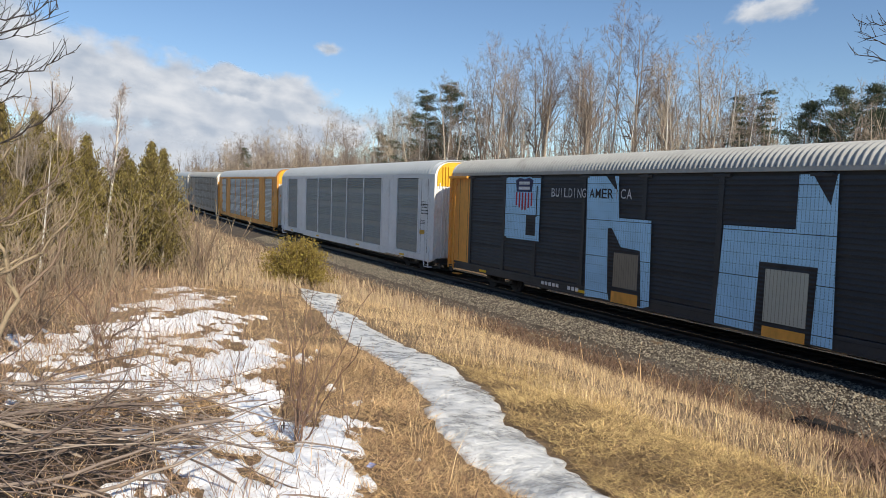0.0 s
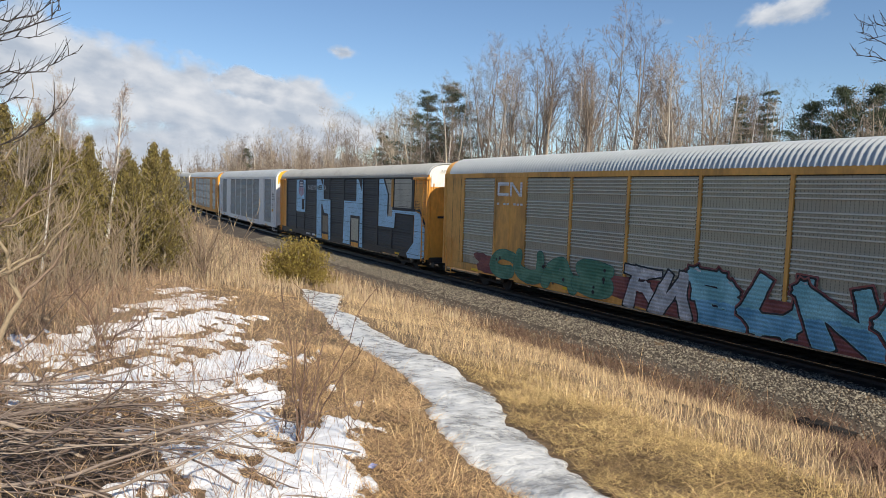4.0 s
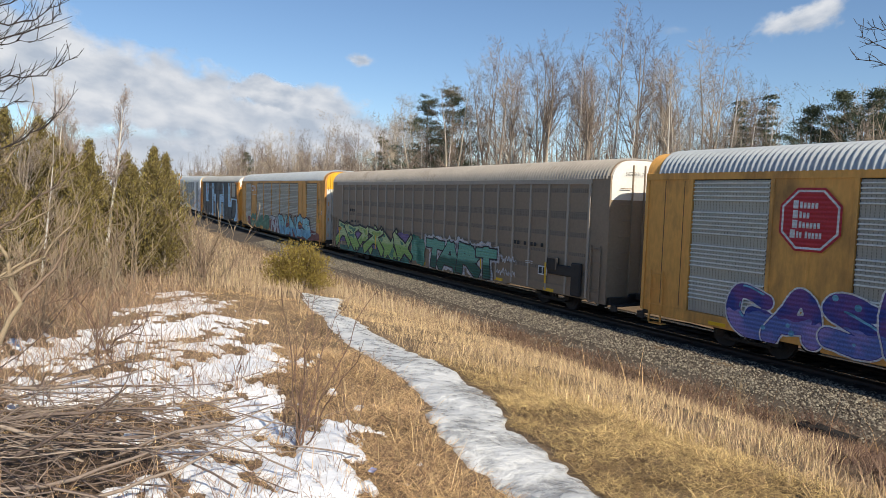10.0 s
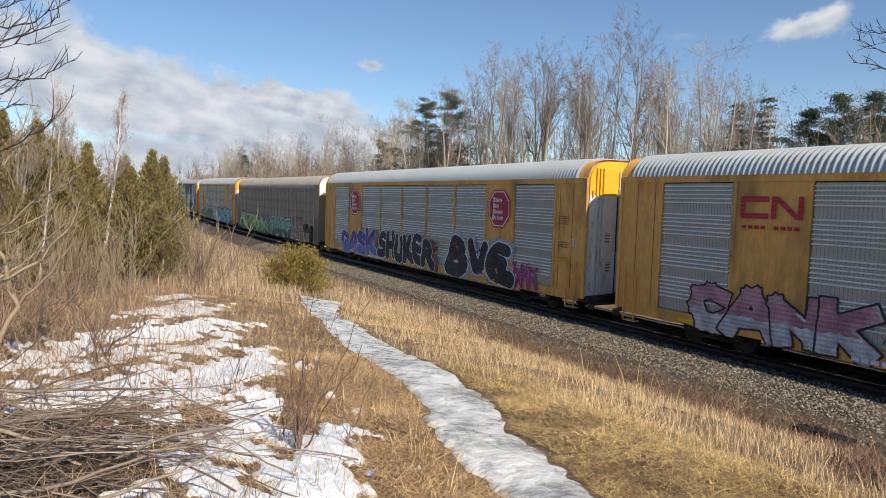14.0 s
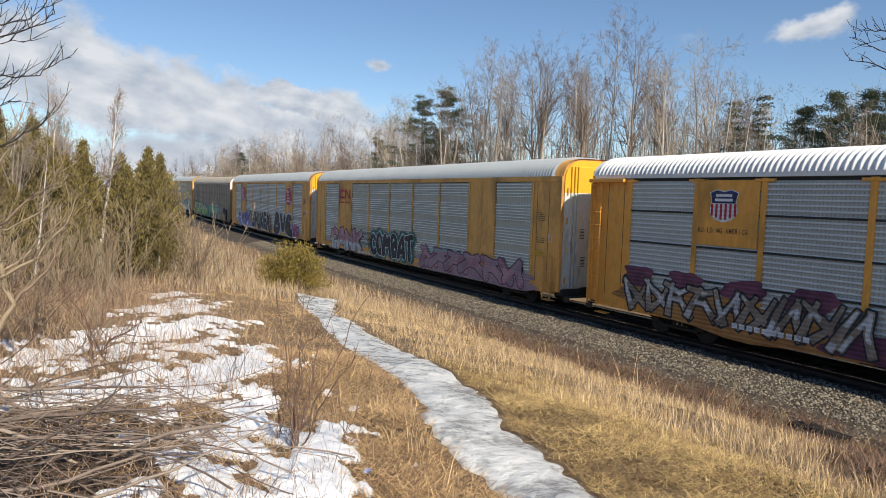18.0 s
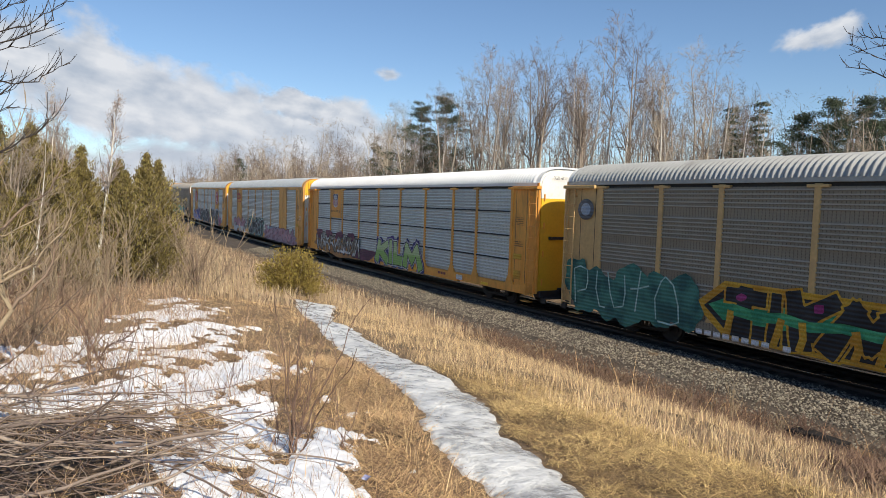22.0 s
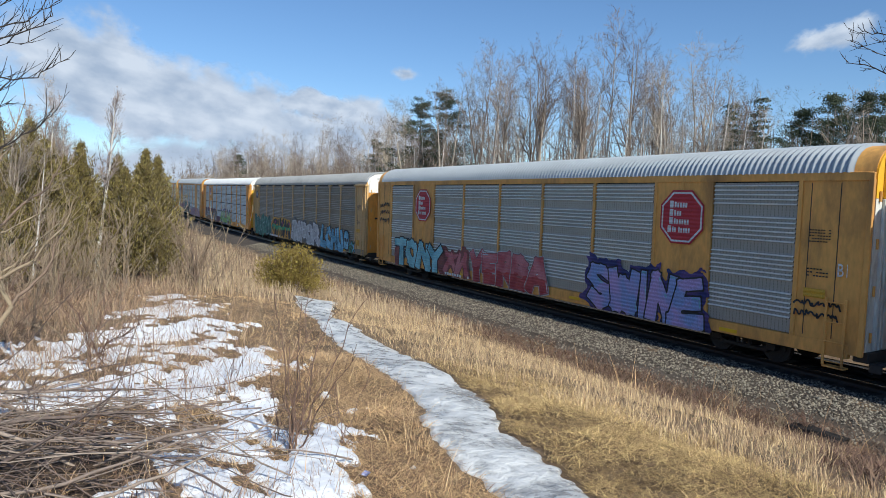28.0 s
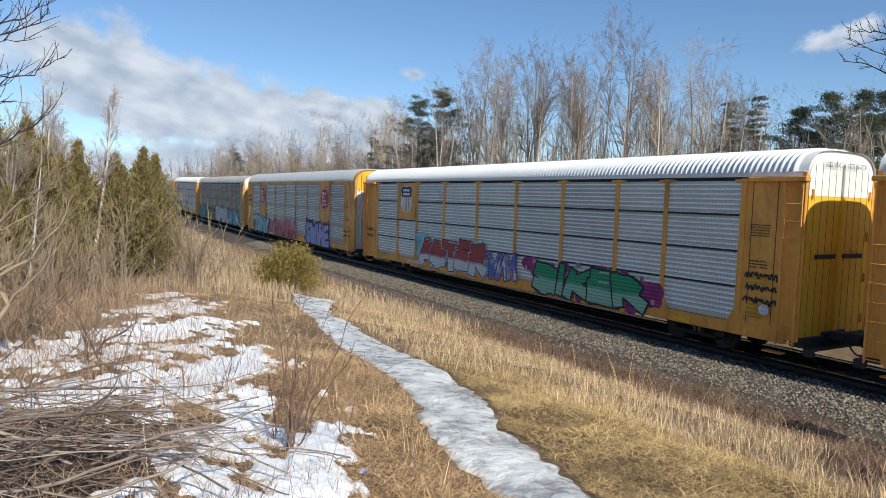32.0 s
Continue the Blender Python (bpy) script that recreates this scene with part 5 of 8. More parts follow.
def scrawl(car, y0, y1, z0, z1, seed, m, wide=0.035, rows=2, x=SKIN, label="quick black paint scrawl"):
    """A quick illegible tag: looping lines of thin paint."""
    g = random.Random(seed)
    for r in range(rows):
        n = 9
        zc, h = z0 + (z1 - z0) * (r + 0.5) / rows, (z1 - z0) / rows * 0.5
        line_ = []
        for k in range(n * 2 + 1):
            t = k / (n * 2)
            line_.append((y0 + (y1 - y0) * (t + g.uniform(-0.05, 0.05)), zc + h * ((1 if k % 2 else -1) * g.uniform(0.25, 1.0))))
        line_ = rounded(line_)
        strip(car, "paint_scrawl", line_, wide, x - 0.003 - 0.001 * r, m, label if r == 0 else "")


def bars(car, y0, y1, z0, z1, m, rows=1, n=9, seed=1, x=SKIN, name="stencil_marking"):
    """Unreadable stencilled markings as rows of small bars."""
    g = random.Random(seed)
    polys = []
    rh = (z1 - z0) / rows
    for r in range(rows):
        cell = (y1 - y0) / n
        for k in range(n):
            if g.random() < 0.14 and n > 5:
                continue
            polys.append(rect(y0 + cell * (k + 0.12), y0 + cell * (k + 0.85), z0 + rh * (r + 0.25), z0 + rh * (r + (0.85 if rows == 1 else 0.65))))
    return decal(car, name, polys, x - 0.003, m)


def eight_sided(car, yc, zc, half):
    """The red sign with a white rim; its words become white bars."""
    def octo(h):
        k = h * 0.45
        return [(yc + a, zc + b) for a, b in ((h, k), (k, h), (-k, h), (-h, k), (-h, -k), (-k, -h), (k, -h), (h, -k))]
    sign = decal(car, "rail_sign", [octo(half)], SKIN - 0.002, P["sign_red"], "red eight-sided sign with a white rim")
    o1, o2 = octo(half * 0.93), octo(half * 0.86)
    decal(sign, "sign_rim", [[o1[k], o1[(k + 1) % 8], o2[(k + 1) % 8], o2[k]] for k in range(8)], SKIN - 0.006, P["white"])
    polys = []
    for r, words in enumerate(((0.62,), (0.36,), (0.72,), (0.2, 0.56))):
        z = zc + half * (0.47 - 0.31 * r)
        left = 0.56 if r < 3 else 0.62
        polys.append(rect(yc + half * left, yc + half * (left - 0.17), z - half * 0.13, z + half * 0.13))
        at = left - 0.22
        for wlen in words:
            m_ = max(2, int(wlen / 0.105))
            for j in range(m_):
                polys.append(rect(yc + half * (at - wlen * j / m_), yc + half * (at - wlen * (j + 0.72) / m_), z - half * 0.12, z + half * (0.06 if j else 0.09)))
            at -= wlen + 0.08
    decal(sign, "sign_lettering", polys, SKIN - 0.006, P["white"])


def shield(car, yc, zc, w, h, faded=False):
    """A shield with a dark head and upright red and white stripes."""
    out = [(yc + w, zc + h * 0.8), (yc + w * 0.5, zc + h), (yc, zc + h * 0.9), (yc - w * 0.5, zc + h), (yc - w, zc + h * 0.8), (yc - w * 0.85, zc + h * 0.3),
           (yc - w * 0.98, zc - h * 0.4), (yc - w * 0.6, zc - h * 0.85), (yc, zc - h), (yc + w * 0.6, zc - h * 0.85), (yc + w * 0.98, zc - h * 0.4), (yc + w * 0.85, zc + h * 0.3)]
    s = decal(car, "shield_sign", [out], SKIN - 0.002, P["white"], "shield sign with dark blue head and red stripes")
    head = [(yc + w * 0.93, zc + h * 0.78), (yc + w * 0.5, zc + h * 0.94), (yc, zc + h * 0.84), (yc - w * 0.5, zc + h * 0.94), (yc - w * 0.93, zc + h * 0.78), (yc - w * 0.8, zc + h * 0.15), (yc + w * 0.8, zc + h * 0.15)]
    decal(s, "shield_head", [head], SKIN - 0.006, P["sign_blue"])
    decal(s, "head_lettering", [rect(yc + w * 0.55, yc - w * 0.55, zc + h * 0.55, zc + h * 0.72), rect(yc + w * 0.6, yc - w * 0.6, zc + h * 0.27, zc + h * 0.44)], SKIN - 0.010, P["white"])
    if not faded:
        st = []
        for k in range(6):
            y = yc + w * (0.8 - 0.32 * k)
            drop = -0.55 - 0.35 * (1 - abs(y - yc) / w)
            st.append(rect(y + w * 0.08, y - w * 0.08, zc + h * drop, zc + h * 0.12))
        decal(s, "stripe", st, SKIN - 0.006, P["sign_red"])
    else:
        decal(s, "rust_run", [rect(yc + w * 0.1, yc - w * 0.1, zc - h * 0.9, zc + h * 0.12), rect(yc - w * 0.35, yc - w * 0.45, zc - h * 0.8, zc + h * 0.12)], SKIN - 0.006, P["orange"])


def ring_mark(car, y0, y1, z0, z1, m):
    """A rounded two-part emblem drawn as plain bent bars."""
    t = (z1 - z0) * 0.24
    c = (y0 + y1) / 2
    d = -1 if y1 < y0 else 1
    polys = [rect(y0, y0 + d * t, z0 + t * 0.3, z1 - t * 0.3), rect(y0 + d * t * 0.3, c - d * 0.06, z1 - t, z1), rect(y0 + d * t * 0.3, c - d * 0.06, z0, z0 + t),
             rect(c + d * 0.02, c + d * (0.02 + t), z0, z1), rect(y1 - d * t, y1, z0, z1),
             [(c + d * 0.02, z1), (c + d * (0.02 + t * 1.3), z1), (y1, z0), (y1 - d * t * 1.3, z0)]]
    for k in range(len(polys)):
        decal(car, "emblem_bar", [polys[k]], SKIN - 0.003 - 0.0012 * k, m)


def end_words(car, z, m):
    """The warning over the rear doors."""
    verts, faces = [], []
    for line_, y0, y1 in (("EXCESS HEIGHT CAR", -0.95, -0.05), ("EXCESS HEIGHT CAR", 0.05, 0.95)):
        cell = (y1 - y0) / len(line_)
        for k, ch in enumerate(line_):
            if ch == " ":
                continue
            pts, fs = letter_shape(ch, 0.0)
            b = len(verts)
            verts += [(y0 + cell * (k + 0.1 + 0.75 * u), -HALF - 0.06, z + 0.12 * v) for u, v in pts]
            faces += [tuple(b + i for i in f) for f in fs]
    me = bpy.data.meshes.new("warning_words")
    me.from_pydata(verts, [], faces)
    part("warning_words", me, m, car, "black stencilled warning words")


BK, WH = P["black"], P["white"]
# common markings at the corner panels
for k, car in TRAIN.items():
    if k == 2:
        continue
    bars(car, -12.05, -12.6, 3.35, 3.7, BK, 5, 8, 10 + k)
    bars(car, -12.05, -12.6, 2.5, 2.75, BK, 3, 7, 30 + k)
    decal(car, "notice_plate", [rect(-12.0, -12.55, 2.0, 2.22)], SKIN - 0.003, P["orange"], "small yellow notice plate")
    if k in (1, 3, 4, 7):
        letters(car, "stencil_marking", "BI", -12.8, -13.14, 2.58, 2.88, SKIN - 0.004, WH, 0.012, label="white stencilled letters")
    if k in (0, 5, 6, 8, 9):
        decal(car, "notice_plate", [rect(-12.05, -12.5, 1.2, 1.55)], SKIN - 0.003, P["orange"])
        end_words(car, 5.2, BK)

# the black wagon: huge pale blue block letters
c = TRAIN[0]
BL = M["blue_paint"]
decal(c, "graffiti_block", [rect(9.0, 6.7, 2.35, 4.84)], SKIN - 0.004, BL, "pale blue block letter with black edges")
decal(c, "graffiti_edge", [rect(7.55, 6.95, 2.55, 3.35), rect(9.0, 8.85, 2.2, 2.4), rect(6.95, 6.88, 3.3, 4.5)], SKIN - 0.008, BK)
decal(c, "graffiti_block", [[(4.07, 4.85), (2.55, 4.85), (2.45, 3.46), (1.04, 3.44), (0.95, 0.72), (1.25, 0.62), (3.1, 0.66), (3.95, 0.62)]], SKIN - 0.004, BL, "pale blue block letter with black edges")
decal(c, "graffiti_edge", [[(3.15, 4.87), (2.75, 4.87), (2.55, 4.3)], [(2.95, 3.1), (2.75, 3.1), (2.3, 2.5), (1.45, 2.45), (1.3, 0.66), (2.75, 0.66), (2.85, 1.0)]], SKIN - 0.008, BK)
decal(c, "bare_window", [rect(2.6, 1.5, 1.15, 2.3)], SKIN - 0.012, M["galv_dark"], "unpainted brown patch")
decal(c, "bare_sill", [rect(2.65, 1.45, 0.62, 1.0)], SKIN - 0.012, M["yellow"])
decal(c, "graffiti_block", [[(-1.62, 3.46), (-3.75, 3.46), (-3.75, 4.85), (-4.75, 4.85), (-4.9, 0.62), (-1.5, 0.66)]], SKIN - 0.004, BL, "pale blue block letter with black edges")
decal(c, "graffiti_edge", [[(-2.8, 2.55), (-4.4, 2.55), (-4.35, 0.6), (-2.75, 0.6)], [(-4.1, 4.86), (-4.72, 4.86), (-4.6, 4.1)]], SKIN - 0.008, BK)
decal(c, "bare_window", [rect(-3.0, -4.2, 0.98, 2.38)], SKIN - 0.012, M["galv"], "unpainted grey patch")
decal(c, "bare_sill", [rect(-3.0, -4.2, 0.58, 0.86)], SKIN - 0.012, M["yellow"])
decal(c, "graffiti_block", [[(-7.3, 4.86), (-8.0, 4.86), (-8.6, 4.0), (-8.55, 2.75), (-9.15, 2.75), (-9.2, 3.15), (-12.1, 3.15), (-12.6, 3.05), (-13.2, 2.3), (-13.2, 0.85), (-12.9, 0.72), (-11.3, 0.62), (-11.1, 0.85),
                            (-11.95, 1.5), (-12.0, 2.95), (-9.6, 2.98), (-9.5, 2.12), (-7.3, 2.12)]], SKIN - 0.004, BL, "pale blue block letter with black edges")
decal(c, "bare_window", [[(-8.0, 4.84), (-9.2, 4.84), (-9.2, 2.75), (-8.6, 2.75), (-8.62, 3.95)], rect(-9.45, -11.6, 3.2, 4.84)], SKIN - 0.002, M["galv"], "unpainted grey panels")
decal(c, "graffiti_edge", [[(-7.9, 4.84), (-8.15, 4.84), (-8.75, 3.95), (-8.7, 2.85), (-8.5, 2.85), (-8.55, 4.0)], rect(-9.2, -12.1, 3.13, 3.28), [(-12.1, 3.2), (-12.6, 3.12), (-13.25, 2.35), (-13.3, 2.55), (-12.6, 3.3)]], SKIN - 0.008, BK)
for k_ in range(13):
    decal(c, "panel_seam", [rect(9.0, -13.2, 0.86 + 0.31 * k_, 0.86 + 0.31 * k_ + (0.02 if k_ % 4 == 0 else 0.006))], SKIN - 0.0062, BK)
decal(c, "bare_post", [rect(-9.02, -9.32, 3.3, 4.86)], SKIN - 0.012, M["yellow"], "unpainted yellow post")
shield(c, 7.75, 4.15, 0.62, 0.72)
letters(c, "slogan_letters", "BUILDING", 6.05, 4.1, 4.1, 4.42, SKIN - 0.006, P["dirty_white"], 0.01, label="faded white slogan lettering")
letters(c, "slogan_letters", "AMER", 3.95, 2.75, 4.1, 4.42, SKIN - 0.012, BK, 0.012, label="black slogan lettering")
letters(c, "slogan_letters", "ICA", 2.72, 1.9, 4.1, 4.42, SKIN - 0.012, P["dirty_white"], 0.01, label="faded white slogan lettering")
bars(c, 6.46, 4.26, 0.66, 0.9, WH, 1, 10, 3)

# yellow wagon with turquoise graffiti
c = TRAIN[1]
ring_mark(c, 8.95, 7.2, 4.08, 4.66, WH)
bars(c, 9.0, 7.1, 3.68, 3.82, WH, 1, 8, 4)
decal(c, "graffiti_backing", [blob(10.5, 9.1, 0.75, 1.5, 5, rough=0.25)], SKIN - 0.003, P["wine"])
piece(c, "CUAS", 9.3, 1.9, 0.68, 1.95, "dull_green", "deep_teal", None, 8, x=SKIN - 0.004, fat=0.085, edge=0.014, shine=None, spots=("black",), label="faded green bubble graffiti letters")
decal(c, "graffiti_backing", [blob(2.8, -12.0, 0.55, 1.6, 9, rough=0.08)], SKIN - 0.001, P["wine"])
wild(c, 2, 1.2, -1.2, 0.6, 2.0, "dirty_white", "black", None, 12)
piece(c, "BUNCS", -1.5, -10.2, 0.62, 2.2, "teal", "black", None, 4, jitter=0.16, rim="wine", fat=0.05, low="blue", blunt=True, label="turquoise graffiti letters outlined in black", x=SKIN - 0.002)
scrawl(c, -9.5, -10.9, 2.0, 2.5, 15, P["dirty_white"], 0.04, 2, SKIN - 0.004, "thin white paint scrawl")
scrawl(c, -10.6, -11.7, 0.95, 1.65, 16, P["dirty_white"], 0.045, 2, SKIN - 0.004, "thin white paint scrawl")

# brown wagon with green graffiti
c = TRAIN[2]
XB = -1.606
for j, (a_, b_) in enumerate(((12.4, 10.9), (9.6, 8.2), (6.6, 5.0), (3.0, 1.4))):
    decal(c, "graffiti_backing", [blob(a_, b_, 0.95, 2.05, 21 + j, rough=0.2)], XB, P["purple"])
decal(c, "graffiti_band", [[(11.8, 0.52), (11.8, 0.8), (6.0, 0.95), (1.5, 0.85), (1.5, 0.52)]], XB - 0.001, P["deep_teal"], "sea green band along the sill")
wild(c, 2, 11.9, 8.9, 0.8, 2.25, "leaf_fade", "black", None, 23, XB - 0.002, "angular light green and black graffiti", extra="dull_green", lean_=0.7, thick=0.14, edge=0.10)
wild(c, 2, 8.4, 5.2, 0.75, 2.2, "leaf_fade", "black", None, 29, XB - 0.003, "angular light green and black graffiti", extra="acid", lean_=0.7, thick=0.14, edge=0.10)
wild(c, 2, 5.3, 1.6, 0.7, 2.2, "leaf_fade", "black", None, 22, XB - 0.004, "angular light green and black graffiti", extra="dull_green", lean_=0.7, thick=0.14, edge=0.10)
decal(c, "graffiti_backing", [blob(1.2, -0.2, 0.6, 2.1, 25)], XB - 0.002, P["green"])
piece(c, "TART", -0.45, -6.9, 0.6, 1.98, "sea", "black", "dirty_white", 6, XB - 0.005, 0.10, "sea green graffiti letters outlined in black", blunt=True, edge=0.045, shine=None, fat=0.07)
scrawl(c, -6.9, -8.3, 0.8, 1.9, 28, P["dirty_white"], 0.05, 2, XB - 0.006, "thin white paint scrawl")
bars(c, 10.2, 9.3, 2.98, 3.26, BK, 1, 3, 7, XB)
bars(c, 10.0, 8.65, 2.33, 2.55, BK, 1, 6, 8, XB)
bars(c, -8.05, -10.05, 2.26, 2.5, BK, 1, 9, 9, XB)
bars(c, -8.9, -9.4, 1.6, 1.75, WH, 2, 4, 10, XB)
decal(c, "data_plate", [rect(-9.75, -10.3, 1.25, 1.6)], XB - 0.003, WH, "black and white data plate")
decal(c, "data_plate_field", [rect(-9.8, -10.0, 1.3, 1.55), rect(-10.05, -10.25, 1.3, 1.55)], XB - 0.006, BK)
decal(c, "notice_plate", [rect(12.2, 11.5, 1.75, 1.95)], XB - 0.003, P["orange"], "small yellow notice plate")
end_words(c, 5.05, BK)

# yellow wagon with two red signs and black graffiti
c = TRAIN[3]
eight_sided(c, 8.08, 3.83, 0.80)
eight_sided(c, -8.05, 3.83, 0.80)
piece(c, "GASK", 10.3, 4.8, 0.62, 2.2, "indigo", "white", None, 31, jitter=0.12, fat=0.045, edge=0.03, low="violet", shine="blue", spots=("blue",), label="dark blue graffiti letters with violet fill")
piece(c, "SHUKER", 4.3, -2.3, 0.7, 2.2, "black", "white", None, 33, jitter=0.13, label="black graffiti letters edged in white", fat=0.08, edge=0.036, shine=None)
for a_, b_ in ((4.9, 4.2), (1.6, 0.4), (-2.1, -2.9)):
    decal(c, "graffiti_backing", [blob(a_, b_, 0.7, 1.9, 330 + int(a_), 30, 0.3)], SKIN, P["wine"])
piece(c, "BVE", -3.9, -9.0, 0.62, 2.45, "black", "white", "dusty_blue", 35, jitter=0.13, label="fat black graffiti letters edged in white", fat=0.06, edge=0.045, shine=None, spots=("navy", "wine", "orange"))
wild(c, 3, -9.2, -10.8, 0.65, 1.75, "magenta", "pink", None, 37, label="magenta graffiti scrawl")
bars(c, 5.72, 3.5, 0.55, 0.78, WH, 1, 10, 11, SKIN - 0.012)
scrawl(c, -2.5, -3.6, 1.35, 2.05, 38, P["lime"], 0.03, 2, SKIN - 0.016, "thin green paint scrawl")
scrawl(c, -1.9, -3.0, 1.9, 2.2, 39, BK, 0.025, 1, SKIN - 0.018)

# yellow wagon with pink graffiti
c = TRAIN[4]
ring_mark(c, 8.95, 7.15, 3.88, 4.47, P["sign_red"])
bars(c, 8.9, 7.2, 3.56, 3.72, P["sign_red"], 1, 9, 12)
piece(c, "CANK", 10.4, 5.2, 0.62, 1.95, "pink", "black", None, 41, blunt=True, fat=0.075, edge=0.034, jitter=0.14, low="dirty_white", label="dusty pink and grey graffiti letters outlined in black")
scrawl(c, 5.0, 3.8, 1.1, 2.0, 43, BK, 0.03, 3)
piece(c, "COMBAT", 3.85, -1.75, 0.72, 2.1, "black", "white", "deep_teal", 44, fat=0.07, shine="teal", edge=0.03, label="black graffiti letters edged in white")
decal(c, "graffiti_backing", [blob(-2.5, -11.7, 0.5, 1.3, 460, 60, 0.12)], SKIN - 0.0004, P["mauve"], "flowing mauve base of the graffiti")
wild(c, 6, -2.6, -11.2, 0.75, 1.68, "mauve", "plum", None, 46, thick=0.19, lean_=0.55, label="mauve pink graffiti letters", extra="pink", blunt=False)
scrawl(c, -3.5, -9.5, 1.35, 1.75, 47, P["teal"], 0.05, 1, SKIN - 0.0015, "turquoise paint marks")
bars(c, 5.75, 3.5, 0.57, 0.78, WH, 1, 10, 13, SKIN - 0.014)

# yellow wagon with a white roof and lime graffiti
c = TRAIN[5]
decal(c, "sign_panel", [rect(9.1, 7.1, 3.0, 4.85)], SKIN, M["yellow"], "plain yellow panel")
shield(c, 8.2, 4.13, 0.47, 0.46)
letters(c, "slogan_letters", "BUILDING AMERICA", 9.02, 7.38, 3.36, 3.50, SKIN - 0.004, BK, 0.005, label="black slogan lettering")
for j in range(4):
    decal(c, "graffiti_backing", [blob(11.9 - 1.9 * j, 10.6 - 1.9 * j, 1.45, 2.1, 150 + j)], SKIN - 0.0003, P["plum"])
wild(c, 9, 11.8, 4.0, 0.7, 1.85, "taupe", "black", None, 51, thick=0.105, label="brown and plum angular graffiti", extra="dirty_white")
decal(c, "graffiti_backing", [blob(11.6, 4.2, 0.52, 1.5, 50, rough=0.2)], SKIN - 0.0005, P["rust_orange"])
decal(c, "graffiti_backing", [blob(5.0, 1.8, 0.6, 1.25, 52)], SKIN - 0.001, P["plum"])
piece(c, "KILM", 1.35, -3.9, 0.75, 1.98, "leaf_fade", "black", "navy", 53, jitter=0.09, fat=0.07, edge=0.034, rim="dirty_white", blunt=True, shine=None, label="lime green graffiti letters outlined in black")
bars(c, 7.95, 5.45, 0.72, 0.95, WH, 1, 11, 14, SKIN - 0.014)
decal(c, "data_plate", [rect(-7.55, -8.1, 0.68, 0.9)], SKIN - 0.003, WH, "black and white data plate")
bars(c, -5.8, -6.6, 0.72, 0.9, P["wine"], 1, 3, 15)

# dark wagon with several graffiti
c = TRAIN[6]
decal(c, "corner_emblem", [[(12.45 + 0.4 * math.cos(a * 0.314), 4.08 + 0.37 * math.sin(a * 0.314)) for a in range(20)]], SKIN - 0.002, P["ash"], "round dark grey emblem with a blue field")
decal(c, "emblem_field", [[(12.45 + 0.24 * math.cos(a * 0.314), 4.08 + 0.22 * math.sin(a * 0.314)) for a in range(20)]], SKIN - 0.006, P["dusty_blue"])
for j, (a_, b_, t_) in enumerate(((13.25, 11.9, 2.3), (12.3, 10.7, 1.95), (11.2, 9.3, 2.15), (10.0, 8.6, 1.85), (9.5, 7.6, 2.25))):
    decal(c, "graffiti_backing", [blob(a_, b_, 0.52, t_, 610 + j, 34, 0.2)], SKIN - 0.0004 * j, P["deep_teal"], "dark green spray patch")
# the letters P L U T O as hand-sprayed lines
g = random.Random(62)
for k_, line_ in enumerate(([(12.75, 0.8), (12.8, 1.4), (12.9, 1.95), (12.6, 2.08), (12.25, 1.95), (12.15, 1.6), (12.3, 1.3), (12.7, 1.15)],
                            [(11.75, 2.0), (11.8, 1.4), (11.6, 0.8), (11.3, 0.78)],
                            [(11.2, 2.0), (11.1, 1.3), (10.85, 0.85), (10.5, 0.95), (10.4, 1.4), (10.5, 1.95)],
                            [(10.2, 1.55), (9.9, 1.62), (9.45, 1.75)], [(9.75, 2.15), (9.85, 1.5), (9.95, 0.82)],
                            [(9.1, 0.75), (9.15, 1.4), (8.95, 1.95), (8.75, 2.1), (8.5, 1.9), (8.25, 1.3), (8.2, 0.8), (8.5, 0.68), (9.0, 0.72)])):
    strip(c, "graffiti_stroke", [(a_ + g.uniform(-0.04, 0.04), b_ + g.uniform(-0.03, 0.03)) for a_, b_ in line_], 0.055, SKIN - 0.006 - 0.0004 * k_, P["chalk_green"], "pale green sprayed graffiti letter")
# an arrow-headed piece: orange rim, black field, a green band and orange uprights
decal(c, "graffiti_backing", [[(7.7, 1.45), (6.7, 2.22), (2.0, 2.15), (1.45, 1.5), (2.0, 0.6), (6.6, 0.62)]], SKIN, P["orange"], "orange edged graffiti arrow")
decal(c, "graffiti_field", [[(7.35, 1.45), (6.6, 2.05), (2.1, 1.98), (1.75, 1.5), (2.1, 0.72), (6.5, 0.76)]], SKIN - 0.002, P["black"])
decal(c, "graffiti_band", [[(7.2, 1.5), (6.7, 1.72), (2.0, 1.7), (1.8, 1.5), (2.0, 1.15), (6.7, 1.12)]], SKIN - 0.004, P["green_leaf"])
piece(c, "TIKM", 6.75, 2.0, 0.72, 2.15, "black", "orange", None, 67, x=SKIN - 0.003, jitter=0.06, fat=0.07, edge=0.04, shine=None, blunt=True, label="black graffiti letters edged in orange")
decal(c, "graffiti_band", [[(7.0, 1.5), (6.4, 1.62), (5.6, 1.5), (4.9, 1.58), (4.2, 1.46), (3.4, 1.56), (2.6, 1.5), (1.9, 1.55), (1.85, 1.3), (2.6, 1.24), (3.4, 1.32), (4.2, 1.2), (4.9, 1.3), (5.6, 1.22), (6.4, 1.3)]], SKIN - 0.021, P["green_leaf"], "green zigzag paint band")
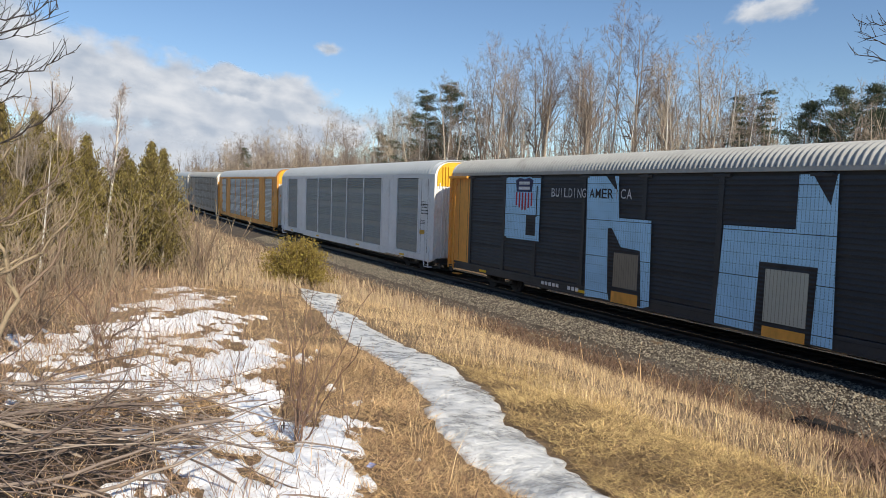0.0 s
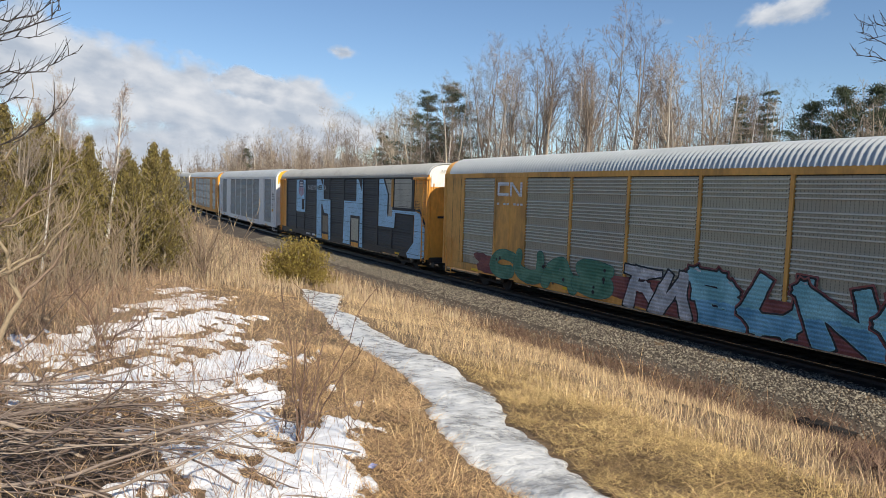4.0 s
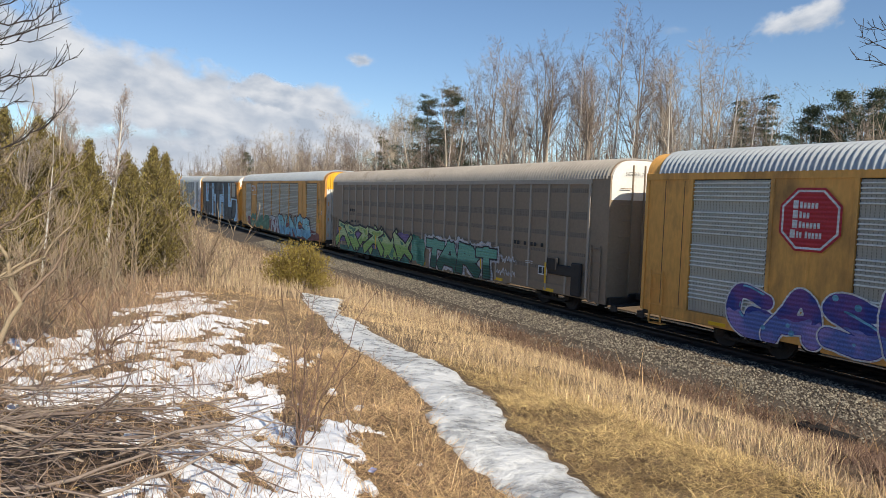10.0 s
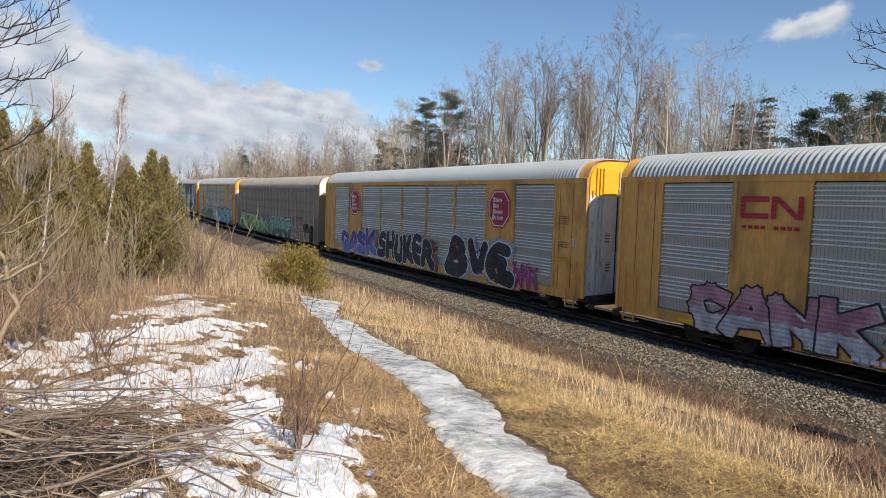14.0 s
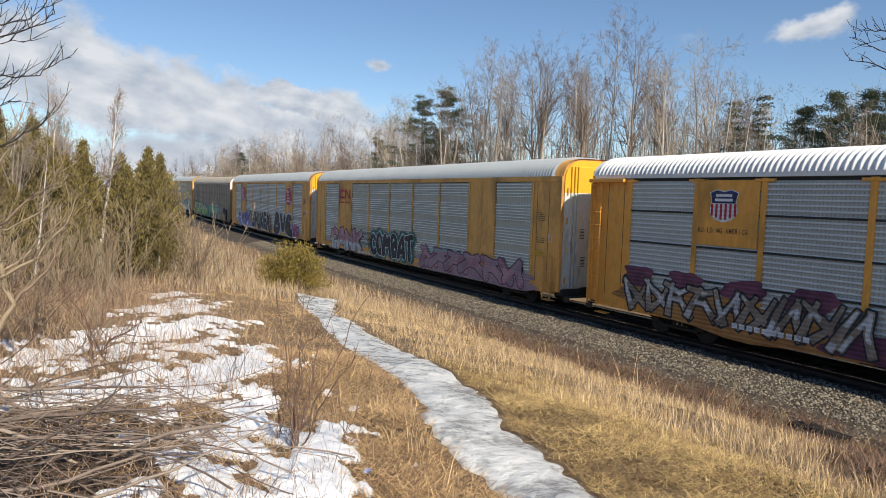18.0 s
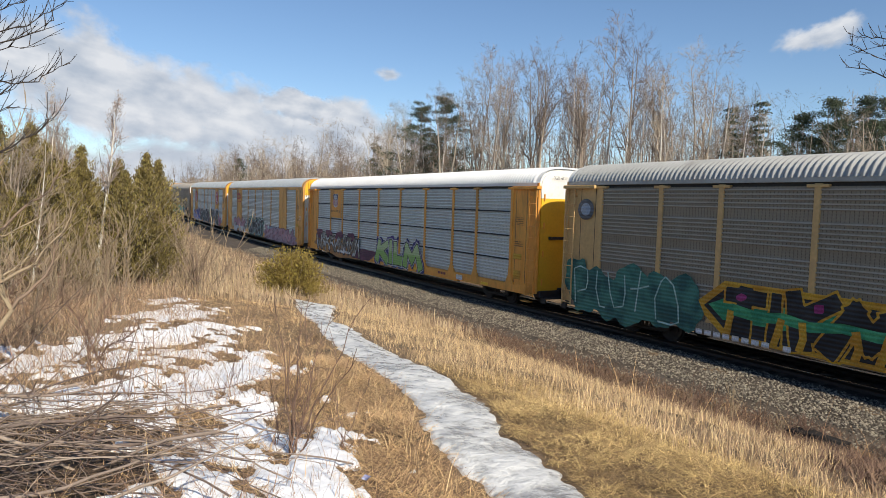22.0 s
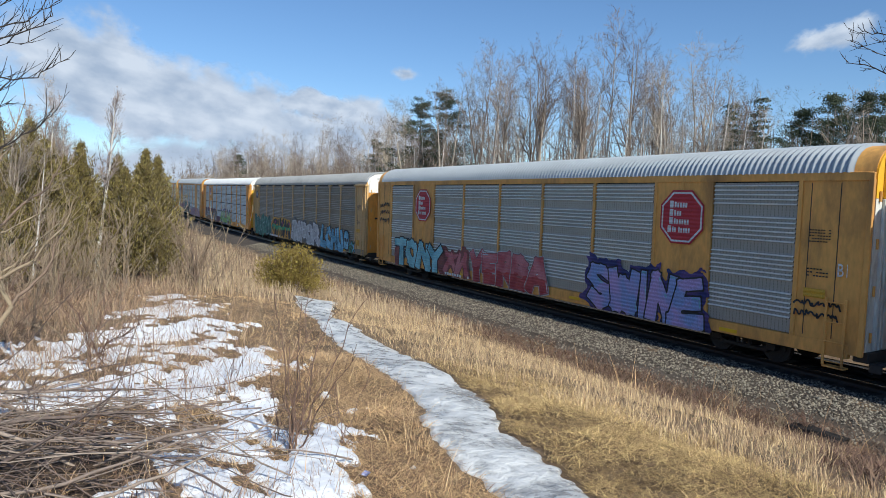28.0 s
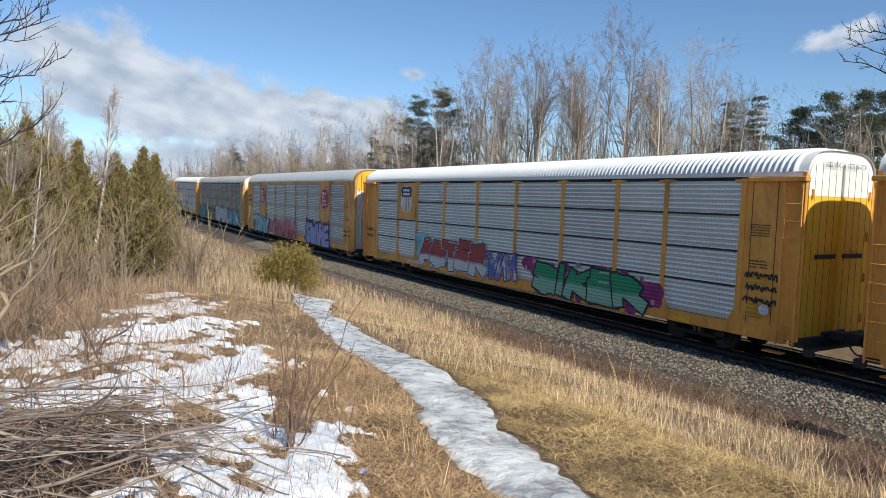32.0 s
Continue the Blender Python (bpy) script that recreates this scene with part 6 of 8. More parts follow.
for j, (a_, b_) in enumerate(((6.5, 6.45), (5.05, 4.95), (4.35, 4.4), (3.0, 3.1), (2.45, 2.35))):
    strip(c, "graffiti_stroke", [(a_ + 0.1, 0.66), (a_, 1.0), (b_, 1.42)], 0.2, SKIN - 0.023 - 0.0004 * j, P["orange"])
    if j % 2 == 0:
        decal(c, "paint_spots", [blob(a_ - 0.2, a_ - 0.5, 1.72, 1.92, 200 + j, 12)], SKIN - 0.0215, P["magenta"])
piece(c, "SIPOR", 1.3, -5.0, 0.68, 2.1, "chalk", "white", "ash", 64, jitter=0.06, label="chalky white graffiti letters", fat=0.075, edge=0.03, shine="ash", blunt=True)
# chunky blue letters with cracks, and a blue disc with dark hollows
piece(c, "LCHU", -5.5, -9.75, 0.62, 2.1, "blue", "black", None, 68, x=SKIN - 0.001, jitter=0.12, fat=0.09, edge=0.034, blunt=True, shine="teal", label="chunky pale blue graffiti letters with cracks")
g = random.Random(70)
for j in range(16):
    a_, b_ = -5.8 - 0.24 * j, g.uniform(0.85, 1.8)
    strip(c, "graffiti_crack", [(a_, b_), (a_ + g.uniform(-0.18, 0.18), b_ + g.uniform(0.1, 0.25)), (a_ + g.uniform(-0.3, 0.3), b_ + g.uniform(-0.3, 0.45))], 0.026, SKIN - 0.0165 - 0.0003 * j, P["black"])
decal(c, "graffiti_outline", [blob(-9.86, -10.84, 0.76, 2.04, 69, 30, 0.04)], SKIN - 0.0135, P["black"])
disc = decal(c, "graffiti_disc", [blob(-9.95, -10.75, 0.85, 1.95, 69, 30, 0.04)], SKIN - 0.0145, P["blue"], "rounded blue patch with dark hollows")
for j, (a_, b_, r_) in enumerate(((-10.18, 1.42, 0.13), (-10.52, 1.4, 0.13), (-10.36, 1.2, 0.06))):
    decal(disc, "dark_hollow", [blob(a_ + r_, a_ - r_, b_ - r_, b_ + r_, 71 + j, 14, 0.08)], SKIN - 0.0155, P["black"])
for j in range(5):
    decal(disc, "dark_slit", [rect(-10.16 - 0.1 * j, -10.18 - 0.1 * j, 0.9, 1.06)], SKIN - 0.0155, P["black"])
wild(c, 2, -10.8, -11.7, 0.65, 1.5, "dull_green", "black", None, 66, SKIN - 0.004, extra="blue")
bars(c, 7.6, 4.6, 0.53, 0.78, WH, 1, 10, 16, SKIN - 0.026)

# yellow wagon with two red signs and blue and pink graffiti
c = TRAIN[7]
eight_sided(c, 8.08, 3.83, 0.80)
eight_sided(c, -8.1, 3.83, 0.80)
decal(c, "graffiti_backing", [blob(11.2, 10.2, 0.62, 1.7, 77)], SKIN, P["wine"], "red graffiti patch")
decal(c, "graffiti_backing", [blob(6.5, 5.3, 0.66, 1.85, 78)], SKIN, P["wine"], "red graffiti patch")
piece(c, "TONY", 10.9, 6.1, 0.62, 2.0, "teal", "black", None, 71, jitter=0.08, fat=0.065, blunt=True, edge=0.045, shine="blue", label="pale turquoise graffiti letters edged in black")
wild(c, 2, 5.6, 3.8, 0.7, 1.8, "rose", "wine", "wine", 72)
piece(c, "YERBA", 3.5, -1.9, 0.66, 2.0, "rose", "wine", None, 73, jitter=0.08, fat=0.075, edge=0.02, rim="dirty_white", blunt=True, low="red", label="rose red graffiti letters")
piece(c, "SWINE", -4.3, -9.0, 0.6, 2.05, "lilac", "black", "navy", 74, jitter=0.1, edge=0.035, fat=0.075, blunt=True, shine="teal", label="blue and violet graffiti letters")
scrawl(c, -11.8, -12.95, 1.45, 2.0, 75, BK, 0.045)
scrawl(c, 13.1, 12.0, 2.7, 4.0, 76, BK, 0.05, 3)
bars(c, 5.7, 3.5, 0.56, 0.76, WH, 1, 10, 17, SKIN - 0.014)

# yellow wagon with a white roof and red and green graffiti
c = TRAIN[8]
decal(c, "sign_panel", [rect(9.1, 7.1, 3.0, 4.85)], SKIN, M["yellow"], "plain yellow panel")
shield(c, 8.15, 4.02, 0.66, 0.72, True)
decal(c, "graffiti_backing", [blob(7.0, 5.6, 1.2, 2.3, 810, 30, 0.25), blob(1.3, -0.1, 0.9, 1.6, 811, 30, 0.25), blob(2.4, 1.2, 1.75, 2.25, 812, 30, 0.25)], SKIN - 0.0003, P["teal"], "turquoise paint behind the letters")
piece(c, "ASTER", 6.4, 0.6, 0.85, 2.15, "red_white", "black", None, 81, jitter=0.11, fat=0.075, rim="dirty_white", blunt=True, edge=0.026, label="red graffiti letters outlined in black")
wild(c, 4, 1.0, -1.6, 0.8, 2.0, "violet", "navy", None, 83, extra="dirty_white")
g = random.Random(84)
overspray(c, [[(a_, b_, r_), (a_ + 0.02, b_, r_)] for a_, b_, r_ in [(g.uniform(0.3, 7.3), g.uniform(0.75, 1.75), g.uniform(0.06, 0.24)) for _ in range(60)]], -1.9, SKIN - 0.001, P["magenta"], 86, 0.04)
for a_ in range(14):
    decal(c, "paint_spots", [[(-2.3 - 0.5 * a_ + 0.09 * math.cos(i_ * 0.7854), 1.5 + 0.42 * math.sin(a_ * 2.3) + 0.09 * math.sin(i_ * 0.7854)) for i_ in range(8)]], SKIN - 0.0025, P["pink"])
piece(c, "SIKER", -2.9, -8.3, 0.72, 1.82, "green_fade", "black", None, 85, SKIN - 0.003, 0.12, edge=0.045, fat=0.065, blunt=True, label="bright green graffiti letters outlined in black")
scrawl(c, 13.2, 12.2, 1.7, 2.4, 86, BK)
scrawl(c, -11.95, -12.9, 1.5, 2.5, 87, BK, 0.045, 3)
bars(c, 7.85, 5.85, 0.72, 0.93, WH, 1, 9, 18, SKIN - 0.014)
decal(c, "round_notice", [[(-12.6 + 0.15 * math.cos(a * 0.4), 1.45 + 0.15 * math.sin(a * 0.4)) for a in range(16)]], SKIN - 0.07, WH, "round white notice")

# silver wagon's markings
c = TRAIN[-1]
bars(c, -12.1, -12.9, 3.0, 3.6, BK, 4, 6, 19)


# ---- trees and plants ----
def ribbons(segs, seed=0):
    """Flat twigs for rows (x0, y0, z0, x1, y1, z1, r0, r1), each turned at random about its length."""
    s = np.asarray(segs, float)
    g = np.random.RandomState(seed)
    d = s[:, 3:6] - s[:, 0:3]
    u = np.cross(d, g.normal(0, 1, (len(s), 3)))
    u /= np.linalg.norm(u, axis=1, keepdims=True) + 1e-9
    lo, hi = u * s[:, 6:7] * 1.3, u * s[:, 7:8] * 1.3
    v = np.stack([s[:, 0:3] - lo, s[:, 0:3] + lo, s[:, 3:6] + hi, s[:, 3:6] - hi], axis=1).reshape(-1, 3)
    return v, np.arange(len(s) * 4).reshape(-1, 4)


def joined(*meshes):
    """Verts and quads of several pieces as one."""
    vs, fs, n = [], [], 0
    for v, f in meshes:
        vs.append(v)
        fs.append(f + n)
        n += len(v)
    return np.concatenate(vs), np.concatenate(fs)


def unit(v):
    return v / (np.linalg.norm(v) + 1e-9)


def grow(rng, height, first=0.4, limbs=16, reach=0.22, open_=(35, 60), pull=0.10, forks=1, r0=None, twigs=2.2, thin=0.006, lean=0.02, wob=0.035):
    """Segments of a bare tree at the origin: trunk, limbs and twigs."""
    r0 = r0 or height * 0.007
    out = ([], [], [])

    def branch(p, w, length, r, depth, low):
        n = (11, 6, 4, 2)[depth]
        p, w = p.copy(), w.copy()
        for j in range(n):
            w = unit(w + rng.normal(0, (wob, 0.085, 0.12, 0.15)[depth], 3) + np.array([0, 0, (0.045, pull, pull * 0.8, 0.05)[depth]]))
            q_ = p + w * length / n
            ra, rb = r * (1 - 0.93 * j / n), r * (1 - 0.93 * (j + 1) / n)
            out[min(depth, 2)].append((*p, *q_, max(ra, thin * 1.15), max(rb, thin)))
            f = (j + 0.5) / n
            if depth < 3 and f > low:
                count = (limbs / (n * (1 - low)), 1.5, twigs)[depth]
                for _ in range(int(count + rng.rand())):
                    side = unit(np.cross(w, rng.normal(0, 1, 3)))
                    ang = radians(rng.uniform(*open_) * (1 if depth == 0 else 1.15))
                    w2 = unit(w * math.cos(ang) + side * math.sin(ang))
                    if depth == 0:
                        ln2 = height * reach * (0.5 + 0.75 * (1 - f)) * rng.uniform(0.55, 1.15)
                    else:
                        ln2 = length * (0.62 - 0.3 * f) * rng.uniform(0.6, 1.25)
                    branch(p + (q_ - p) * rng.rand(), w2, ln2, max(rb * (0.72, 0.62, 0.6)[depth], thin), depth + 1, (0, 0.15, 0.0, 0)[depth + 1])
            p = q_

    foot = np.zeros(3)
    up = unit(np.array([rng.normal(0, lean), rng.normal(0, lean), 1.0]))
    if forks == 1:
        branch(foot, up, height, r0, 0, first)
    else:
        fork = height * rng.uniform(0.16, 0.38)
        top = foot + up * fork
        out[0].append((*foot, *top, r0 * 1.1, r0 * 0.85))
        for k in range(forks):
            az = k * 6.283 / forks + rng.uniform(-0.6, 0.6)
            w = unit(up + np.array([math.cos(az), math.sin(az), 0]) * rng.uniform(0.06, 0.17))
            branch(top, w, (height - fork) * rng.uniform(0.82, 1.0), r0 * 0.72, 0, first * 0.6)
    return out


SHAPES = {}


def bare_tree(rng, name, label, height, bark, twig_m, **kw):
    trunk, limbs, fine = grow(rng, height, **kw)
    SHAPES[name, round(height, 2), len(SHAPES)] = (np.array(trunk + limbs), np.array(fine))
    tree = thing(name, label, "tree", "bare trees of the wood")
    part("trunk", mesh_from("trunk", *chains(trunk, 6), [bark], True), None, tree)
    part("crown", mesh_from("crown", *joined(tubes(limbs, 3), ribbons(fine, len(SHAPES))), [twig_m]), None, tree)
    return tree


def leaf_cloud(rng, centres, outs, size, per, flat=0.5, spread=1.7, tall=0.7):
    """Small two-sided leaf quads round the given centres, fanned outward."""
    n = len(centres) * per
    c = np.repeat(centres, per, axis=0) + rng.normal(0, 1, (n, 3)) * np.array([1, 1, tall]) * np.repeat(size, per)[:, None] * spread
    o = np.repeat(outs, per, axis=0) + rng.normal(0, 0.6, (n, 3))
    o /= np.linalg.norm(o, axis=1, keepdims=True)
    u = np.cross(o, rng.normal(0, 1, (n, 3)))
    u /= np.linalg.norm(u, axis=1, keepdims=True) + 1e-9
    ln_ = (np.repeat(size, per) * rng.uniform(0.6, 1.5, n))[:, None]
    wd = ln_ * rng.uniform(0.2, flat, n)[:, None]
    a, b = c - o * ln_ * 0.5, c + o * ln_ * 0.6
    verts = np.stack([a, c + u * wd, b, c - u * wd], axis=1).reshape(-1, 3)
    return verts, np.arange(n * 4).reshape(-1, 4)


def conifer(rng, name, label, height, width, leaf, kind="spruce", base=0.06):
    """A conifer with needle sprays on its boughs: pines and spruces in layers, cedars dense cones to the ground."""
    tree = thing(name, label, "tree", "conifers")
    thick = 0.013 * height
    trunk = [(0, 0, height * k / 8, 0, 0, height * (k + 1) / 8, thick * (1 - k / 8) + 0.01, thick * (1 - (k + 1) / 8) + 0.01) for k in range(8)]
    boughs, cs, os_, ss = [], [], [], []
    if kind == "cedar":
        levels = [base + (0.99 - base) * (k / 150) ** 0.85 for k in range(150)]
    else:
        n = int(height / (0.55 if kind == "pine" else 0.5))
        levels = [base + (0.985 - base) * (k + rng.uniform(-0.25, 0.25) * (2.4 if kind == "pine" else 1)) / n for k in range(n) for _ in range(rng.randint(3, 6))]
    for k, f in enumerate(levels):
        az = rng.uniform(0, 6.283)
        if kind == "pine":
            long_ = width * min(1.0, 1.9 * (1.03 - f)) * rng.uniform(0.3, 1.2)
            rise, m, size = rng.uniform(-0.1, 0.4), 7, 0.1
        elif kind == "spruce":
            long_ = width * (1.03 - f) ** 0.9 * rng.uniform(0.55, 1.15)
            rise, m, size = rng.uniform(-0.4, -0.05), 4, 0.11
        else:
            long_ = width * (1.01 - f) ** 0.95 * rng.uniform(0.35, 1.15)
            rise, m, size = rng.uniform(0.5, 1.5), 5, 0.06 + 0.045 * (1 - f)
        way = np.array([math.cos(az), math.sin(az), rise])
        a = np.array([0, 0, max(0.05, f) * height])
        b = a + way * long_
        boughs.append((*a, *b, 0.004 * height * (1.1 - f) + 0.004, 0.004))
        for j in range(m):
            g = (0.2 if kind == "cedar" else 0.4) + (0.8 if kind == "cedar" else 0.65) * (j + rng.rand()) / m
            droop = 0.12 * long_ * g * g if kind == "spruce" else -0.10 * long_ * g * g if kind == "pine" else 0
            cs.append(a + way * long_ * g - np.array([0, 0, droop]))
            os_.append(unit(way) * 0.8 + np.array([0, 0, 1.3 if kind == "cedar" else 0.2]))
            ss.append(size * rng.uniform(0.6, 1.3))
    if kind == "cedar":
        for k in range(10):
            cs.append(np.array([0, 0, height * (0.93 + 0.009 * k)]))
            os_.append(np.array([0, 0, 1.6]))
            ss.append(0.05)
    part("trunk", mesh_from("trunk", *chains(trunk, 6), [M["bark"]], True), None, tree)
    part("bough_frame", mesh_from("bough_frame", *tubes(boughs, 3), [M["bark"]]), None, tree)
    per, flat, spread, tall = {"cedar": (13, 0.24, 0.85, 1.25), "pine": (40, 0.22, 2.3, 0.36), "spruce": (20, 0.3, 1.9, 0.25)}[kind]
    v, f = leaf_cloud(rng, np.array(cs), np.array(os_), np.array(ss), per, flat, spread, tall)
    part("foliage", mesh_from("foliage", v, f, [leaf]), None, tree)
    return tree


def stand(tree, x, y, turn=0.0, size=1.0, sink=0.05):
    """Stands the first copy of a tree on the ground at x, y."""
    tree.matrix_basis = pose(x, y, float(ground_z(x, y)) - sink, 0, 0, turn) @ Matrix.Diagonal((size, size, size, 1))
    return tree


def plant(tree, x, y, turn, size):
    """Another tree like the given one at x, y."""
    ob = copy_thing(tree, Matrix.Identity(4))
    return stand(ob, x, y, turn, size)


rng = np.random.RandomState(11)
TREES = []
KINDS = (dict(first=0.38, limbs=19, reach=0.21, open_=(28, 50), forks=1, r0=0.15), dict(first=0.45, limbs=13, reach=0.22, open_=(26, 48), forks=2, r0=0.18),
         dict(first=0.34, limbs=21, reach=0.21, open_=(30, 54), forks=1, r0=0.14), dict(first=0.4, limbs=11, reach=0.23, open_=(26, 46), forks=3, r0=0.19),
         dict(first=0.34, limbs=23, reach=0.28, open_=(34, 56), forks=1, r0=0.18), dict(first=0.5, limbs=17, reach=0.19, open_=(26, 46), forks=1, r0=0.14),
         dict(first=0.42, limbs=15, reach=0.25, open_=(28, 50), forks=2, r0=0.19))
for k, kw in enumerate(KINDS):
    pale = k in (0, 5)
    TREES.append((bare_tree(rng, "bare_tree", "tall bare tree with a pale trunk and fine grey twigs" if pale else "tall bare deciduous tree with ascending grey-brown limbs", 16.0,
                            M["bark_pale"] if pale else M["bark"], M["twig"], thin=0.005, pull=0.085, twigs=1.8, **kw), 16.0))

# the wood beyond the track: tall trees along its edge, then a deeper band
first_used = set()


# tops of the wood beyond the track by bearing, fitted to the camera's skyline: tall between lower growth
SKYLINE_Y = (20, 24, 26, 28, 30, 33, 35, 38, 44, 56, 60, 64, 68, 72, 90)
SKYLINE_Z = (11.0, 11.3, 11.0, 12.2, 13.7, 16.2, 17.3, 17.9, 19.0, 19.4, 18.4, 18.2, 17.2, 16.0, 15.8)
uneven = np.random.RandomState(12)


def skyline_cap(x, y, h):
    """A tree's height, capped by its bearing so that its top fits the skyline in the camera's view."""
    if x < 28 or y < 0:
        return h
    top = 4.1 + (float(np.interp(y * 38 / x, SKYLINE_Y, SKYLINE_Z)) - 4.1) * x / 38
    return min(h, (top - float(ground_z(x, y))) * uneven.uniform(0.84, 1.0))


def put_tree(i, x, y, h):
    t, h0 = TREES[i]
    h = skyline_cap(x, y, h)
    turn = rng.uniform(0, 360)
    if i in first_used:
        plant(t, x, y, turn, h / h0)
    else:
        first_used.add(i)
        stand(t, x, y, turn, h / h0)


EDGE = [(36, 40, 16.0, 0), (38, 37, 17, 1), (35, 44, 16.5, 3), (39, 33, 18.0, 2), (37, 32, 16.5, 5), (39, 31.4, 15.5, 4), (41, 33.5, 15.0, 6), (39.5, 35.2, 16.5, 3), (36, 50, 15.5, 6), (38, 54, 17, 1),
        (35, 59, 13.5, 0), (41, 47, 15, 5), (34, 92, 14.0, 4), (36, 130, 15.5, 4), (37, 143, 15, 0), (40, 22, 13, 3), (42, 20, 12.5, 1), (41, 16, 12.5, 4), (38, 64, 13, 2), (36, 67, 14, 4), (37, 71, 14, 6), (35, 75, 13.5, 0), (37, 80, 13.5, 4), (36, 86, 13, 6), (37, 99, 13, 4), (36, 107, 13, 2),
        (37, 116, 13.5, 6), (36, 123, 14, 1), (36, 150, 15, 6), (38, 158, 15.5, 4), (37, 166, 15, 3), (40, 152, 15, 4)]
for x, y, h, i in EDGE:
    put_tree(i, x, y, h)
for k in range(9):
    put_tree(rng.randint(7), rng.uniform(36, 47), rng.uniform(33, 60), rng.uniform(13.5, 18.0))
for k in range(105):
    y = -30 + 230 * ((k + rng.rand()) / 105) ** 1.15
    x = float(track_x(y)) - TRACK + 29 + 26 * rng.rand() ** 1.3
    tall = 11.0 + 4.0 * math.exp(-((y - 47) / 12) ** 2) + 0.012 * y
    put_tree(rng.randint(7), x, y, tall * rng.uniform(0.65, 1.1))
for k in range(22):
    put_tree((0, 5)[k % 2], rng.uniform(32, 36), 24 + 2.6 * k + rng.uniform(-1, 1), rng.uniform(9.5, 13.5))
# the wood on the camera's side of the track
for k in range(30):
    y = rng.uniform(30, 110)
    x = rng.uniform(-20, min(3.0, y * 0.05 - 1.5))
    put_tree(rng.randint(7), x, y, rng.uniform(6.0, 9.0) + 0.03 * y)
# deeper in the wood and beyond the bend, where no tree can be told from the next
far_limbs, far_twigs = [], []
kinds = list(SHAPES.values())
for k in range(350):
    if k >= 260:
        y = rng.uniform(75, 250)
        x = float(track_x(y)) - TRACK + rng.uniform(30, 60)
        h = (12.5 + 0.012 * y) * rng.uniform(0.72, 1.15)
    elif k < 120:
        y = -10 + 260 * rng.rand()
        x = float(track_x(y)) - TRACK + rng.uniform(52, 90)
        h = (13.5 + 4 * math.exp(-((y - 60) / 30) ** 2)) * rng.uniform(0.8, 1.1)
    elif k < 215:
        y, x, h = rng.uniform(190, 420), rng.uniform(-30, 110), rng.uniform(10, 16)
    else:
        y, h = rng.uniform(60, 180), rng.uniform(8, 13)
        x = rng.uniform(-40, min(4.0, y * 0.045))
    h = skyline_cap(x, y, h)
    a = rng.uniform(0, 6.283)
    turn_ = np.array([(math.cos(a), math.sin(a), 0), (-math.sin(a), math.cos(a), 0), (0, 0, 1)])
    at = np.array([x, y, float(ground_z(x, y)) - 0.1])
    for src, dst, share in zip(kinds[rng.randint(7)], (far_limbs, far_twigs), (0.6, 0.13)):
        s_ = src[rng.rand(len(src)) < share] * (h / 16.0)
        s_[:, 0:3], s_[:, 3:6] = s_[:, 0:3] @ turn_ + at, s_[:, 3:6] @ turn_ + at
        s_[:, 6:8] *= 2.0 if dst is far_twigs else 1.1
        dst.append(s_)
g_ = np.random.RandomState(43)
n_ = 7000
sy_ = -30 + 290 * g_.rand(n_) ** 1.1
sx_ = track_x(sy_) - TRACK + 38 + 50 * g_.rand(n_)
sh_ = g_.uniform(5.0, 10.5, n_) + 2.5 * np.exp(-((sy_ - 55) / 25) ** 2)
foot_ = np.stack([sx_, sy_, ground_z(sx_, sy_) - 0.1], axis=1)
tip_ = foot_ + np.stack([g_.normal(0, 0.06, n_) * sh_, g_.normal(0, 0.06, n_) * sh_, sh_], axis=1)
far_twigs.append(np.concatenate([foot_, tip_, np.full((n_, 1), 0.045), np.full((n_, 1), 0.012)], axis=1))
for _ in range(6):
    at = foot_ + (tip_ - foot_) * g_.uniform(0.2, 0.95, (n_, 1))
    end_ = at + np.stack([g_.normal(0, 0.09, n_) * sh_, g_.normal(0, 0.09, n_) * sh_, g_.uniform(0.02, 0.14, n_) * sh_], axis=1)
    far_twigs.append(np.concatenate([at, end_, np.full((n_, 1), 0.016), np.full((n_, 1), 0.009)], axis=1))
tagged(new("far_wood", mesh_from("far_wood", *joined(tubes(np.concatenate(far_limbs), 3), ribbons(np.concatenate(far_twigs), 3)), [M["twig"]])),
       "bare grey-brown trees deep in the wood", "wood", kind="stuff")

PINE = conifer(rng, "white_pine", "dark green pine with layered boughs", 12.0, 3.7, M["pine"], "pine", 0.16)
PINE2 = conifer(rng, "white_pine", "broad dark pine with flat ragged boughs", 12.0, 3.6, M["pine"], "pine", 0.4)
SPRUCE = conifer(rng, "spruce", "dark narrow spruce with drooping boughs", 11.0, 2.1, M["pine"], "spruce", 0.2)
stand(PINE, 36, 60.5, 20, 1.27)
stand(PINE2, 36, 20.5, 40, 0.84)
for x, y, h, src in ((35.0, 64.0, 14.6, PINE), (36, 77, 11.0, PINE), (37.5, 19.6, 10.2, PINE2), (36, 17.8, 9.8, PINE2), (36, 22.2, 9.4, PINE2), (41, 165, 12, PINE2)):
    plant(src, x, y, rng.uniform(0, 360), h / 12.0)
stand(SPRUCE, 38, 26.3, 0, 1.0)
for x, y, h in ((38.5, 28.4, 10.9), (42, 29, 9.0), (44, 75, 12)):
    plant(SPRUCE, x, y, rng.uniform(0, 360), h / 11.0)

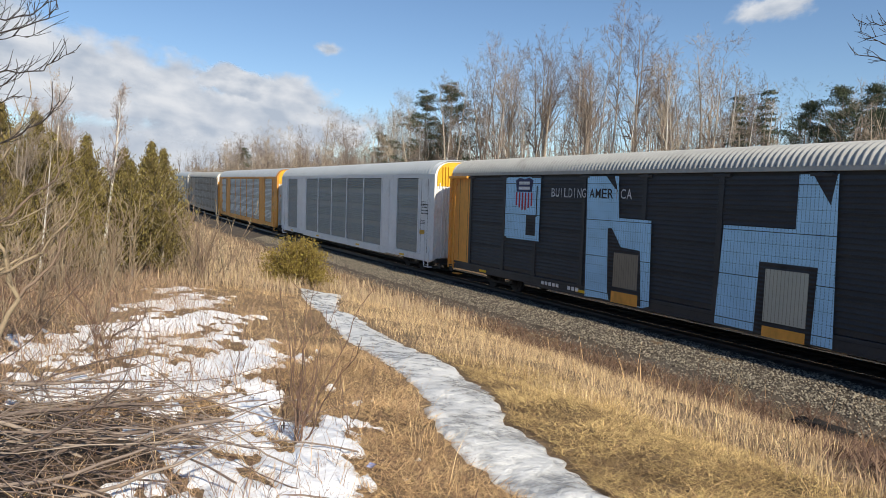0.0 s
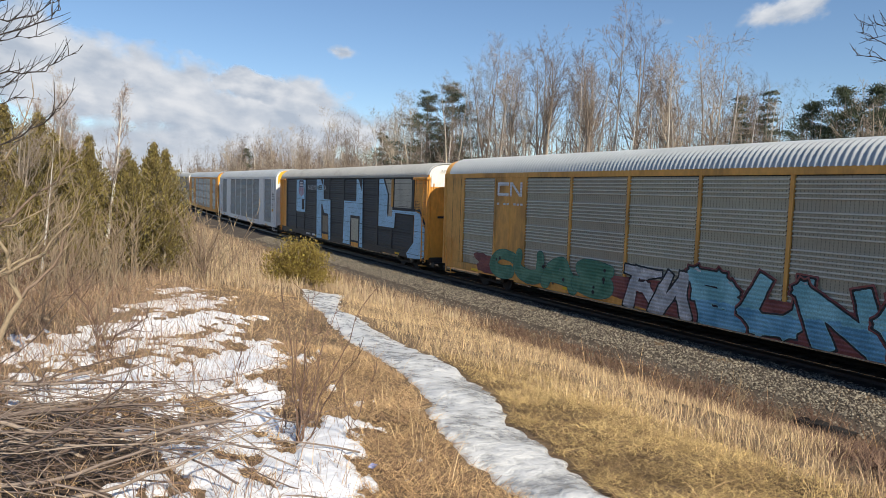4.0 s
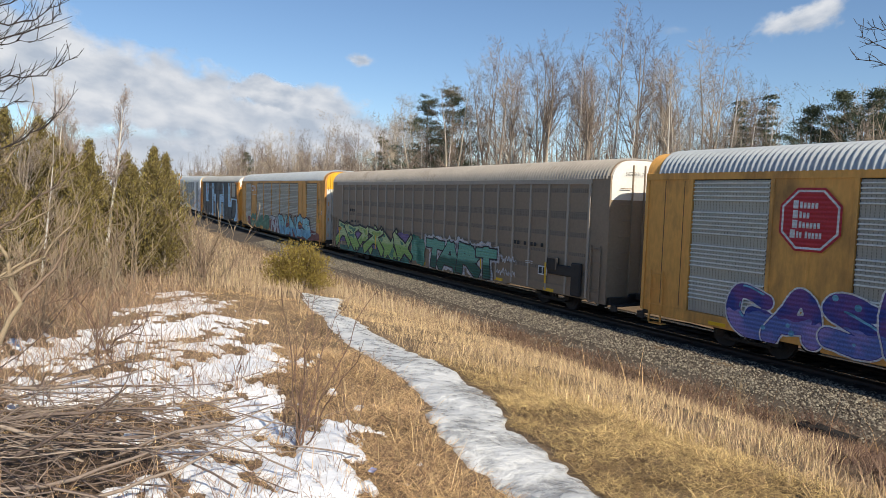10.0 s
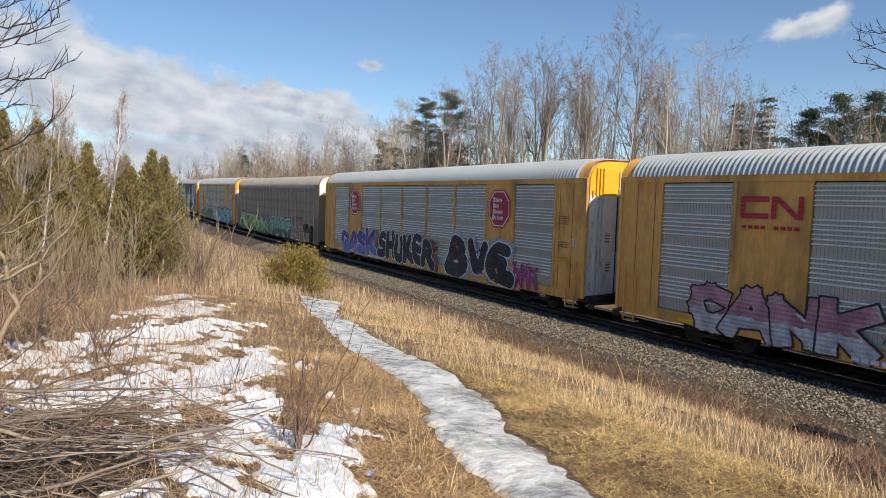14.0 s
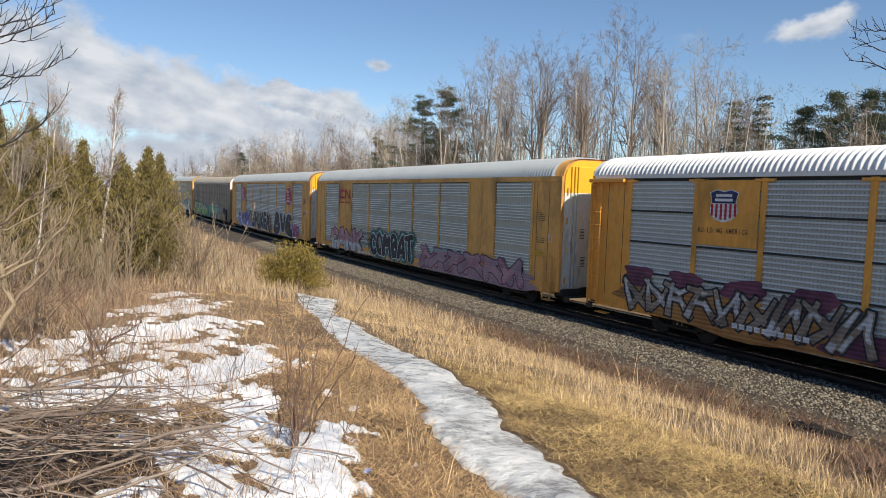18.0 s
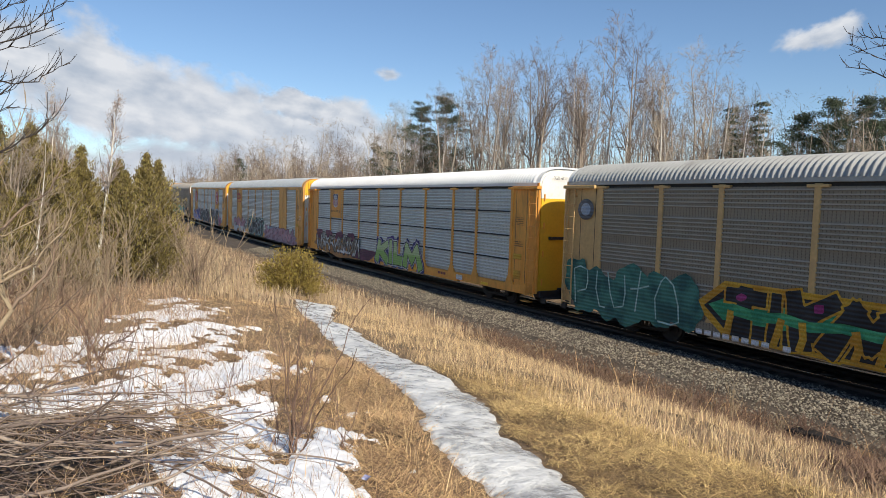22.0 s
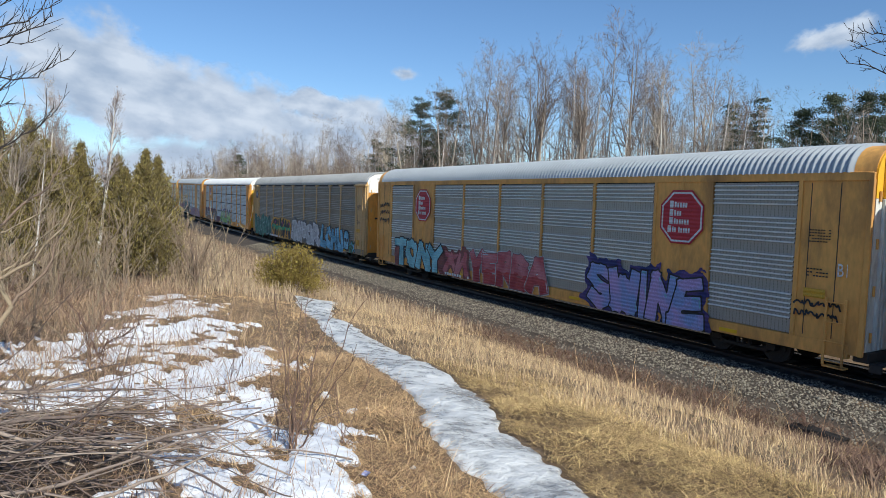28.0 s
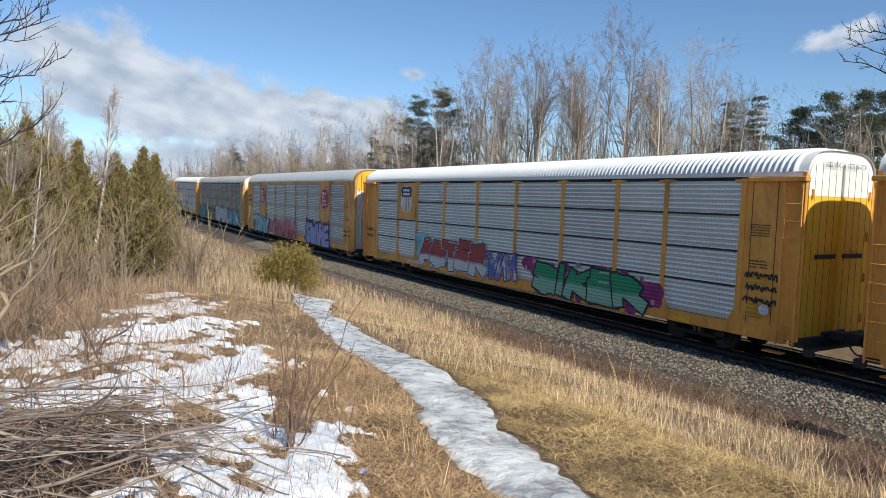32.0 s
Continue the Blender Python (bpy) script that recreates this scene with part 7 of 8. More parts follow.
# saplings and thicket along the wood's edge, too many to tell apart
stems, fine = [], []
for k in range(7400):
    y = -25 + 265 * rng.rand() ** 1.2
    x = float(track_x(y)) - TRACK + 26 + 30 * rng.rand() ** 1.5
    h = rng.uniform(3.2, 9.0) * (0.86 + 0.2 * float(lumps(x, y, 9, 5)))
    if k % 5 == 0:
        h *= 0.6
    z = float(ground_z(x, y)) - 0.05
    lean = rng.normal(0, 0.07, 2) * h
    wide = 1.0 + y / 90
    r = (0.008 + 0.0022 * h) * min(1.6, wide)
    a = np.array([x, y, z])
    m = np.array([x + lean[0] * 0.4, y + lean[1] * 0.4, z + h * 0.55])
    b = np.array([x + lean[0], y + lean[1], z + h])
    stems += [(*a, *m, r, r * 0.7), (*m, *b, r * 0.7, 0.007)]
    for _ in range(9):
        f = rng.uniform(0.25, 0.97)
        p = a + (m - a) * f / 0.55 if f < 0.55 else m + (b - m) * (f - 0.55) / 0.45
        w = np.array([*rng.normal(0, 0.6, 2), rng.uniform(0.3, 1.1)])
        e = p + unit(w) * h * rng.uniform(0.06, 0.17)
        fine.append((*p, *e, 0.010 * wide, 0.006 * wide))
        fine.append((*(p + (e - p) * 0.5), *(p + (e - p) * 0.5 + unit(w + rng.normal(0, 0.5, 3)) * h * 0.06), 0.007 * wide, 0.005 * wide))
tagged(new("undergrowth", mesh_from("undergrowth", *joined(tubes(stems, 3), ribbons(fine, 8)), [M["brush"]])), "dense leafless saplings and thicket at the wood's edge", "undergrowth", kind="stuff")

CEDAR = [conifer(rng, "cedar", "dense olive-brown cedar sapling", 5.0, 1.8, M["cedar"], "cedar", 0.02) for _ in range(3)]
used = set()
g_ = np.random.RandomState(5)
SITES = [(2.75, 22.0, 4.0), (2.0, 22.6, 3.7), (3.3, 23.6, 3.6), (1.1, 23.2, 3.9), (0.3, 24, 4.3), (-0.5, 21.5, 3.7), (-1.4, 23, 4.2), (-2.4, 22, 4.0), (3.9, 31, 4.6), (3.4, 27, 4.2), (2.9, 20.9, 2.4),
         (-0.2, 21.0, 4.4), (-1.0, 21.8, 4.7), (-1.9, 20.8, 4.5), (0.6, 21.8, 3.6), (-2.8, 21.5, 5.0), (-0.6, 19.4, 2.6), (0.9, 20.3, 2.2), (1.9, 21.2, 3.0)]
for k in range(23):
    x = g_.uniform(-2.4, 3.3)
    y = g_.uniform(20.4, 27.5) + max(0.0, (x - 2.0)) * 0.6
    SITES.append((x, y, g_.uniform(2.2, 4.2) + 0.09 * (y - 21)))
for k, (x, y, h) in enumerate(SITES):
    c = CEDAR[k % 3]
    if k % 3 in used:
        plant(c, x, y, rng.uniform(0, 360), h / 5.0)
    else:
        used.add(k % 3)
        stand(c, x, y, rng.uniform(0, 360), h / 5.0)

birch = bare_tree(rng, "birch_tree", "white-barked leaning birch with fine bare twigs", 7.6, M["birch"], M["birch_twig"], first=0.42, limbs=30, reach=0.18, open_=(20, 38), pull=0.08, wob=0.02,
                  forks=1, r0=0.1, thin=0.0032, twigs=1.3, lean=0.012)
stand(birch, 1.3, 21.5, 0, 0.71)
tip = Vector(list(SHAPES.values())[-1][0][10, 3:6])
birch.matrix_basis = birch.matrix_basis @ tip.rotation_difference(Vector((0.105, -0.03, 1))).to_matrix().to_4x4()

for x, y, h in ((0.35, 22.0, 5.2), (0.55, 22.4, 4.6), (-2.6, 23.5, 4.9), (-1.2, 25, 5.2), (-3.4, 24, 5.0), (-0.4, 26, 5.5)):
    b = plant(birch, x, y, rng.uniform(0, 360), h / 7.6)


# small bare trees before the cedars
for x, y, h in ((-1.4, 18.6, 4.4), (-0.2, 19.3, 3.8), (-1.0, 17.0, 3.4), (-0.6, 20.0, 4.2), (-2.3, 17.5, 4.4)):
    put_tree(rng.randint(7), x, y, h)


def bent_limbs(name, label, category, base, lines, m, twig_len, twig_step, seed, thin=0.004, group="", spread=0.5):
    """A shrub or a low tree of limbs along given points, each a bent line with side twigs."""
    g = np.random.RandomState(seed)
    ob = thing(name, label, category, group)
    ob.matrix_basis = pose(*base)
    out = []
    for line, r0 in lines:
        pts = [np.array(p, float) for p in line]
        stem_ = []
        n = len(pts) - 1
        for j in range(n):
            ra, rb = r0 * (1 - 0.75 * j / n), r0 * (1 - 0.75 * (j + 1) / n)
            cuts = 4
            prev = pts[j]
            for c in range(cuts):
                q_ = pts[j] + (pts[j + 1] - pts[j]) * (c + 1) / cuts + (g.normal(0, 0.018, 3) if c < cuts - 1 else 0)
                stem_.append((*prev, *q_, ra + (rb - ra) * c / cuts, ra + (rb - ra) * (c + 1) / cuts))
                way = (q_ - prev) / (np.linalg.norm(q_ - prev) + 1e-9)
                for _ in range(max(1, int(np.linalg.norm(q_ - prev) / twig_step))):
                    if j == 0 and c == 0:
                        continue
                    a = prev + (q_ - prev) * g.rand()
                    w = way * 0.7 + g.normal(0, spread, 3) + np.array([0, 0, 0.45])
                    w /= np.linalg.norm(w)
                    ln2 = twig_len * g.uniform(0.4, 1.2)
                    b1 = a + w * ln2 * 0.5
                    w2 = w + np.array([0, 0, 0.25]) + g.normal(0, 0.2, 3)
                    b2 = b1 + w2 / np.linalg.norm(w2) * ln2 * 0.5
                    out += [(*a, *b1, thin * 1.6, thin * 1.2), (*b1, *b2, thin * 1.2, thin * 0.8)]
                    if g.rand() < 0.6:
                        w3 = w + g.normal(0, 0.5, 3)
                        out.append((*b1, *(b1 + w3 / np.linalg.norm(w3) * ln2 * 0.35), thin, thin * 0.7))
                prev = q_
        part("limb", mesh_from("limb", *chains(stem_, 6), [m], True), None, ob)
    tagged(part("twig_spray", mesh_from("twig_spray", *tubes(out, 3), [m]), None, ob), kind="stuff")
    return ob


# a low tree at the clearing's edge, its overhanging limbs placed to fit the camera's view
foot = np.array([-1.75, 7.6, float(ground_z(-1.75, 7.6)) - 0.05])
REACHING = [(((-1.75, 7.6, foot[2]), (-1.7, 7.6, 3.6), (-1.6, 7.7, 4.9), (-1.4, 7.8, 6.3)), 0.06),
         (((-1.6, 7.7, 5.0), (-0.9, 7.9, 5.5), (-0.4, 8, 5.66), (-0.1, 8, 5.73), (0.17, 8.1, 6.0)), 0.013), (((-1.6, 7.7, 4.8), (-0.9, 7.9, 5.25), (-0.4, 8, 5.5), (0.05, 8, 5.72), (0.13, 8, 5.86)), 0.013),
         (((-0.9, 7.9, 5.25), (-0.4, 8, 5.45), (-0.05, 8, 5.56)), 0.009), (((-1.65, 7.7, 4.6), (-0.9, 7.9, 5.05), (-0.4, 8, 5.13), (0.0, 8, 5.2), (0.28, 8.05, 5.43)), 0.013),
         (((-1.6, 7.7, 4.5), (-0.8, 7.9, 4.95), (-0.38, 8, 5.0), (-0.2, 8, 5.12)), 0.010), (((-1.6, 7.7, 4.4), (-0.9, 7.9, 4.8), (-0.43, 8, 4.85), (-0.19, 8, 4.91)), 0.009),
         (((-1.65, 7.7, 3.9), (-0.9, 7.9, 4.3), (-0.44, 8, 4.43), (-0.03, 8, 4.68), (0.17, 8, 4.91)), 0.013), (((-1.5, 7.8, 5.3), (-0.9, 8, 5.72), (-0.3, 8, 5.86), (0.0, 8, 6.05)), 0.011)]
bent_limbs("bare_tree", "bare leafless tree with dark upturned twigs at the clearing's edge", "tree", tuple(foot),
           [(tuple(tuple(np.array(p) - foot) for p in line), r) for line, r in REACHING], M["twig_dark"], 0.30, 0.045, 5, 0.0028, "bare trees of the wood", 0.28)
# the pale shrub below it
bent_limbs("bare_shrub", "pale grey leafless shrub with gnarled spreading limbs", "shrub", (-0.85, 9.6, float(ground_z(-0.85, 9.6)) - 0.05), [
    (((0.2, 0, 0), (0.55, 0, 0.75), (0.3, 0.1, 1.5), (-0.3, 0.2, 2.2)), 0.04),
    (((0.55, 0, 0.75), (0.9, 0, 1.15), (1.1, 0.1, 1.7)), 0.025),
    (((0.1, 0, 0.9), (0.8, 0, 1.3), (1.1, 0, 1.7), (1.25, 0, 2.1)), 0.024),
    (((0.0, 0, 1.4), (0.6, 0, 1.9), (0.95, 0, 2.2), (1.1, 0, 2.6)), 0.022),
    (((-0.1, 0, 1.8), (0.25, 0.1, 2.3), (0.55, 0.1, 2.65), (0.65, 0.1, 3.0)), 0.02),
    (((-0.9, 0, 0.7), (0.0, 0, 0.95), (0.6, 0.1, 1.25), (1.05, 0.1, 1.75)), 0.026),
    (((-0.9, 0.1, 1.25), (-0.2, 0.1, 1.5), (0.5, 0, 1.65), (0.95, 0, 2.0)), 0.022),
    (((-0.2, 0, 0), (0.0, 0, 0.9), (-0.1, 0.1, 1.8), (0.3, 0.1, 2.6)), 0.03),
], M["twig_pale"], 0.5, 0.09, 6, 0.004, "leafless shrubs")
# a tree on the bank by the track; crooked limbs towards the path, placed to fit the camera's view
foot = np.array([12.95, 4.0, float(ground_z(12.95, 4.0)) - 0.05])
CROOKED = [(((12.95, 4.0, foot[2]), (13.05, 4.1, 2.0), (12.95, 4.2, 4.6), (13.05, 4.2, 7.6)), 0.09),
           (((12.95, 4.2, 5.0), (12.4, 5.0, 5.9), (12.0, 5.8, 6.25), (11.74, 6.25, 6.55), (11.62, 6.5, 6.6)), 0.02), (((12.4, 5.0, 5.9), (12.0, 5.7, 6.5), (11.82, 6.1, 6.72), (11.62, 6.45, 6.97)), 0.014),
           (((12.95, 4.2, 5.6), (12.3, 5.2, 6.6), (11.81, 6.12, 7.05), (11.64, 6.42, 7.12)), 0.018), (((12.3, 5.2, 6.6), (11.95, 5.8, 6.92), (11.68, 6.35, 6.85)), 0.012)]
bent_limbs("bare_tree", "bare leafless tree with crooked dark twigs on the bank", "tree", tuple(foot),
           [(tuple(tuple(np.array(p) - foot) for p in line), r) for line, r in CROOKED], M["twig_dark"], 0.3, 0.06, 7, 0.0042, "bare trees of the wood", 0.4)
# slender shrubs before the cedars
g_ = np.random.RandomState(31)
for k in range(24):
    x, y = (g_.uniform(-1.3, 4.0), g_.uniform(16.5, 20.6)) if k < 19 else (g_.uniform(3.6, 4.8), g_.uniform(20, 24))
    lines = []
    for j in range(7):
        hx, hy = g_.normal(0, 0.35, 2)
        h = g_.uniform(0.9, 2.3)
        lines.append((((g_.normal(0, 0.1), g_.normal(0, 0.1), 0), (hx * 0.5, hy * 0.5, h * 0.5), (hx * 1.2, hy, h)), 0.014))
    bent_limbs("bare_shrub", "thin leafless shrub of upright pale stems", "shrub", (x, y, float(ground_z(x, y)) - 0.05), lines, M["twig_pale"], 0.5, 0.22, 40 + k, 0.006, "leafless shrubs")
# low tangled shrubs over the patchy snow
for k in range(20):
    x, y = g_.uniform(-3.2, 1.3), g_.uniform(8.6, 17.0)
    x += 0.09 * (y - 9)
    lines = []
    for j in range(7):
        hx, hy = g_.normal(0, 0.42, 2)
        h = g_.uniform(0.45, 1.25)
        lines.append((((g_.normal(0, 0.08), g_.normal(0, 0.08), 0), (hx * 0.4, hy * 0.4, h * 0.55), (hx * 1.3, hy * 1.2, h)), 0.008))
    bent_limbs("bare_shrub", "low leafless grey-brown shrub in patchy snow", "shrub", (x, y, float(ground_z(x, y)) - 0.04), lines, M["twig_pale"] if k % 3 else M["twig_red"], 0.34, 0.1, 240 + k, 0.0035, "leafless shrubs")
# the sapling in the clearing
lines = []
for j in range(8):
    hx, hy = g_.normal(0, 0.22, 2)
    h = g_.uniform(0.6, 1.25)
    lines.append((((g_.normal(0, 0.02), g_.normal(0, 0.02), 0), (hx * 0.4, hy * 0.4, h * 0.45), (hx, hy, h)), 0.0075))
bent_limbs("sapling", "slender reddish-brown leafless sapling in the clearing", "shrub", (1.62, 4.8, float(ground_z(1.62, 4.8)) - 0.02), lines, M["twig_red"], 0.22, 0.16, 61, 0.0022, "leafless shrubs")
for k in range(9):
    x, y = g_.uniform(0.2, 2.3), g_.uniform(4.0, 8.5)
    lines = []
    for j in range(3):
        hx, hy = g_.normal(0, 0.15, 2)
        h = g_.uniform(0.35, 0.8)
        lines.append((((0, 0, 0), (hx * 0.4, hy * 0.4, h * 0.5), (hx, hy, h)), 0.004))
    bent_limbs("sapling", "thin leafless seedling standing in patchy snow", "shrub", (x, y, float(ground_z(x, y)) - 0.02), lines, M["twig_red"], 0.14, 0.12, 70 + k, 0.0016, "leafless shrubs")

# dry bushy weeds at the foot of the bank
for k, (x, y, tall) in enumerate(((12.0, 8.5, 0.75), (10.8, 7.2, 0.5), (12.4, 7.7, 0.45), (13.3, 7.7, 0.4), (12.7, 10.1, 0.45), (11.6, 8.9, 0.6))):
    lines = []
    for j in range(7):
        hx, hy = g_.normal(0, 0.25, 2) * tall
        h = tall * g_.uniform(0.6, 1.1)
        lines.append((((0, 0, 0), (hx * 0.4, hy * 0.4, h * 0.5), (hx, hy, h)), 0.005))
    bent_limbs("dead_weed", "dry reddish-brown branching weed at the foot of the bank", "weed", (x, y, float(ground_z(x, y)) - 0.02), lines, M["twig_red"] if k % 2 else M["twig_pale"], 0.2, 0.07, 120 + k, 0.003, "dry weeds")

# the evergreen bush where the path dips
bush = thing("evergreen_bush", "round yellow-green juniper bush with dry brown stems", "shrub", "evergreen bushes")
g_ = np.random.RandomState(17)
stems, cs, os_, ss = [], [], [], []
for k in range(120):
    az, el = g_.uniform(0, 6.283), g_.uniform(0.25, 1.45)
    w = np.array([math.cos(az) * math.cos(el) * 1.0, math.sin(az) * math.cos(el) * 1.0, math.sin(el) * 1.25])
    ln2 = g_.uniform(0.75, 1.25)
    stems.append((0, 0, 0, *(w * ln2), 0.012, 0.004))
    for j in range(5):
        f = 0.55 + 0.5 * g_.rand()
        cs.append(w * ln2 * f)
        os_.append(w + np.array([0, 0, 0.4]))
        ss.append(0.05)
part("stem", mesh_from("stem", *tubes(stems, 3), [M["brush"]]), None, bush)
part("foliage", mesh_from("foliage", *leaf_cloud(g_, np.array(cs), np.array(os_), np.array(ss), 34, 0.35, 2.2), [M["bushleaf"]]), None, bush)
stand(bush, 7.75, 23.5, 0, 1.2)


# ---- the icy path ----
PATH_L = ([-12.0, 0.3, 3.5, 4.25, 5.05, 5.6, 7.1, 9.4, 11.8, 15.0, 18.0, 22.0], [1.2, 2.2, 2.53, 2.6, 2.8, 3.15, 3.5, 3.9, 4.4, 5.25, 6.05, 7.3])
PATH_R = ([-12.0, 0.3, 3.1, 3.75, 4.6, 5.8, 7.05, 9.5, 11.4, 15.0, 18.0, 22.0], [1.85, 2.8, 3.07, 3.3, 3.45, 4.05, 4.35, 4.95, 5.15, 6.0, 7.2, 9.0])


def path_edges(y):
    y = np.asarray(y, float)
    wob = 0.06 * lumps(y, 0 * y + 3.0, 0.6, 31) + 0.045 * lumps(y, 0 * y + 5.0, 0.22, 32) + 0.02 * lumps(y, 0 * y, 0.1, 33)
    wob2 = 0.06 * lumps(y, 0 * y + 8.0, 0.55, 34) + 0.045 * lumps(y, 0 * y + 1.0, 0.2, 35) + 0.02 * lumps(y, 0 * y, 0.1, 36)
    return np.interp(y, *PATH_L) + wob, np.interp(y, *PATH_R) + wob2


py_ = np.concatenate([np.arange(-12.0, 1.0, 0.1), np.arange(1.0, 22.0, 0.045)])
pl, pr = path_edges(py_)
K = 21
kk = np.linspace(0, 1, K)
px_ = pl[:, None] + (pr - pl)[:, None] * kk[None, :]
pyy = np.repeat(py_[:, None], K, axis=1)
dome = 0.035 * np.sin(math.pi * kk) ** 0.5 - 0.02 * (np.abs(kk - 0.5) * 2) ** 8
pz = ground_z(px_, pyy) + 0.005 + dome[None, :] + 0.008 * np.clip(2 * lumps(px_, pyy, 0.6, 21), -1, 1)
pz[:, 0] -= 0.06
pz[:, -1] -= 0.06
i = (np.arange(len(py_) - 1)[:, None] * K + np.arange(K - 1)[None, :]).ravel()
thing("icy_path", "narrow trodden path of grey packed ice", "path", kind="structure",
      data=mesh_from("icy_path", np.stack([px_, pyy, pz], axis=2).reshape(-1, 3), np.stack([i, i + 1, i + K + 1, i + K], axis=1), [M["ice"]], True))


# ---- snow patches ----
def snow_cover(x, y):
    """Above zero where old snow still lies."""
    right = np.interp(y, [2.5, 4.6, 6, 7, 8.5, 11.8, 16, 18], [1.9, 2.15, 2.2, 2.35, 2.65, 3.0, 3.6, 3.2])
    left = np.interp(y, [2.5, 4.2, 6, 8, 10, 11.2, 12.9, 15, 18], [0.3, 0.3, 0.0, -0.9, -1.0, -0.5, 0.9, 1.6, 2.3])
    d = np.minimum(np.minimum(np.minimum(x - left, right - x), 18.0 - y), 0.4 * (y + 3.0))
    inside = np.clip(d / 0.55, -1.5, 1.0)
    sx, sy = x, y * 0.9
    n = 0.75 * lumps(sx, sy * 0.6, 1.0, 31) + 0.6 * lumps(sx, sy * 0.6, 0.42, 32) + 0.4 * lumps(sx, sy * 0.6, 0.19, 33)
    small = np.exp(-((x - 2.45) ** 2 + (y - 6.4) ** 2) / 0.03) + np.exp(-((x - 2.5) ** 2 / 0.06 + (y - 5.7) ** 2 / 0.02)) + np.exp(-((x - 2.2) ** 2 / 0.02 + (y - 4.1) ** 2 / 0.02))
    return np.maximum(0.55 * inside + 1.1 * n + 0.3 * lumps(x, y * 0.6, 0.13, 34) - 0.44 + 0.18 * np.exp(-((x - 1.35) ** 2 / 0.4 + (y - 3.7) ** 2 / 0.5)) + 0.55 * np.exp(-((x - 1.55) ** 2 / 0.25 + (y - 6.6) ** 2 / 0.6)) + 0.4 * np.exp(-((x - 1.75) ** 2 / 0.2 + (y - 4.75) ** 2 / 0.25)) + 0.35 * np.exp(-((x - 2.2) ** 2 / 0.3 + (y - 8.2) ** 2 / 1.2)), small * (0.8 + 0.6 * lumps(x, y, 0.12, 37)) - 0.72)


def patch_sheet(xs, ys, cover, lift):
    gx_, gy_ = np.meshgrid(xs, ys)
    c = cover(gx_, gy_)
    z = ground_z(gx_, gy_) + lift(gx_, gy_, c)
    nx = len(xs)
    idx = (np.arange(len(ys) - 1)[:, None] * nx + np.arange(nx - 1)[None, :])
    keep = np.maximum(np.maximum(c[:-1, :-1], c[1:, 1:]), np.maximum(c[1:, :-1], c[:-1, 1:])) > 0
    i_ = idx[keep]
    f = np.stack([i_, i_ + 1, i_ + nx + 1, i_ + nx], axis=1)
    v = np.stack([gx_, gy_, z], axis=2).reshape(-1, 3)
    used_, inv = np.unique(f, return_inverse=True)
    return v[used_], inv.reshape(-1, 4)


sv, sf = patch_sheet(np.arange(-2.8, 4.6, 0.03), np.concatenate([np.arange(-4.0, 2.6, 0.1), np.arange(2.6, 9, 0.035), np.arange(9, 18.6, 0.06)]), snow_cover,
                     lambda x, y, c: -0.02 + 0.045 * np.clip(c / 0.15, 0, 1) ** 0.7 + 0.012 * np.clip(c, 0, 1) + 0.010 * lumps(x, y, 0.35, 35) + 0.005 * lumps(x, y, 0.12, 36))
tagged(new("snow_patches", mesh_from("snow_patches", sv, sf, [M["snow"]], True)), "thin patches of old melting snow between dead grass", "snow", kind="stuff")


# ---- grass ----
def blades(x, y, h, width, lean, away, curl=0.5, seed=1, lift=0.0):
    """Blades of grass at x, y: bent strips that taper to a tip."""
    g = np.random.RandomState(seed)
    n = len(x)
    z = ground_z(x, y) - 0.015 + lift
    root = np.stack([x, y, z], axis=1)
    out = np.stack([np.cos(away), np.sin(away), np.zeros(n)], axis=1)
    side = np.stack([-np.sin(away + g.normal(0, 0.8, n)), np.cos(away + g.normal(0, 0.8, n)), np.zeros(n)], axis=1)
    up = np.array([[0, 0, 1.0]])
    l1, l2 = lean[:, None], np.clip(lean + curl * g.rand(n), 0, 1.5)[:, None]
    mid = root + (np.sin(l1) * out + np.cos(l1) * up) * (h * 0.55)[:, None]
    tip = mid + (np.sin(l2) * out + np.cos(l2) * up) * (h * 0.45)[:, None]
    w = (width / 2)[:, None] * side
    verts = np.stack([root - w, root + w, mid + w * 0.8, mid - w * 0.8, tip + w * 0.15, tip - w * 0.15], axis=1).reshape(-1, 3)
    b = (np.arange(n) * 6)[:, None]
    faces = np.concatenate([b + np.array([[0, 1, 2, 3]]), b + np.array([[3, 2, 4, 5]])], axis=0)
    return verts, faces


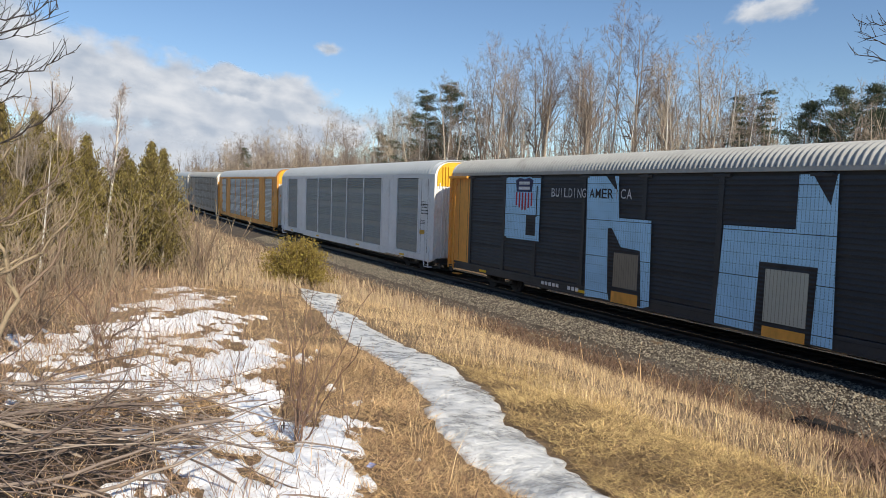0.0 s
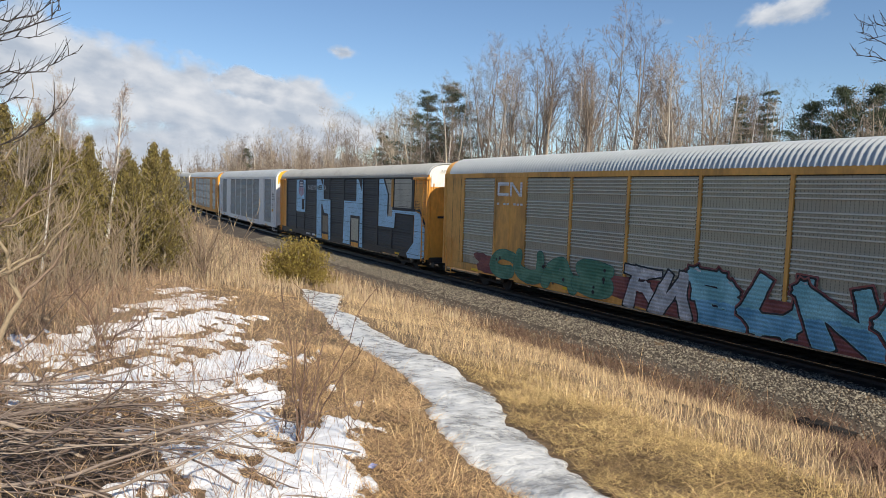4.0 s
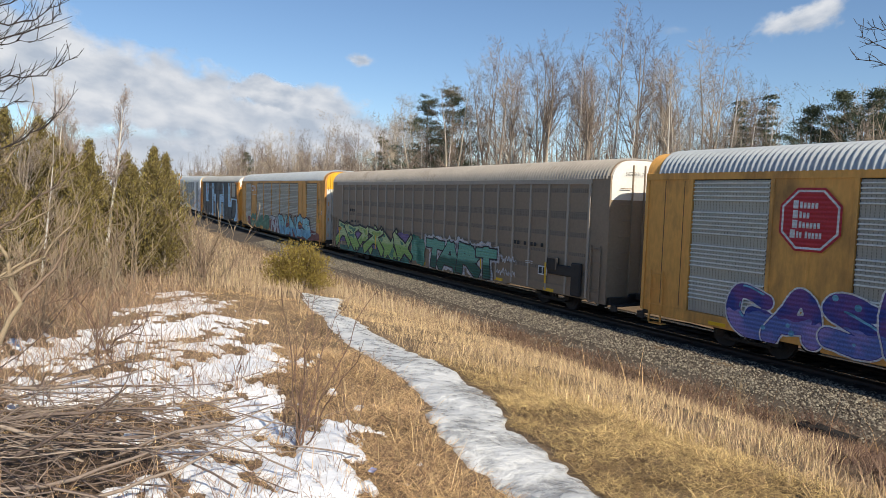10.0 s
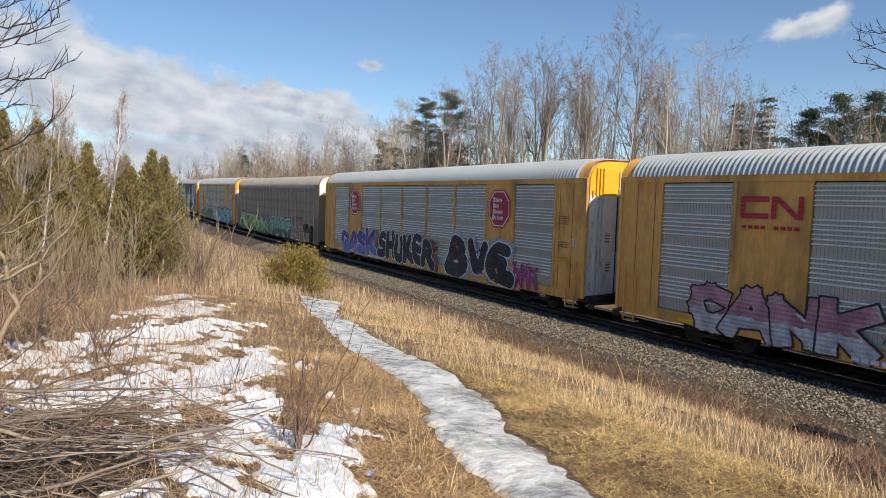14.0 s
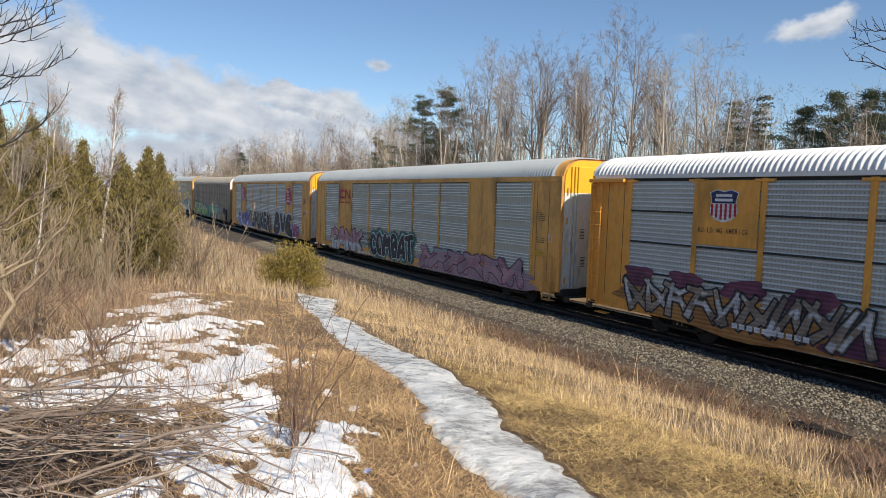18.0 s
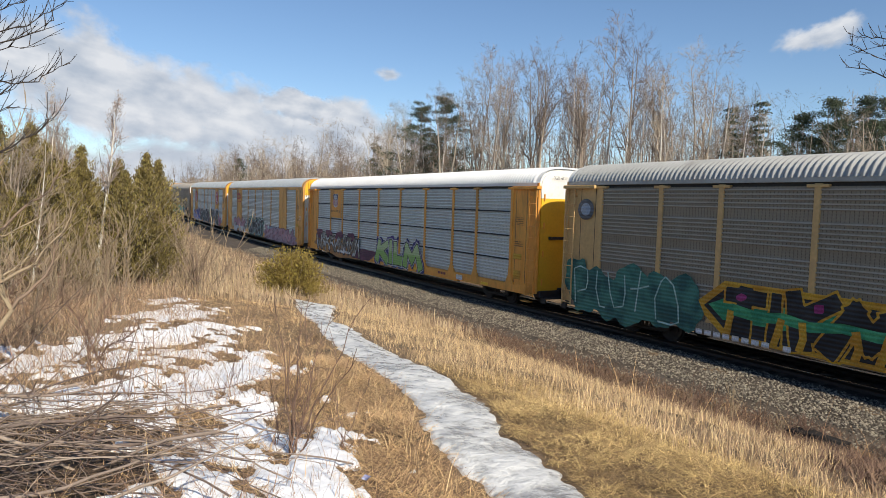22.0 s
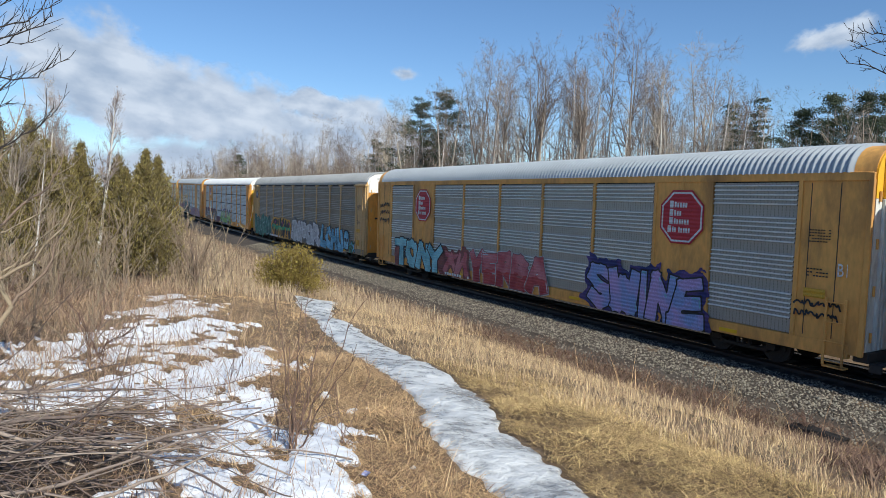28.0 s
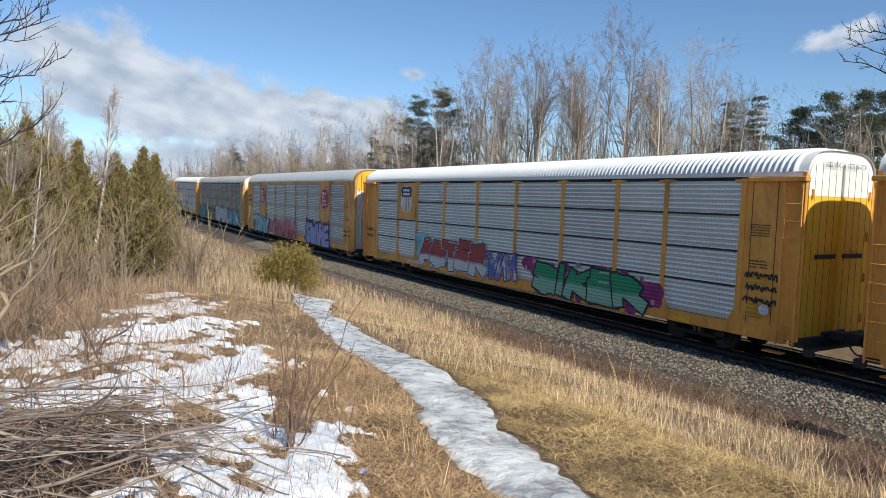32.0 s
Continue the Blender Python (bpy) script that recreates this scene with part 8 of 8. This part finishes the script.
def sow(name, label, m, n, area, keep, h, width, lean, seed, curl=0.5, lift=0.0, clump=0.0):
    """Scatters n blades over an area, thinned by keep(x, y), as one piece of ground cover."""
    g = np.random.RandomState(seed)
    x0, x1, y0, y1, near = area
    if clump:
        c = max(1, n // 14)
        cx, cy = g.uniform(x0, x1, c), y0 + (y1 - y0) * g.rand(c) ** near
        k = g.randint(0, c, n)
        x, y = cx[k] + g.normal(0, clump, n), cy[k] + g.normal(0, clump, n)
    else:
        x, y = g.uniform(x0, x1, n), y0 + (y1 - y0) * g.rand(n) ** near
    rim = np.minimum(np.minimum(x - x0, x1 - x) / 0.8, np.minimum(y - y0, y1 - y) / 0.8) + 0.5 * lumps(x, y, 1.3, 79)
    ok = keep(x, y) * np.clip(rim + 0.3, 0, 1) > g.rand(n)
    x, y = x[ok], y[ok]
    n = len(x)
    v, f = blades(x, y, g.uniform(*h, n), g.uniform(*width, n), np.abs(g.normal(0, 1, n)) * lean[1] + lean[0], g.uniform(0, 6.283, n), curl, seed + 1, lift)
    return tagged(new(name, mesh_from(name, v, f, [m])), label, "grass", kind="stuff")


def off_path(x, y):
    a, b = path_edges(y)
    return np.where((x > a - 0.02) & (x < b + 0.02) & (y < 22.0), 0.0, 1.0)


def bare(x, y):
    return np.where(snow_cover(x, y) > 0.02, 0.0, 1.0) * off_path(x, y)


def rail_q(x, y):
    return x - (track_x(y) - TRACK)


def bank_end(y):
    """Where the pale grass of the bank gives way to scrub, measured from the track's line."""
    return np.interp(y, [2.0, 3.5, 5.0, 7.0, 12.0, 20.0], [5.5, 6.8, 8.8, 10.2, 11.6, 12.0])


def bank_grass(x, y):
    a, b = path_edges(y)
    edge = np.where(y < 22.0, b, 6.0)
    k = step(0.3, 1.1, x - edge - 0.9 * step(6.5, 3.0, y) + 0.6 * step(6.0, 8.5, y)) * (1 - step(-0.9, 0.4, rail_q(x, y) - bank_end(y) + 0.6 * lumps(x, y, 1.7, 48)))
    return k * (0.55 - 0.2 * step(7, 10, x) + 0.6 * lumps(x, y, 1.1, 41) + 0.4 * lumps(x, y, 0.4, 47))


sow("tall_dry_grass", "pale tan dead grass standing on the bank", M["grass"], 230000, (3, 14, 0.8, 24.5, 1.35), bank_grass, (0.07, 0.26), (0.003, 0.006), (0.05, 0.5), 51, 0.7)
sow("tall_dry_grass", "pale tan dead grass beside the railway", M["grass_pale"], 34000, (1, 20, 18, 85, 1.5),
    lambda x, y: (1 - step(12.0, 13.4, rail_q(x, y))) * step(2.0, 4.0, x + 0.04 * (y - 18)) * off_path(x, y), (0.2, 0.55), (0.008, 0.02), (0.03, 0.25), 52, 0.5)
def hummock(x, y):
    e = path_edges(y)[1]
    return off_path(x, y) * np.where(x > e, 1 - step(1.2, 2.3, x - e), 0) * (1 - step(6.5, 9.0, y))


# dark blades under the golden ones put shade into the mat's hollows
sow("matted_straw", "dark straw beside the icy path, for the shaded hollows of the mat", M["mat_dark"], 110000, (2.2, 7.0, 0.4, 9, 1.3), hummock, (0.05, 0.16), (0.0025, 0.005), (1.15, 0.3), 53, 0.5, 0.02)
sow("matted_straw", "flattened golden straw beside the icy path", M["grass_mat"], 250000, (2.2, 7.0, 0.4, 9, 1.3),
    lambda x, y: hummock(x, y) * (0.6 + 0.8 * lumps(x, y, 0.8, 66) + 0.5 * step(0.4, 1.2, x - path_edges(y)[1])), (0.04, 0.15), (0.0018, 0.0038), (1.1, 0.35), 67, 0.6, 0.035)
sow("matted_straw", "thin fringe of dead grass along the icy path", M["grass_red"], 18000, (2.0, 8.5, 1, 20, 1.2),
    lambda x, y: off_path(x, y) * np.exp(-(np.minimum(np.abs(x - path_edges(y)[0]), np.abs(x - path_edges(y)[1])) / 0.3) ** 2), (0.05, 0.18), (0.003, 0.008), (0.75, 0.4), 54, 0.6)
sow("matted_grass", "reddish-brown matted dead grass between snow and path", M["grass_red"], 125000, (-2.5, 6.2, 1.6, 19.5, 1.5),
    lambda x, y: bare(x, y) * (x < path_edges(y)[0]), (0.06, 0.24), (0.003, 0.0068), (1.05, 0.4), 55, 0.7, 0.015)
sow("matted_grass", "fine reddish straw lying by the snow", M["grass_red"], 60000, (1.0, 4.2, 2.5, 9, 1.3), lambda x, y: bare(x, y) * (x < path_edges(y)[0]), (0.06, 0.2), (0.0025, 0.0055), (1.1, 0.3), 68, 0.6, 0.02)
sow("matted_grass", "dark brown stems lying between snow and path", M["weed_dark"], 50000, (-1.5, 6.2, 2.2, 16, 1.4),
    lambda x, y: bare(x, y) * (x < path_edges(y)[0]) * (0.35 + 1.1 * lumps(x, y, 0.55, 69)), (0.04, 0.16), (0.004, 0.009), (1.0, 0.4), 70, 0.6, 0.02)
sow("dead_weeds", "thin reddish-brown dead weed stems in the clearing", M["weed"], 40000, (-5, 3.5, 6.0, 21, 1.2),
    lambda x, y: step(0.5, -0.5, snow_cover(x, y)) * step(2.6, 0.9, x - 0.14 * (y - 6)) * (0.55 + 0.45 * lumps(x, y, 1.0, 44)), (0.25, 0.8), (0.003, 0.008), (0.2, 0.6), 56, 0.9, clump=0.16)
sow("dead_weeds", "straw-coloured weed stems standing in the clearing", M["grass"], 26000, (-5, 5.6, 3.5, 21, 1.3),
    lambda x, y: bare(x, y) * (x < path_edges(y)[0]) * (0.3 + 0.5 * lumps(x, y, 0.8, 45)) * step(3.6, 6.0, y + 0.6 * x), (0.15, 0.45), (0.002, 0.0045), (0.1, 0.45), 57, 0.6)
def scrub(x, y):
    return step(-0.9, 0.3, rail_q(x, y) - bank_end(y)) * (1 - step(13.2, 14.8, rail_q(x, y) + 0.8 * lumps(x, y, 1.3, 49))) * (0.75 + 0.6 * lumps(x, y, 0.6, 50))


sow("low_scrub", "dark reddish-brown low scrub at the foot of the ballast", M["weed_dark"], 170000, (5.5, 15.5, 1.5, 22, 1.25), scrub, (0.06, 0.26), (0.005, 0.013), (0.55, 0.5), 58, 0.6, 0.02)
sow("low_scrub", "dark reddish-brown low scrub beside the track", M["weed_dark"], 26000, (11, 18, 22, 60, 1.3), scrub, (0.08, 0.3), (0.008, 0.018), (0.5, 0.5), 60, 0.6)
sow("low_scrub", "pale dry stems lying among the low scrub", M["grass_pale"], 36000, (5.5, 14.0, 2, 24, 1.25), lambda x, y: scrub(x, y) * (0.35 + 0.9 * lumps(x, y, 0.9, 52)), (0.05, 0.2), (0.003, 0.007), (0.9, 0.4), 65, 0.6)
sow("dead_weeds", "straw-coloured and reddish weeds at the foot of the bank", M["grass_red"], 12000, (9, 20, 2, 50, 1.5),
    lambda x, y: step(9.8, 11.0, rail_q(x, y)) * (1 - step(12.6, 13.6, rail_q(x, y))) * (0.35 + 0.6 * lumps(x, y, 1.2, 61)), (0.10, 0.42), (0.003, 0.008), (0.15, 0.5), 62, 0.5)
sow("dead_weeds", "tall straw weeds standing on the bank", M["grass_red"], 260, (7, 13, 3, 12, 1.0), lambda x, y: 0.5 + 0.5 * lumps(x, y, 1.5, 63), (0.4, 0.9), (0.004, 0.008), (0.1, 0.35), 64, 0.4)
sow("dead_weeds", "tangle of thin reddish stems round cut branches", M["weed"], 5000, (-1.2, 1.3, 2.7, 6.2, 1.0), lambda x, y: 0.6 + 0.5 * lumps(x, y, 0.5, 74), (0.1, 0.4), (0.002, 0.005), (0.5, 0.6), 75, 0.9, clump=0.1)
sow("matted_grass", "thin dead grass on the bank top", M["grass_red"], 36000, (-9, 10, -9, 3.2, 1.0), lambda x, y: bare(x, y) * (0.5 + 0.6 * lumps(x, y, 1.4, 80)), (0.08, 0.3), (0.004, 0.009), (0.8, 0.4), 81, 0.7, 0.01)
sow("snow_stems", "sparse dry stems poking through the snow", M["weed"], 14000, (-1.5, 3.5, 3, 18, 1.2), lambda x, y: np.where(snow_cover(x, y) > 0, 1.0, 0.0), (0.08, 0.35), (0.003, 0.006), (0.2, 0.6), 59, 0.6, clump=0.1)

# ---- brush pile ----
g_ = np.random.RandomState(77)
pile = thing("brush_pile", "heap of cut grey branches and sticks lying on the snow", "brush pile")
pile.matrix_basis = pose(0.2, 5.6, float(ground_z(0.2, 5.6)))
STICKS = []
for k in range(18):
    segs, p, w = [], np.zeros(3), np.array([1.0, 0, 0])
    n, ln2 = 9, g_.uniform(0.9, 2.1) if k < 12 else g_.uniform(0.4, 0.9)
    r = g_.uniform(0.004, 0.009) if k < 9 else g_.uniform(0.012, 0.018) if k < 12 else g_.uniform(0.0025, 0.005)
    p[0] = -ln2 / 2
    for j in range(n):
        w = w + g_.normal(0, 0.11 if k < 12 else 0.2, 3) * np.array([0.3, 1, 0.8])
        w /= np.linalg.norm(w)
        q_ = p + w * ln2 / n
        segs.append((*p, *q_, r * (1 - 0.75 * j / n), r * (1 - 0.75 * (j + 1) / n)))
        p = q_
    STICKS.append(mesh_from("branch", *chains(segs, 5), [M["stick"]], True))
for k in range(300):
    cx, cy = g_.normal(-0.3, 0.66), g_.normal(-0.3, 0.85)
    mound = 0.42 * math.exp(-((cx + 0.3) ** 2 / 0.8 + (cy + 0.1) ** 2 / 1.4))
    cz = float(ground_z(0.2 + cx, 5.6 + cy)) - float(ground_z(0.2, 5.6)) + 0.03 + mound * g_.rand() ** 0.7
    turn = -37 + g_.normal(0, 20) + (180 if g_.rand() < 0.35 else 0)
    kind_ = g_.randint(9) if k < 150 else g_.randint(9, 12) if k < 165 else g_.randint(12, 18)
    part("branch", STICKS[kind_], None, pile, at=pose(cx, cy, cz, g_.uniform(0, 360), g_.normal(0, 6 if k < 165 else 25), turn if k < 165 else g_.uniform(0, 360)))
# leaf litter beneath the heap, coloured dark for the shade in its gaps
lx, ly = np.linspace(-2.6, 1.7, 60), np.linspace(3.2, 8.0, 60)
lv, lf = patch_sheet(lx, ly, lambda x, y: 1 - ((x + 0.1) / 1.05) ** 2 - ((y - 5.3) / 1.35) ** 2 + 0.6 * lumps(x, y, 0.6, 71) + 0.3 * lumps(x, y, 0.25, 72),
                     lambda x, y, c: -0.03 + 0.11 * np.clip(c, 0, 1) + 0.02 * lumps(x, y, 0.2, 73))
tagged(new("leaf_litter", mesh_from("leaf_litter", lv, lf, [M["litter"]], True)), "brown leaf litter under cut branches, darkened for the shade among them", "leaf litter", kind="stuff")
# a rusty scrap and litter by the heap
thing("plastic_scrap", "crumpled scrap of blue and white plastic on the snow", "litter",
      data=mesh_from("plastic_scrap", np.array([(0, 0, 0.02), (0.06, 0.01, 0.05), (0.07, 0.05, 0.02), (0.02, 0.06, 0.06), (-0.03, 0.04, 0.03), (0.03, 0.03, 0.0)]),
                     np.array([(0, 1, 5), (1, 2, 5), (2, 3, 5), (3, 4, 5), (4, 0, 5), (0, 1, 3), (1, 2, 3)]), [M["blue_litter"]]), at=pose(1.82, 3.95, float(ground_z(1.82, 3.95)) + 0.015) @ Matrix.Diagonal((0.7, 0.7, 0.6, 1)))

# the drain hole at the ballast's foot: a flat dome blackened for its shade
hole = thing("culvert_mouth", "earthen drain hole overhung with dead stems, its shade coloured black", "culvert")
bm = bmesh.new()
bmesh.ops.create_uvsphere(bm, u_segments=20, v_segments=10, radius=1.0)
for v in bm.verts:
    v.co = Vector((v.co.x * 0.42, v.co.y * 0.62, v.co.z * 0.12)) * (1 + 0.45 * noise.noise(v.co * 2.3))
part("mouth", bm, M["hole"], hole)
hole.matrix_basis = pose(13.2, 7.5, float(ground_z(13.2, 7.5)) + 0.0, 0, 0, 8)

# ---- stones of the ballast ----
def stones(n, lo, hi, seed):
    g = np.random.RandomState(seed)
    y = lo + (hi - lo) * g.rand(n) ** 1.5
    off = -1.15 - np.where(g.rand(n) < 0.75, 2.0, 3.9) * g.rand(n)
    x = track_x(y) + off
    prof2 = np.interp(off, [-5.3, -4.65, -4.6, -4.2, -2.9, -1.8], [0.0, 0.0, 0.0, 0.004, 0.03, 0.0])
    z = ground_z(x, y) + prof2 + 0.02 * lumps(x, y, 0.9, 8) + 0.008
    s = g.uniform(0.014, 0.042, n)
    base = np.array([(1, 0, 0), (0, 1, 0), (-1, 0, 0), (0, -1, 0), (0, 0, 0.8), (0, 0, -0.8)])
    v = base[None] * (1 + g.normal(0, 0.28, (n, 6, 1)))
    a = g.uniform(0, 6.283, n)
    ca, sa = np.cos(a)[:, None], np.sin(a)[:, None]
    v = np.stack([v[:, :, 0] * ca - v[:, :, 1] * sa, v[:, :, 0] * sa + v[:, :, 1] * ca, v[:, :, 2] + v[:, :, 0] * g.normal(0, 0.4, (n, 1))], axis=2)
    v = v * s[:, None, None] + np.stack([x, y, z], axis=1)[:, None, :]
    f = np.array([(0, 1, 4), (1, 2, 4), (2, 3, 4), (3, 0, 4), (1, 0, 5), (0, 3, 5)])    # the sides that lie in the bed are left out
    return v.reshape(-1, 3), (np.arange(n)[:, None, None] * 6 + f[None]).reshape(-1, 3)


tagged(new("ballast_stones", mesh_from("ballast_stones", *stones(42000, 2, 60, 91), [M["stone"]])), "loose grey crushed stones on the ballast shoulder", "gravel", kind="stuff")

# snow left on the far shoulder of the track
sx_, sy_ = np.linspace(1.95, 4.6, 8), np.arange(-15, 120, 0.8)
gx_, gy_ = np.meshgrid(sx_, sy_)
qx = gx_ + track_x(gy_) + 0.25 * lumps(gy_, gy_ * 0, 3.0, 23)
sz = ground_z(qx, gy_) + 0.05 + 0.04 * lumps(qx, gy_, 1.2, 24)
i = (np.arange(len(sy_) - 1)[:, None] * 8 + np.arange(7)[None, :]).ravel()
tagged(new("snow_bank", mesh_from("snow_bank", np.stack([qx, gy_, sz], axis=2).reshape(-1, 3), np.stack([i, i + 1, i + 9, i + 8], axis=1), [M["snow"]], True)),
       "strip of old snow beyond the rails", "snow", kind="stuff")

# ---- ties ----
tie_bm = boxes((-1.3, 1.3, -0.115, 0.115, -0.36, -0.165), bevel=0.012)
tie_me = bpy.data.meshes.new("tie")
tie_bm.to_mesh(tie_me)
tie_bm.free()
tie_me.materials.append(M["tie"])
for k in range(300):
    y = -20 + k * 0.52
    lean = math.degrees(math.atan(2 * BEND * max(y, 0)))
    part("tie", tie_me, None, railway, at=pose(float(track_x(y)), y, float(track_z(y)), 0, 0, -lean))


# ---- clouds, far off ----
def cloud_material(name, big, soft, seed, thick=1.0):
    m = bpy.data.materials.new(name)
    m.use_nodes = True
    n, ln = m.node_tree.nodes, m.node_tree.links
    n.clear()
    out = n.new("ShaderNodeOutputMaterial")
    co = n.new("ShaderNodeTexCoord")
    # distance from the sheet's middle, 1 at its rim
    sub = n.new("ShaderNodeVectorMath")
    sub.operation = "MULTIPLY_ADD"
    sub.inputs[1].default_value, sub.inputs[2].default_value = (2, 2, 0), (-1, -1, 0)
    ln.new(co.outputs["Generated"], sub.inputs[0])
    lng = n.new("ShaderNodeVectorMath")
    lng.operation = "LENGTH"
    ln.new(sub.outputs[0], lng.inputs[0])
    mp = n.new("ShaderNodeMapping")
    mp.inputs["Scale"].default_value = (big, big * 1.25, 0)
    mp.inputs["Location"].default_value = (seed, seed * 0.7, seed * 1.3)
    ln.new(co.outputs["Object"], mp.inputs[0])
    no = n.new("ShaderNodeTexNoise")
    no.inputs["Scale"].default_value, no.inputs["Detail"].default_value, no.inputs["Roughness"].default_value = 1.0, 9, 0.55
    ln.new(mp.outputs[0], no.inputs["Vector"])
    rim = n.new("ShaderNodeMapRange")
    rim.inputs["From Min"].default_value, rim.inputs["From Max"].default_value = 0.25, 1.0
    rim.inputs["To Min"].default_value, rim.inputs["To Max"].default_value = 0.22 * thick, -0.42
    ln.new(lng.outputs["Value"], rim.inputs["Value"])
    add = n.new("ShaderNodeMath")
    ln.new(no.outputs["Fac"], add.inputs[0])
    ln.new(rim.outputs[0], add.inputs[1])
    den = n.new("ShaderNodeMapRange")
    den.interpolation_type = "SMOOTHSTEP"
    den.inputs["From Min"].default_value, den.inputs["From Max"].default_value = 0.44, 0.44 + soft
    ln.new(add.outputs[0], den.inputs["Value"])
    # lit tops and grey bases
    n2 = n.new("ShaderNodeTexNoise")
    n2.inputs["Scale"].default_value, n2.inputs["Detail"].default_value = 1.3, 6
    mp2 = n.new("ShaderNodeMapping")
    mp2.inputs["Scale"].default_value = (big * 0.9, big * 1.7, 0)
    mp2.inputs["Location"].default_value = (seed + 3, seed * 0.7 - 0.25, 0)
    ln.new(co.outputs["Object"], mp2.inputs[0])
    ln.new(mp2.outputs[0], n2.inputs["Vector"])
    ramp = n.new("ShaderNodeValToRGB")
    ramp.color_ramp.elements[0].position, ramp.color_ramp.elements[0].color = 0.34, (0.56, 0.64, 0.76, 1)
    ramp.color_ramp.elements[1].position, ramp.color_ramp.elements[1].color = 0.66, (0.92, 0.95, 1.0, 1)
    ln.new(n2.outputs["Fac"], ramp.inputs["Fac"])
    em = n.new("ShaderNodeEmission")
    em.inputs["Strength"].default_value = 0.81
    ln.new(ramp.outputs["Color"], em.inputs["Color"])
    tr = n.new("ShaderNodeBsdfTransparent")
    mix = n.new("ShaderNodeMixShader")
    ln.new(den.outputs[0], mix.inputs["Fac"])
    ln.new(tr.outputs[0], mix.inputs[1])
    ln.new(em.outputs[0], mix.inputs[2])
    ln.new(mix.outputs[0], out.inputs["Surface"])
    return m


CLOUDS = []
DRIFT = Vector((10.1, -1.7, -1.1))
FAR = 2400.0


def cloud(label, turn, rise, wide, high, big, soft, seed, thick=1.0, tilt=0.0, away=FAR):
    """A cloud sheet far away in the direction turn (clockwise from +y) and rise, in degrees."""
    a, e = radians(turn), radians(rise)
    at = Vector((math.sin(a) * math.cos(e), math.cos(a) * math.cos(e), math.sin(e))) * away + Vector(EYE)
    xs, ys = np.linspace(-wide / 2, wide / 2, 9), np.linspace(-high / 2, high / 2, 5)
    v, f = sheet(xs, ys, lambda x, y: -x * x / (2 * FAR))
    ob = thing("cloud", label, "cloud", "clouds", data=mesh_from("cloud", v * np.array([1, 1, -1]), f, [cloud_material("cloud_vapour", big, soft, seed, thick)], True),
               at=look(at, EYE) @ pose(0, 0, 0, 0, 180, tilt))
    CLOUDS.append(ob)


cloud("towering bank of white cumulus cloud", -3.0, 9.0, 1200, 560, 0.0062, 0.26, 3.0, 1.35, 10.0)
cloud("long bank of white and grey cumulus cloud", 15.5, 5.6, 1500, 470, 0.0062, 0.22, 6.4, 1.5, 7.0, 2500.0)
cloud("broad bank of grey-based cumulus cloud", 5.0, 7.0, 1300, 520, 0.0062, 0.24, 14.3, 1.6, 9.0, 2450.0)
cloud("rounded white cumulus heap", 13.0, 8.2, 520, 190, 0.0095, 0.2, 21.7, 1.3, 4.0, 2420.0)
cloud("low layer of pale cloud above the wood", 6.0, 2.2, 2900, 380, 0.003, 0.3, 9.2, 1.7, 2.0, 2600.0)
cloud("small wisp of white cloud", 20.6, 11.3, 210, 80, 0.014, 0.5, 5.0, 1.1)
cloud("bright white fair-weather cloud", 55.4, 14.35, 460, 190, 0.0075, 0.25, 8.0, 1.1, -14.0)
cloud("thin faint wisp of cloud", 46.0, 14.0, 220, 80, 0.009, 0.6, 12.0, 0.9)


# ---- what moves ----
def motions():
    times = [0, 2, 4, 6, 8, 10, 12, 14, 16, 18, 20, 22, 24, 26, 28, 30, 32]
    for k, car in TRAIN.items():
        walk(car, [(t, wagon_pose(k, t)) for t in times])
    # all wheelsets turn alike: one path, shared
    n = 480
    first = WHEELSETS[0]
    rows = []
    for j in range(n + 1):
        t = 32.0 * j / n
        rows.append((t, Matrix.Rotation(-(along(0, t) - along(0, 0)) / 0.42, 4, "X")))
    walk(first, rows)
    for w in WHEELSETS[1:]:
        w.rotation_mode = "QUATERNION"
        keys = w.animation_data_create()
        keys.action = first.animation_data.action
        keys.action_slot = first.animation_data.action_slot
    for cloud in CLOUDS:
        base = cloud.matrix_basis.copy()
        walk(cloud, [(t, Matrix.Translation(DRIFT * t) @ base) for t in (0, 16, 32)])


motions()
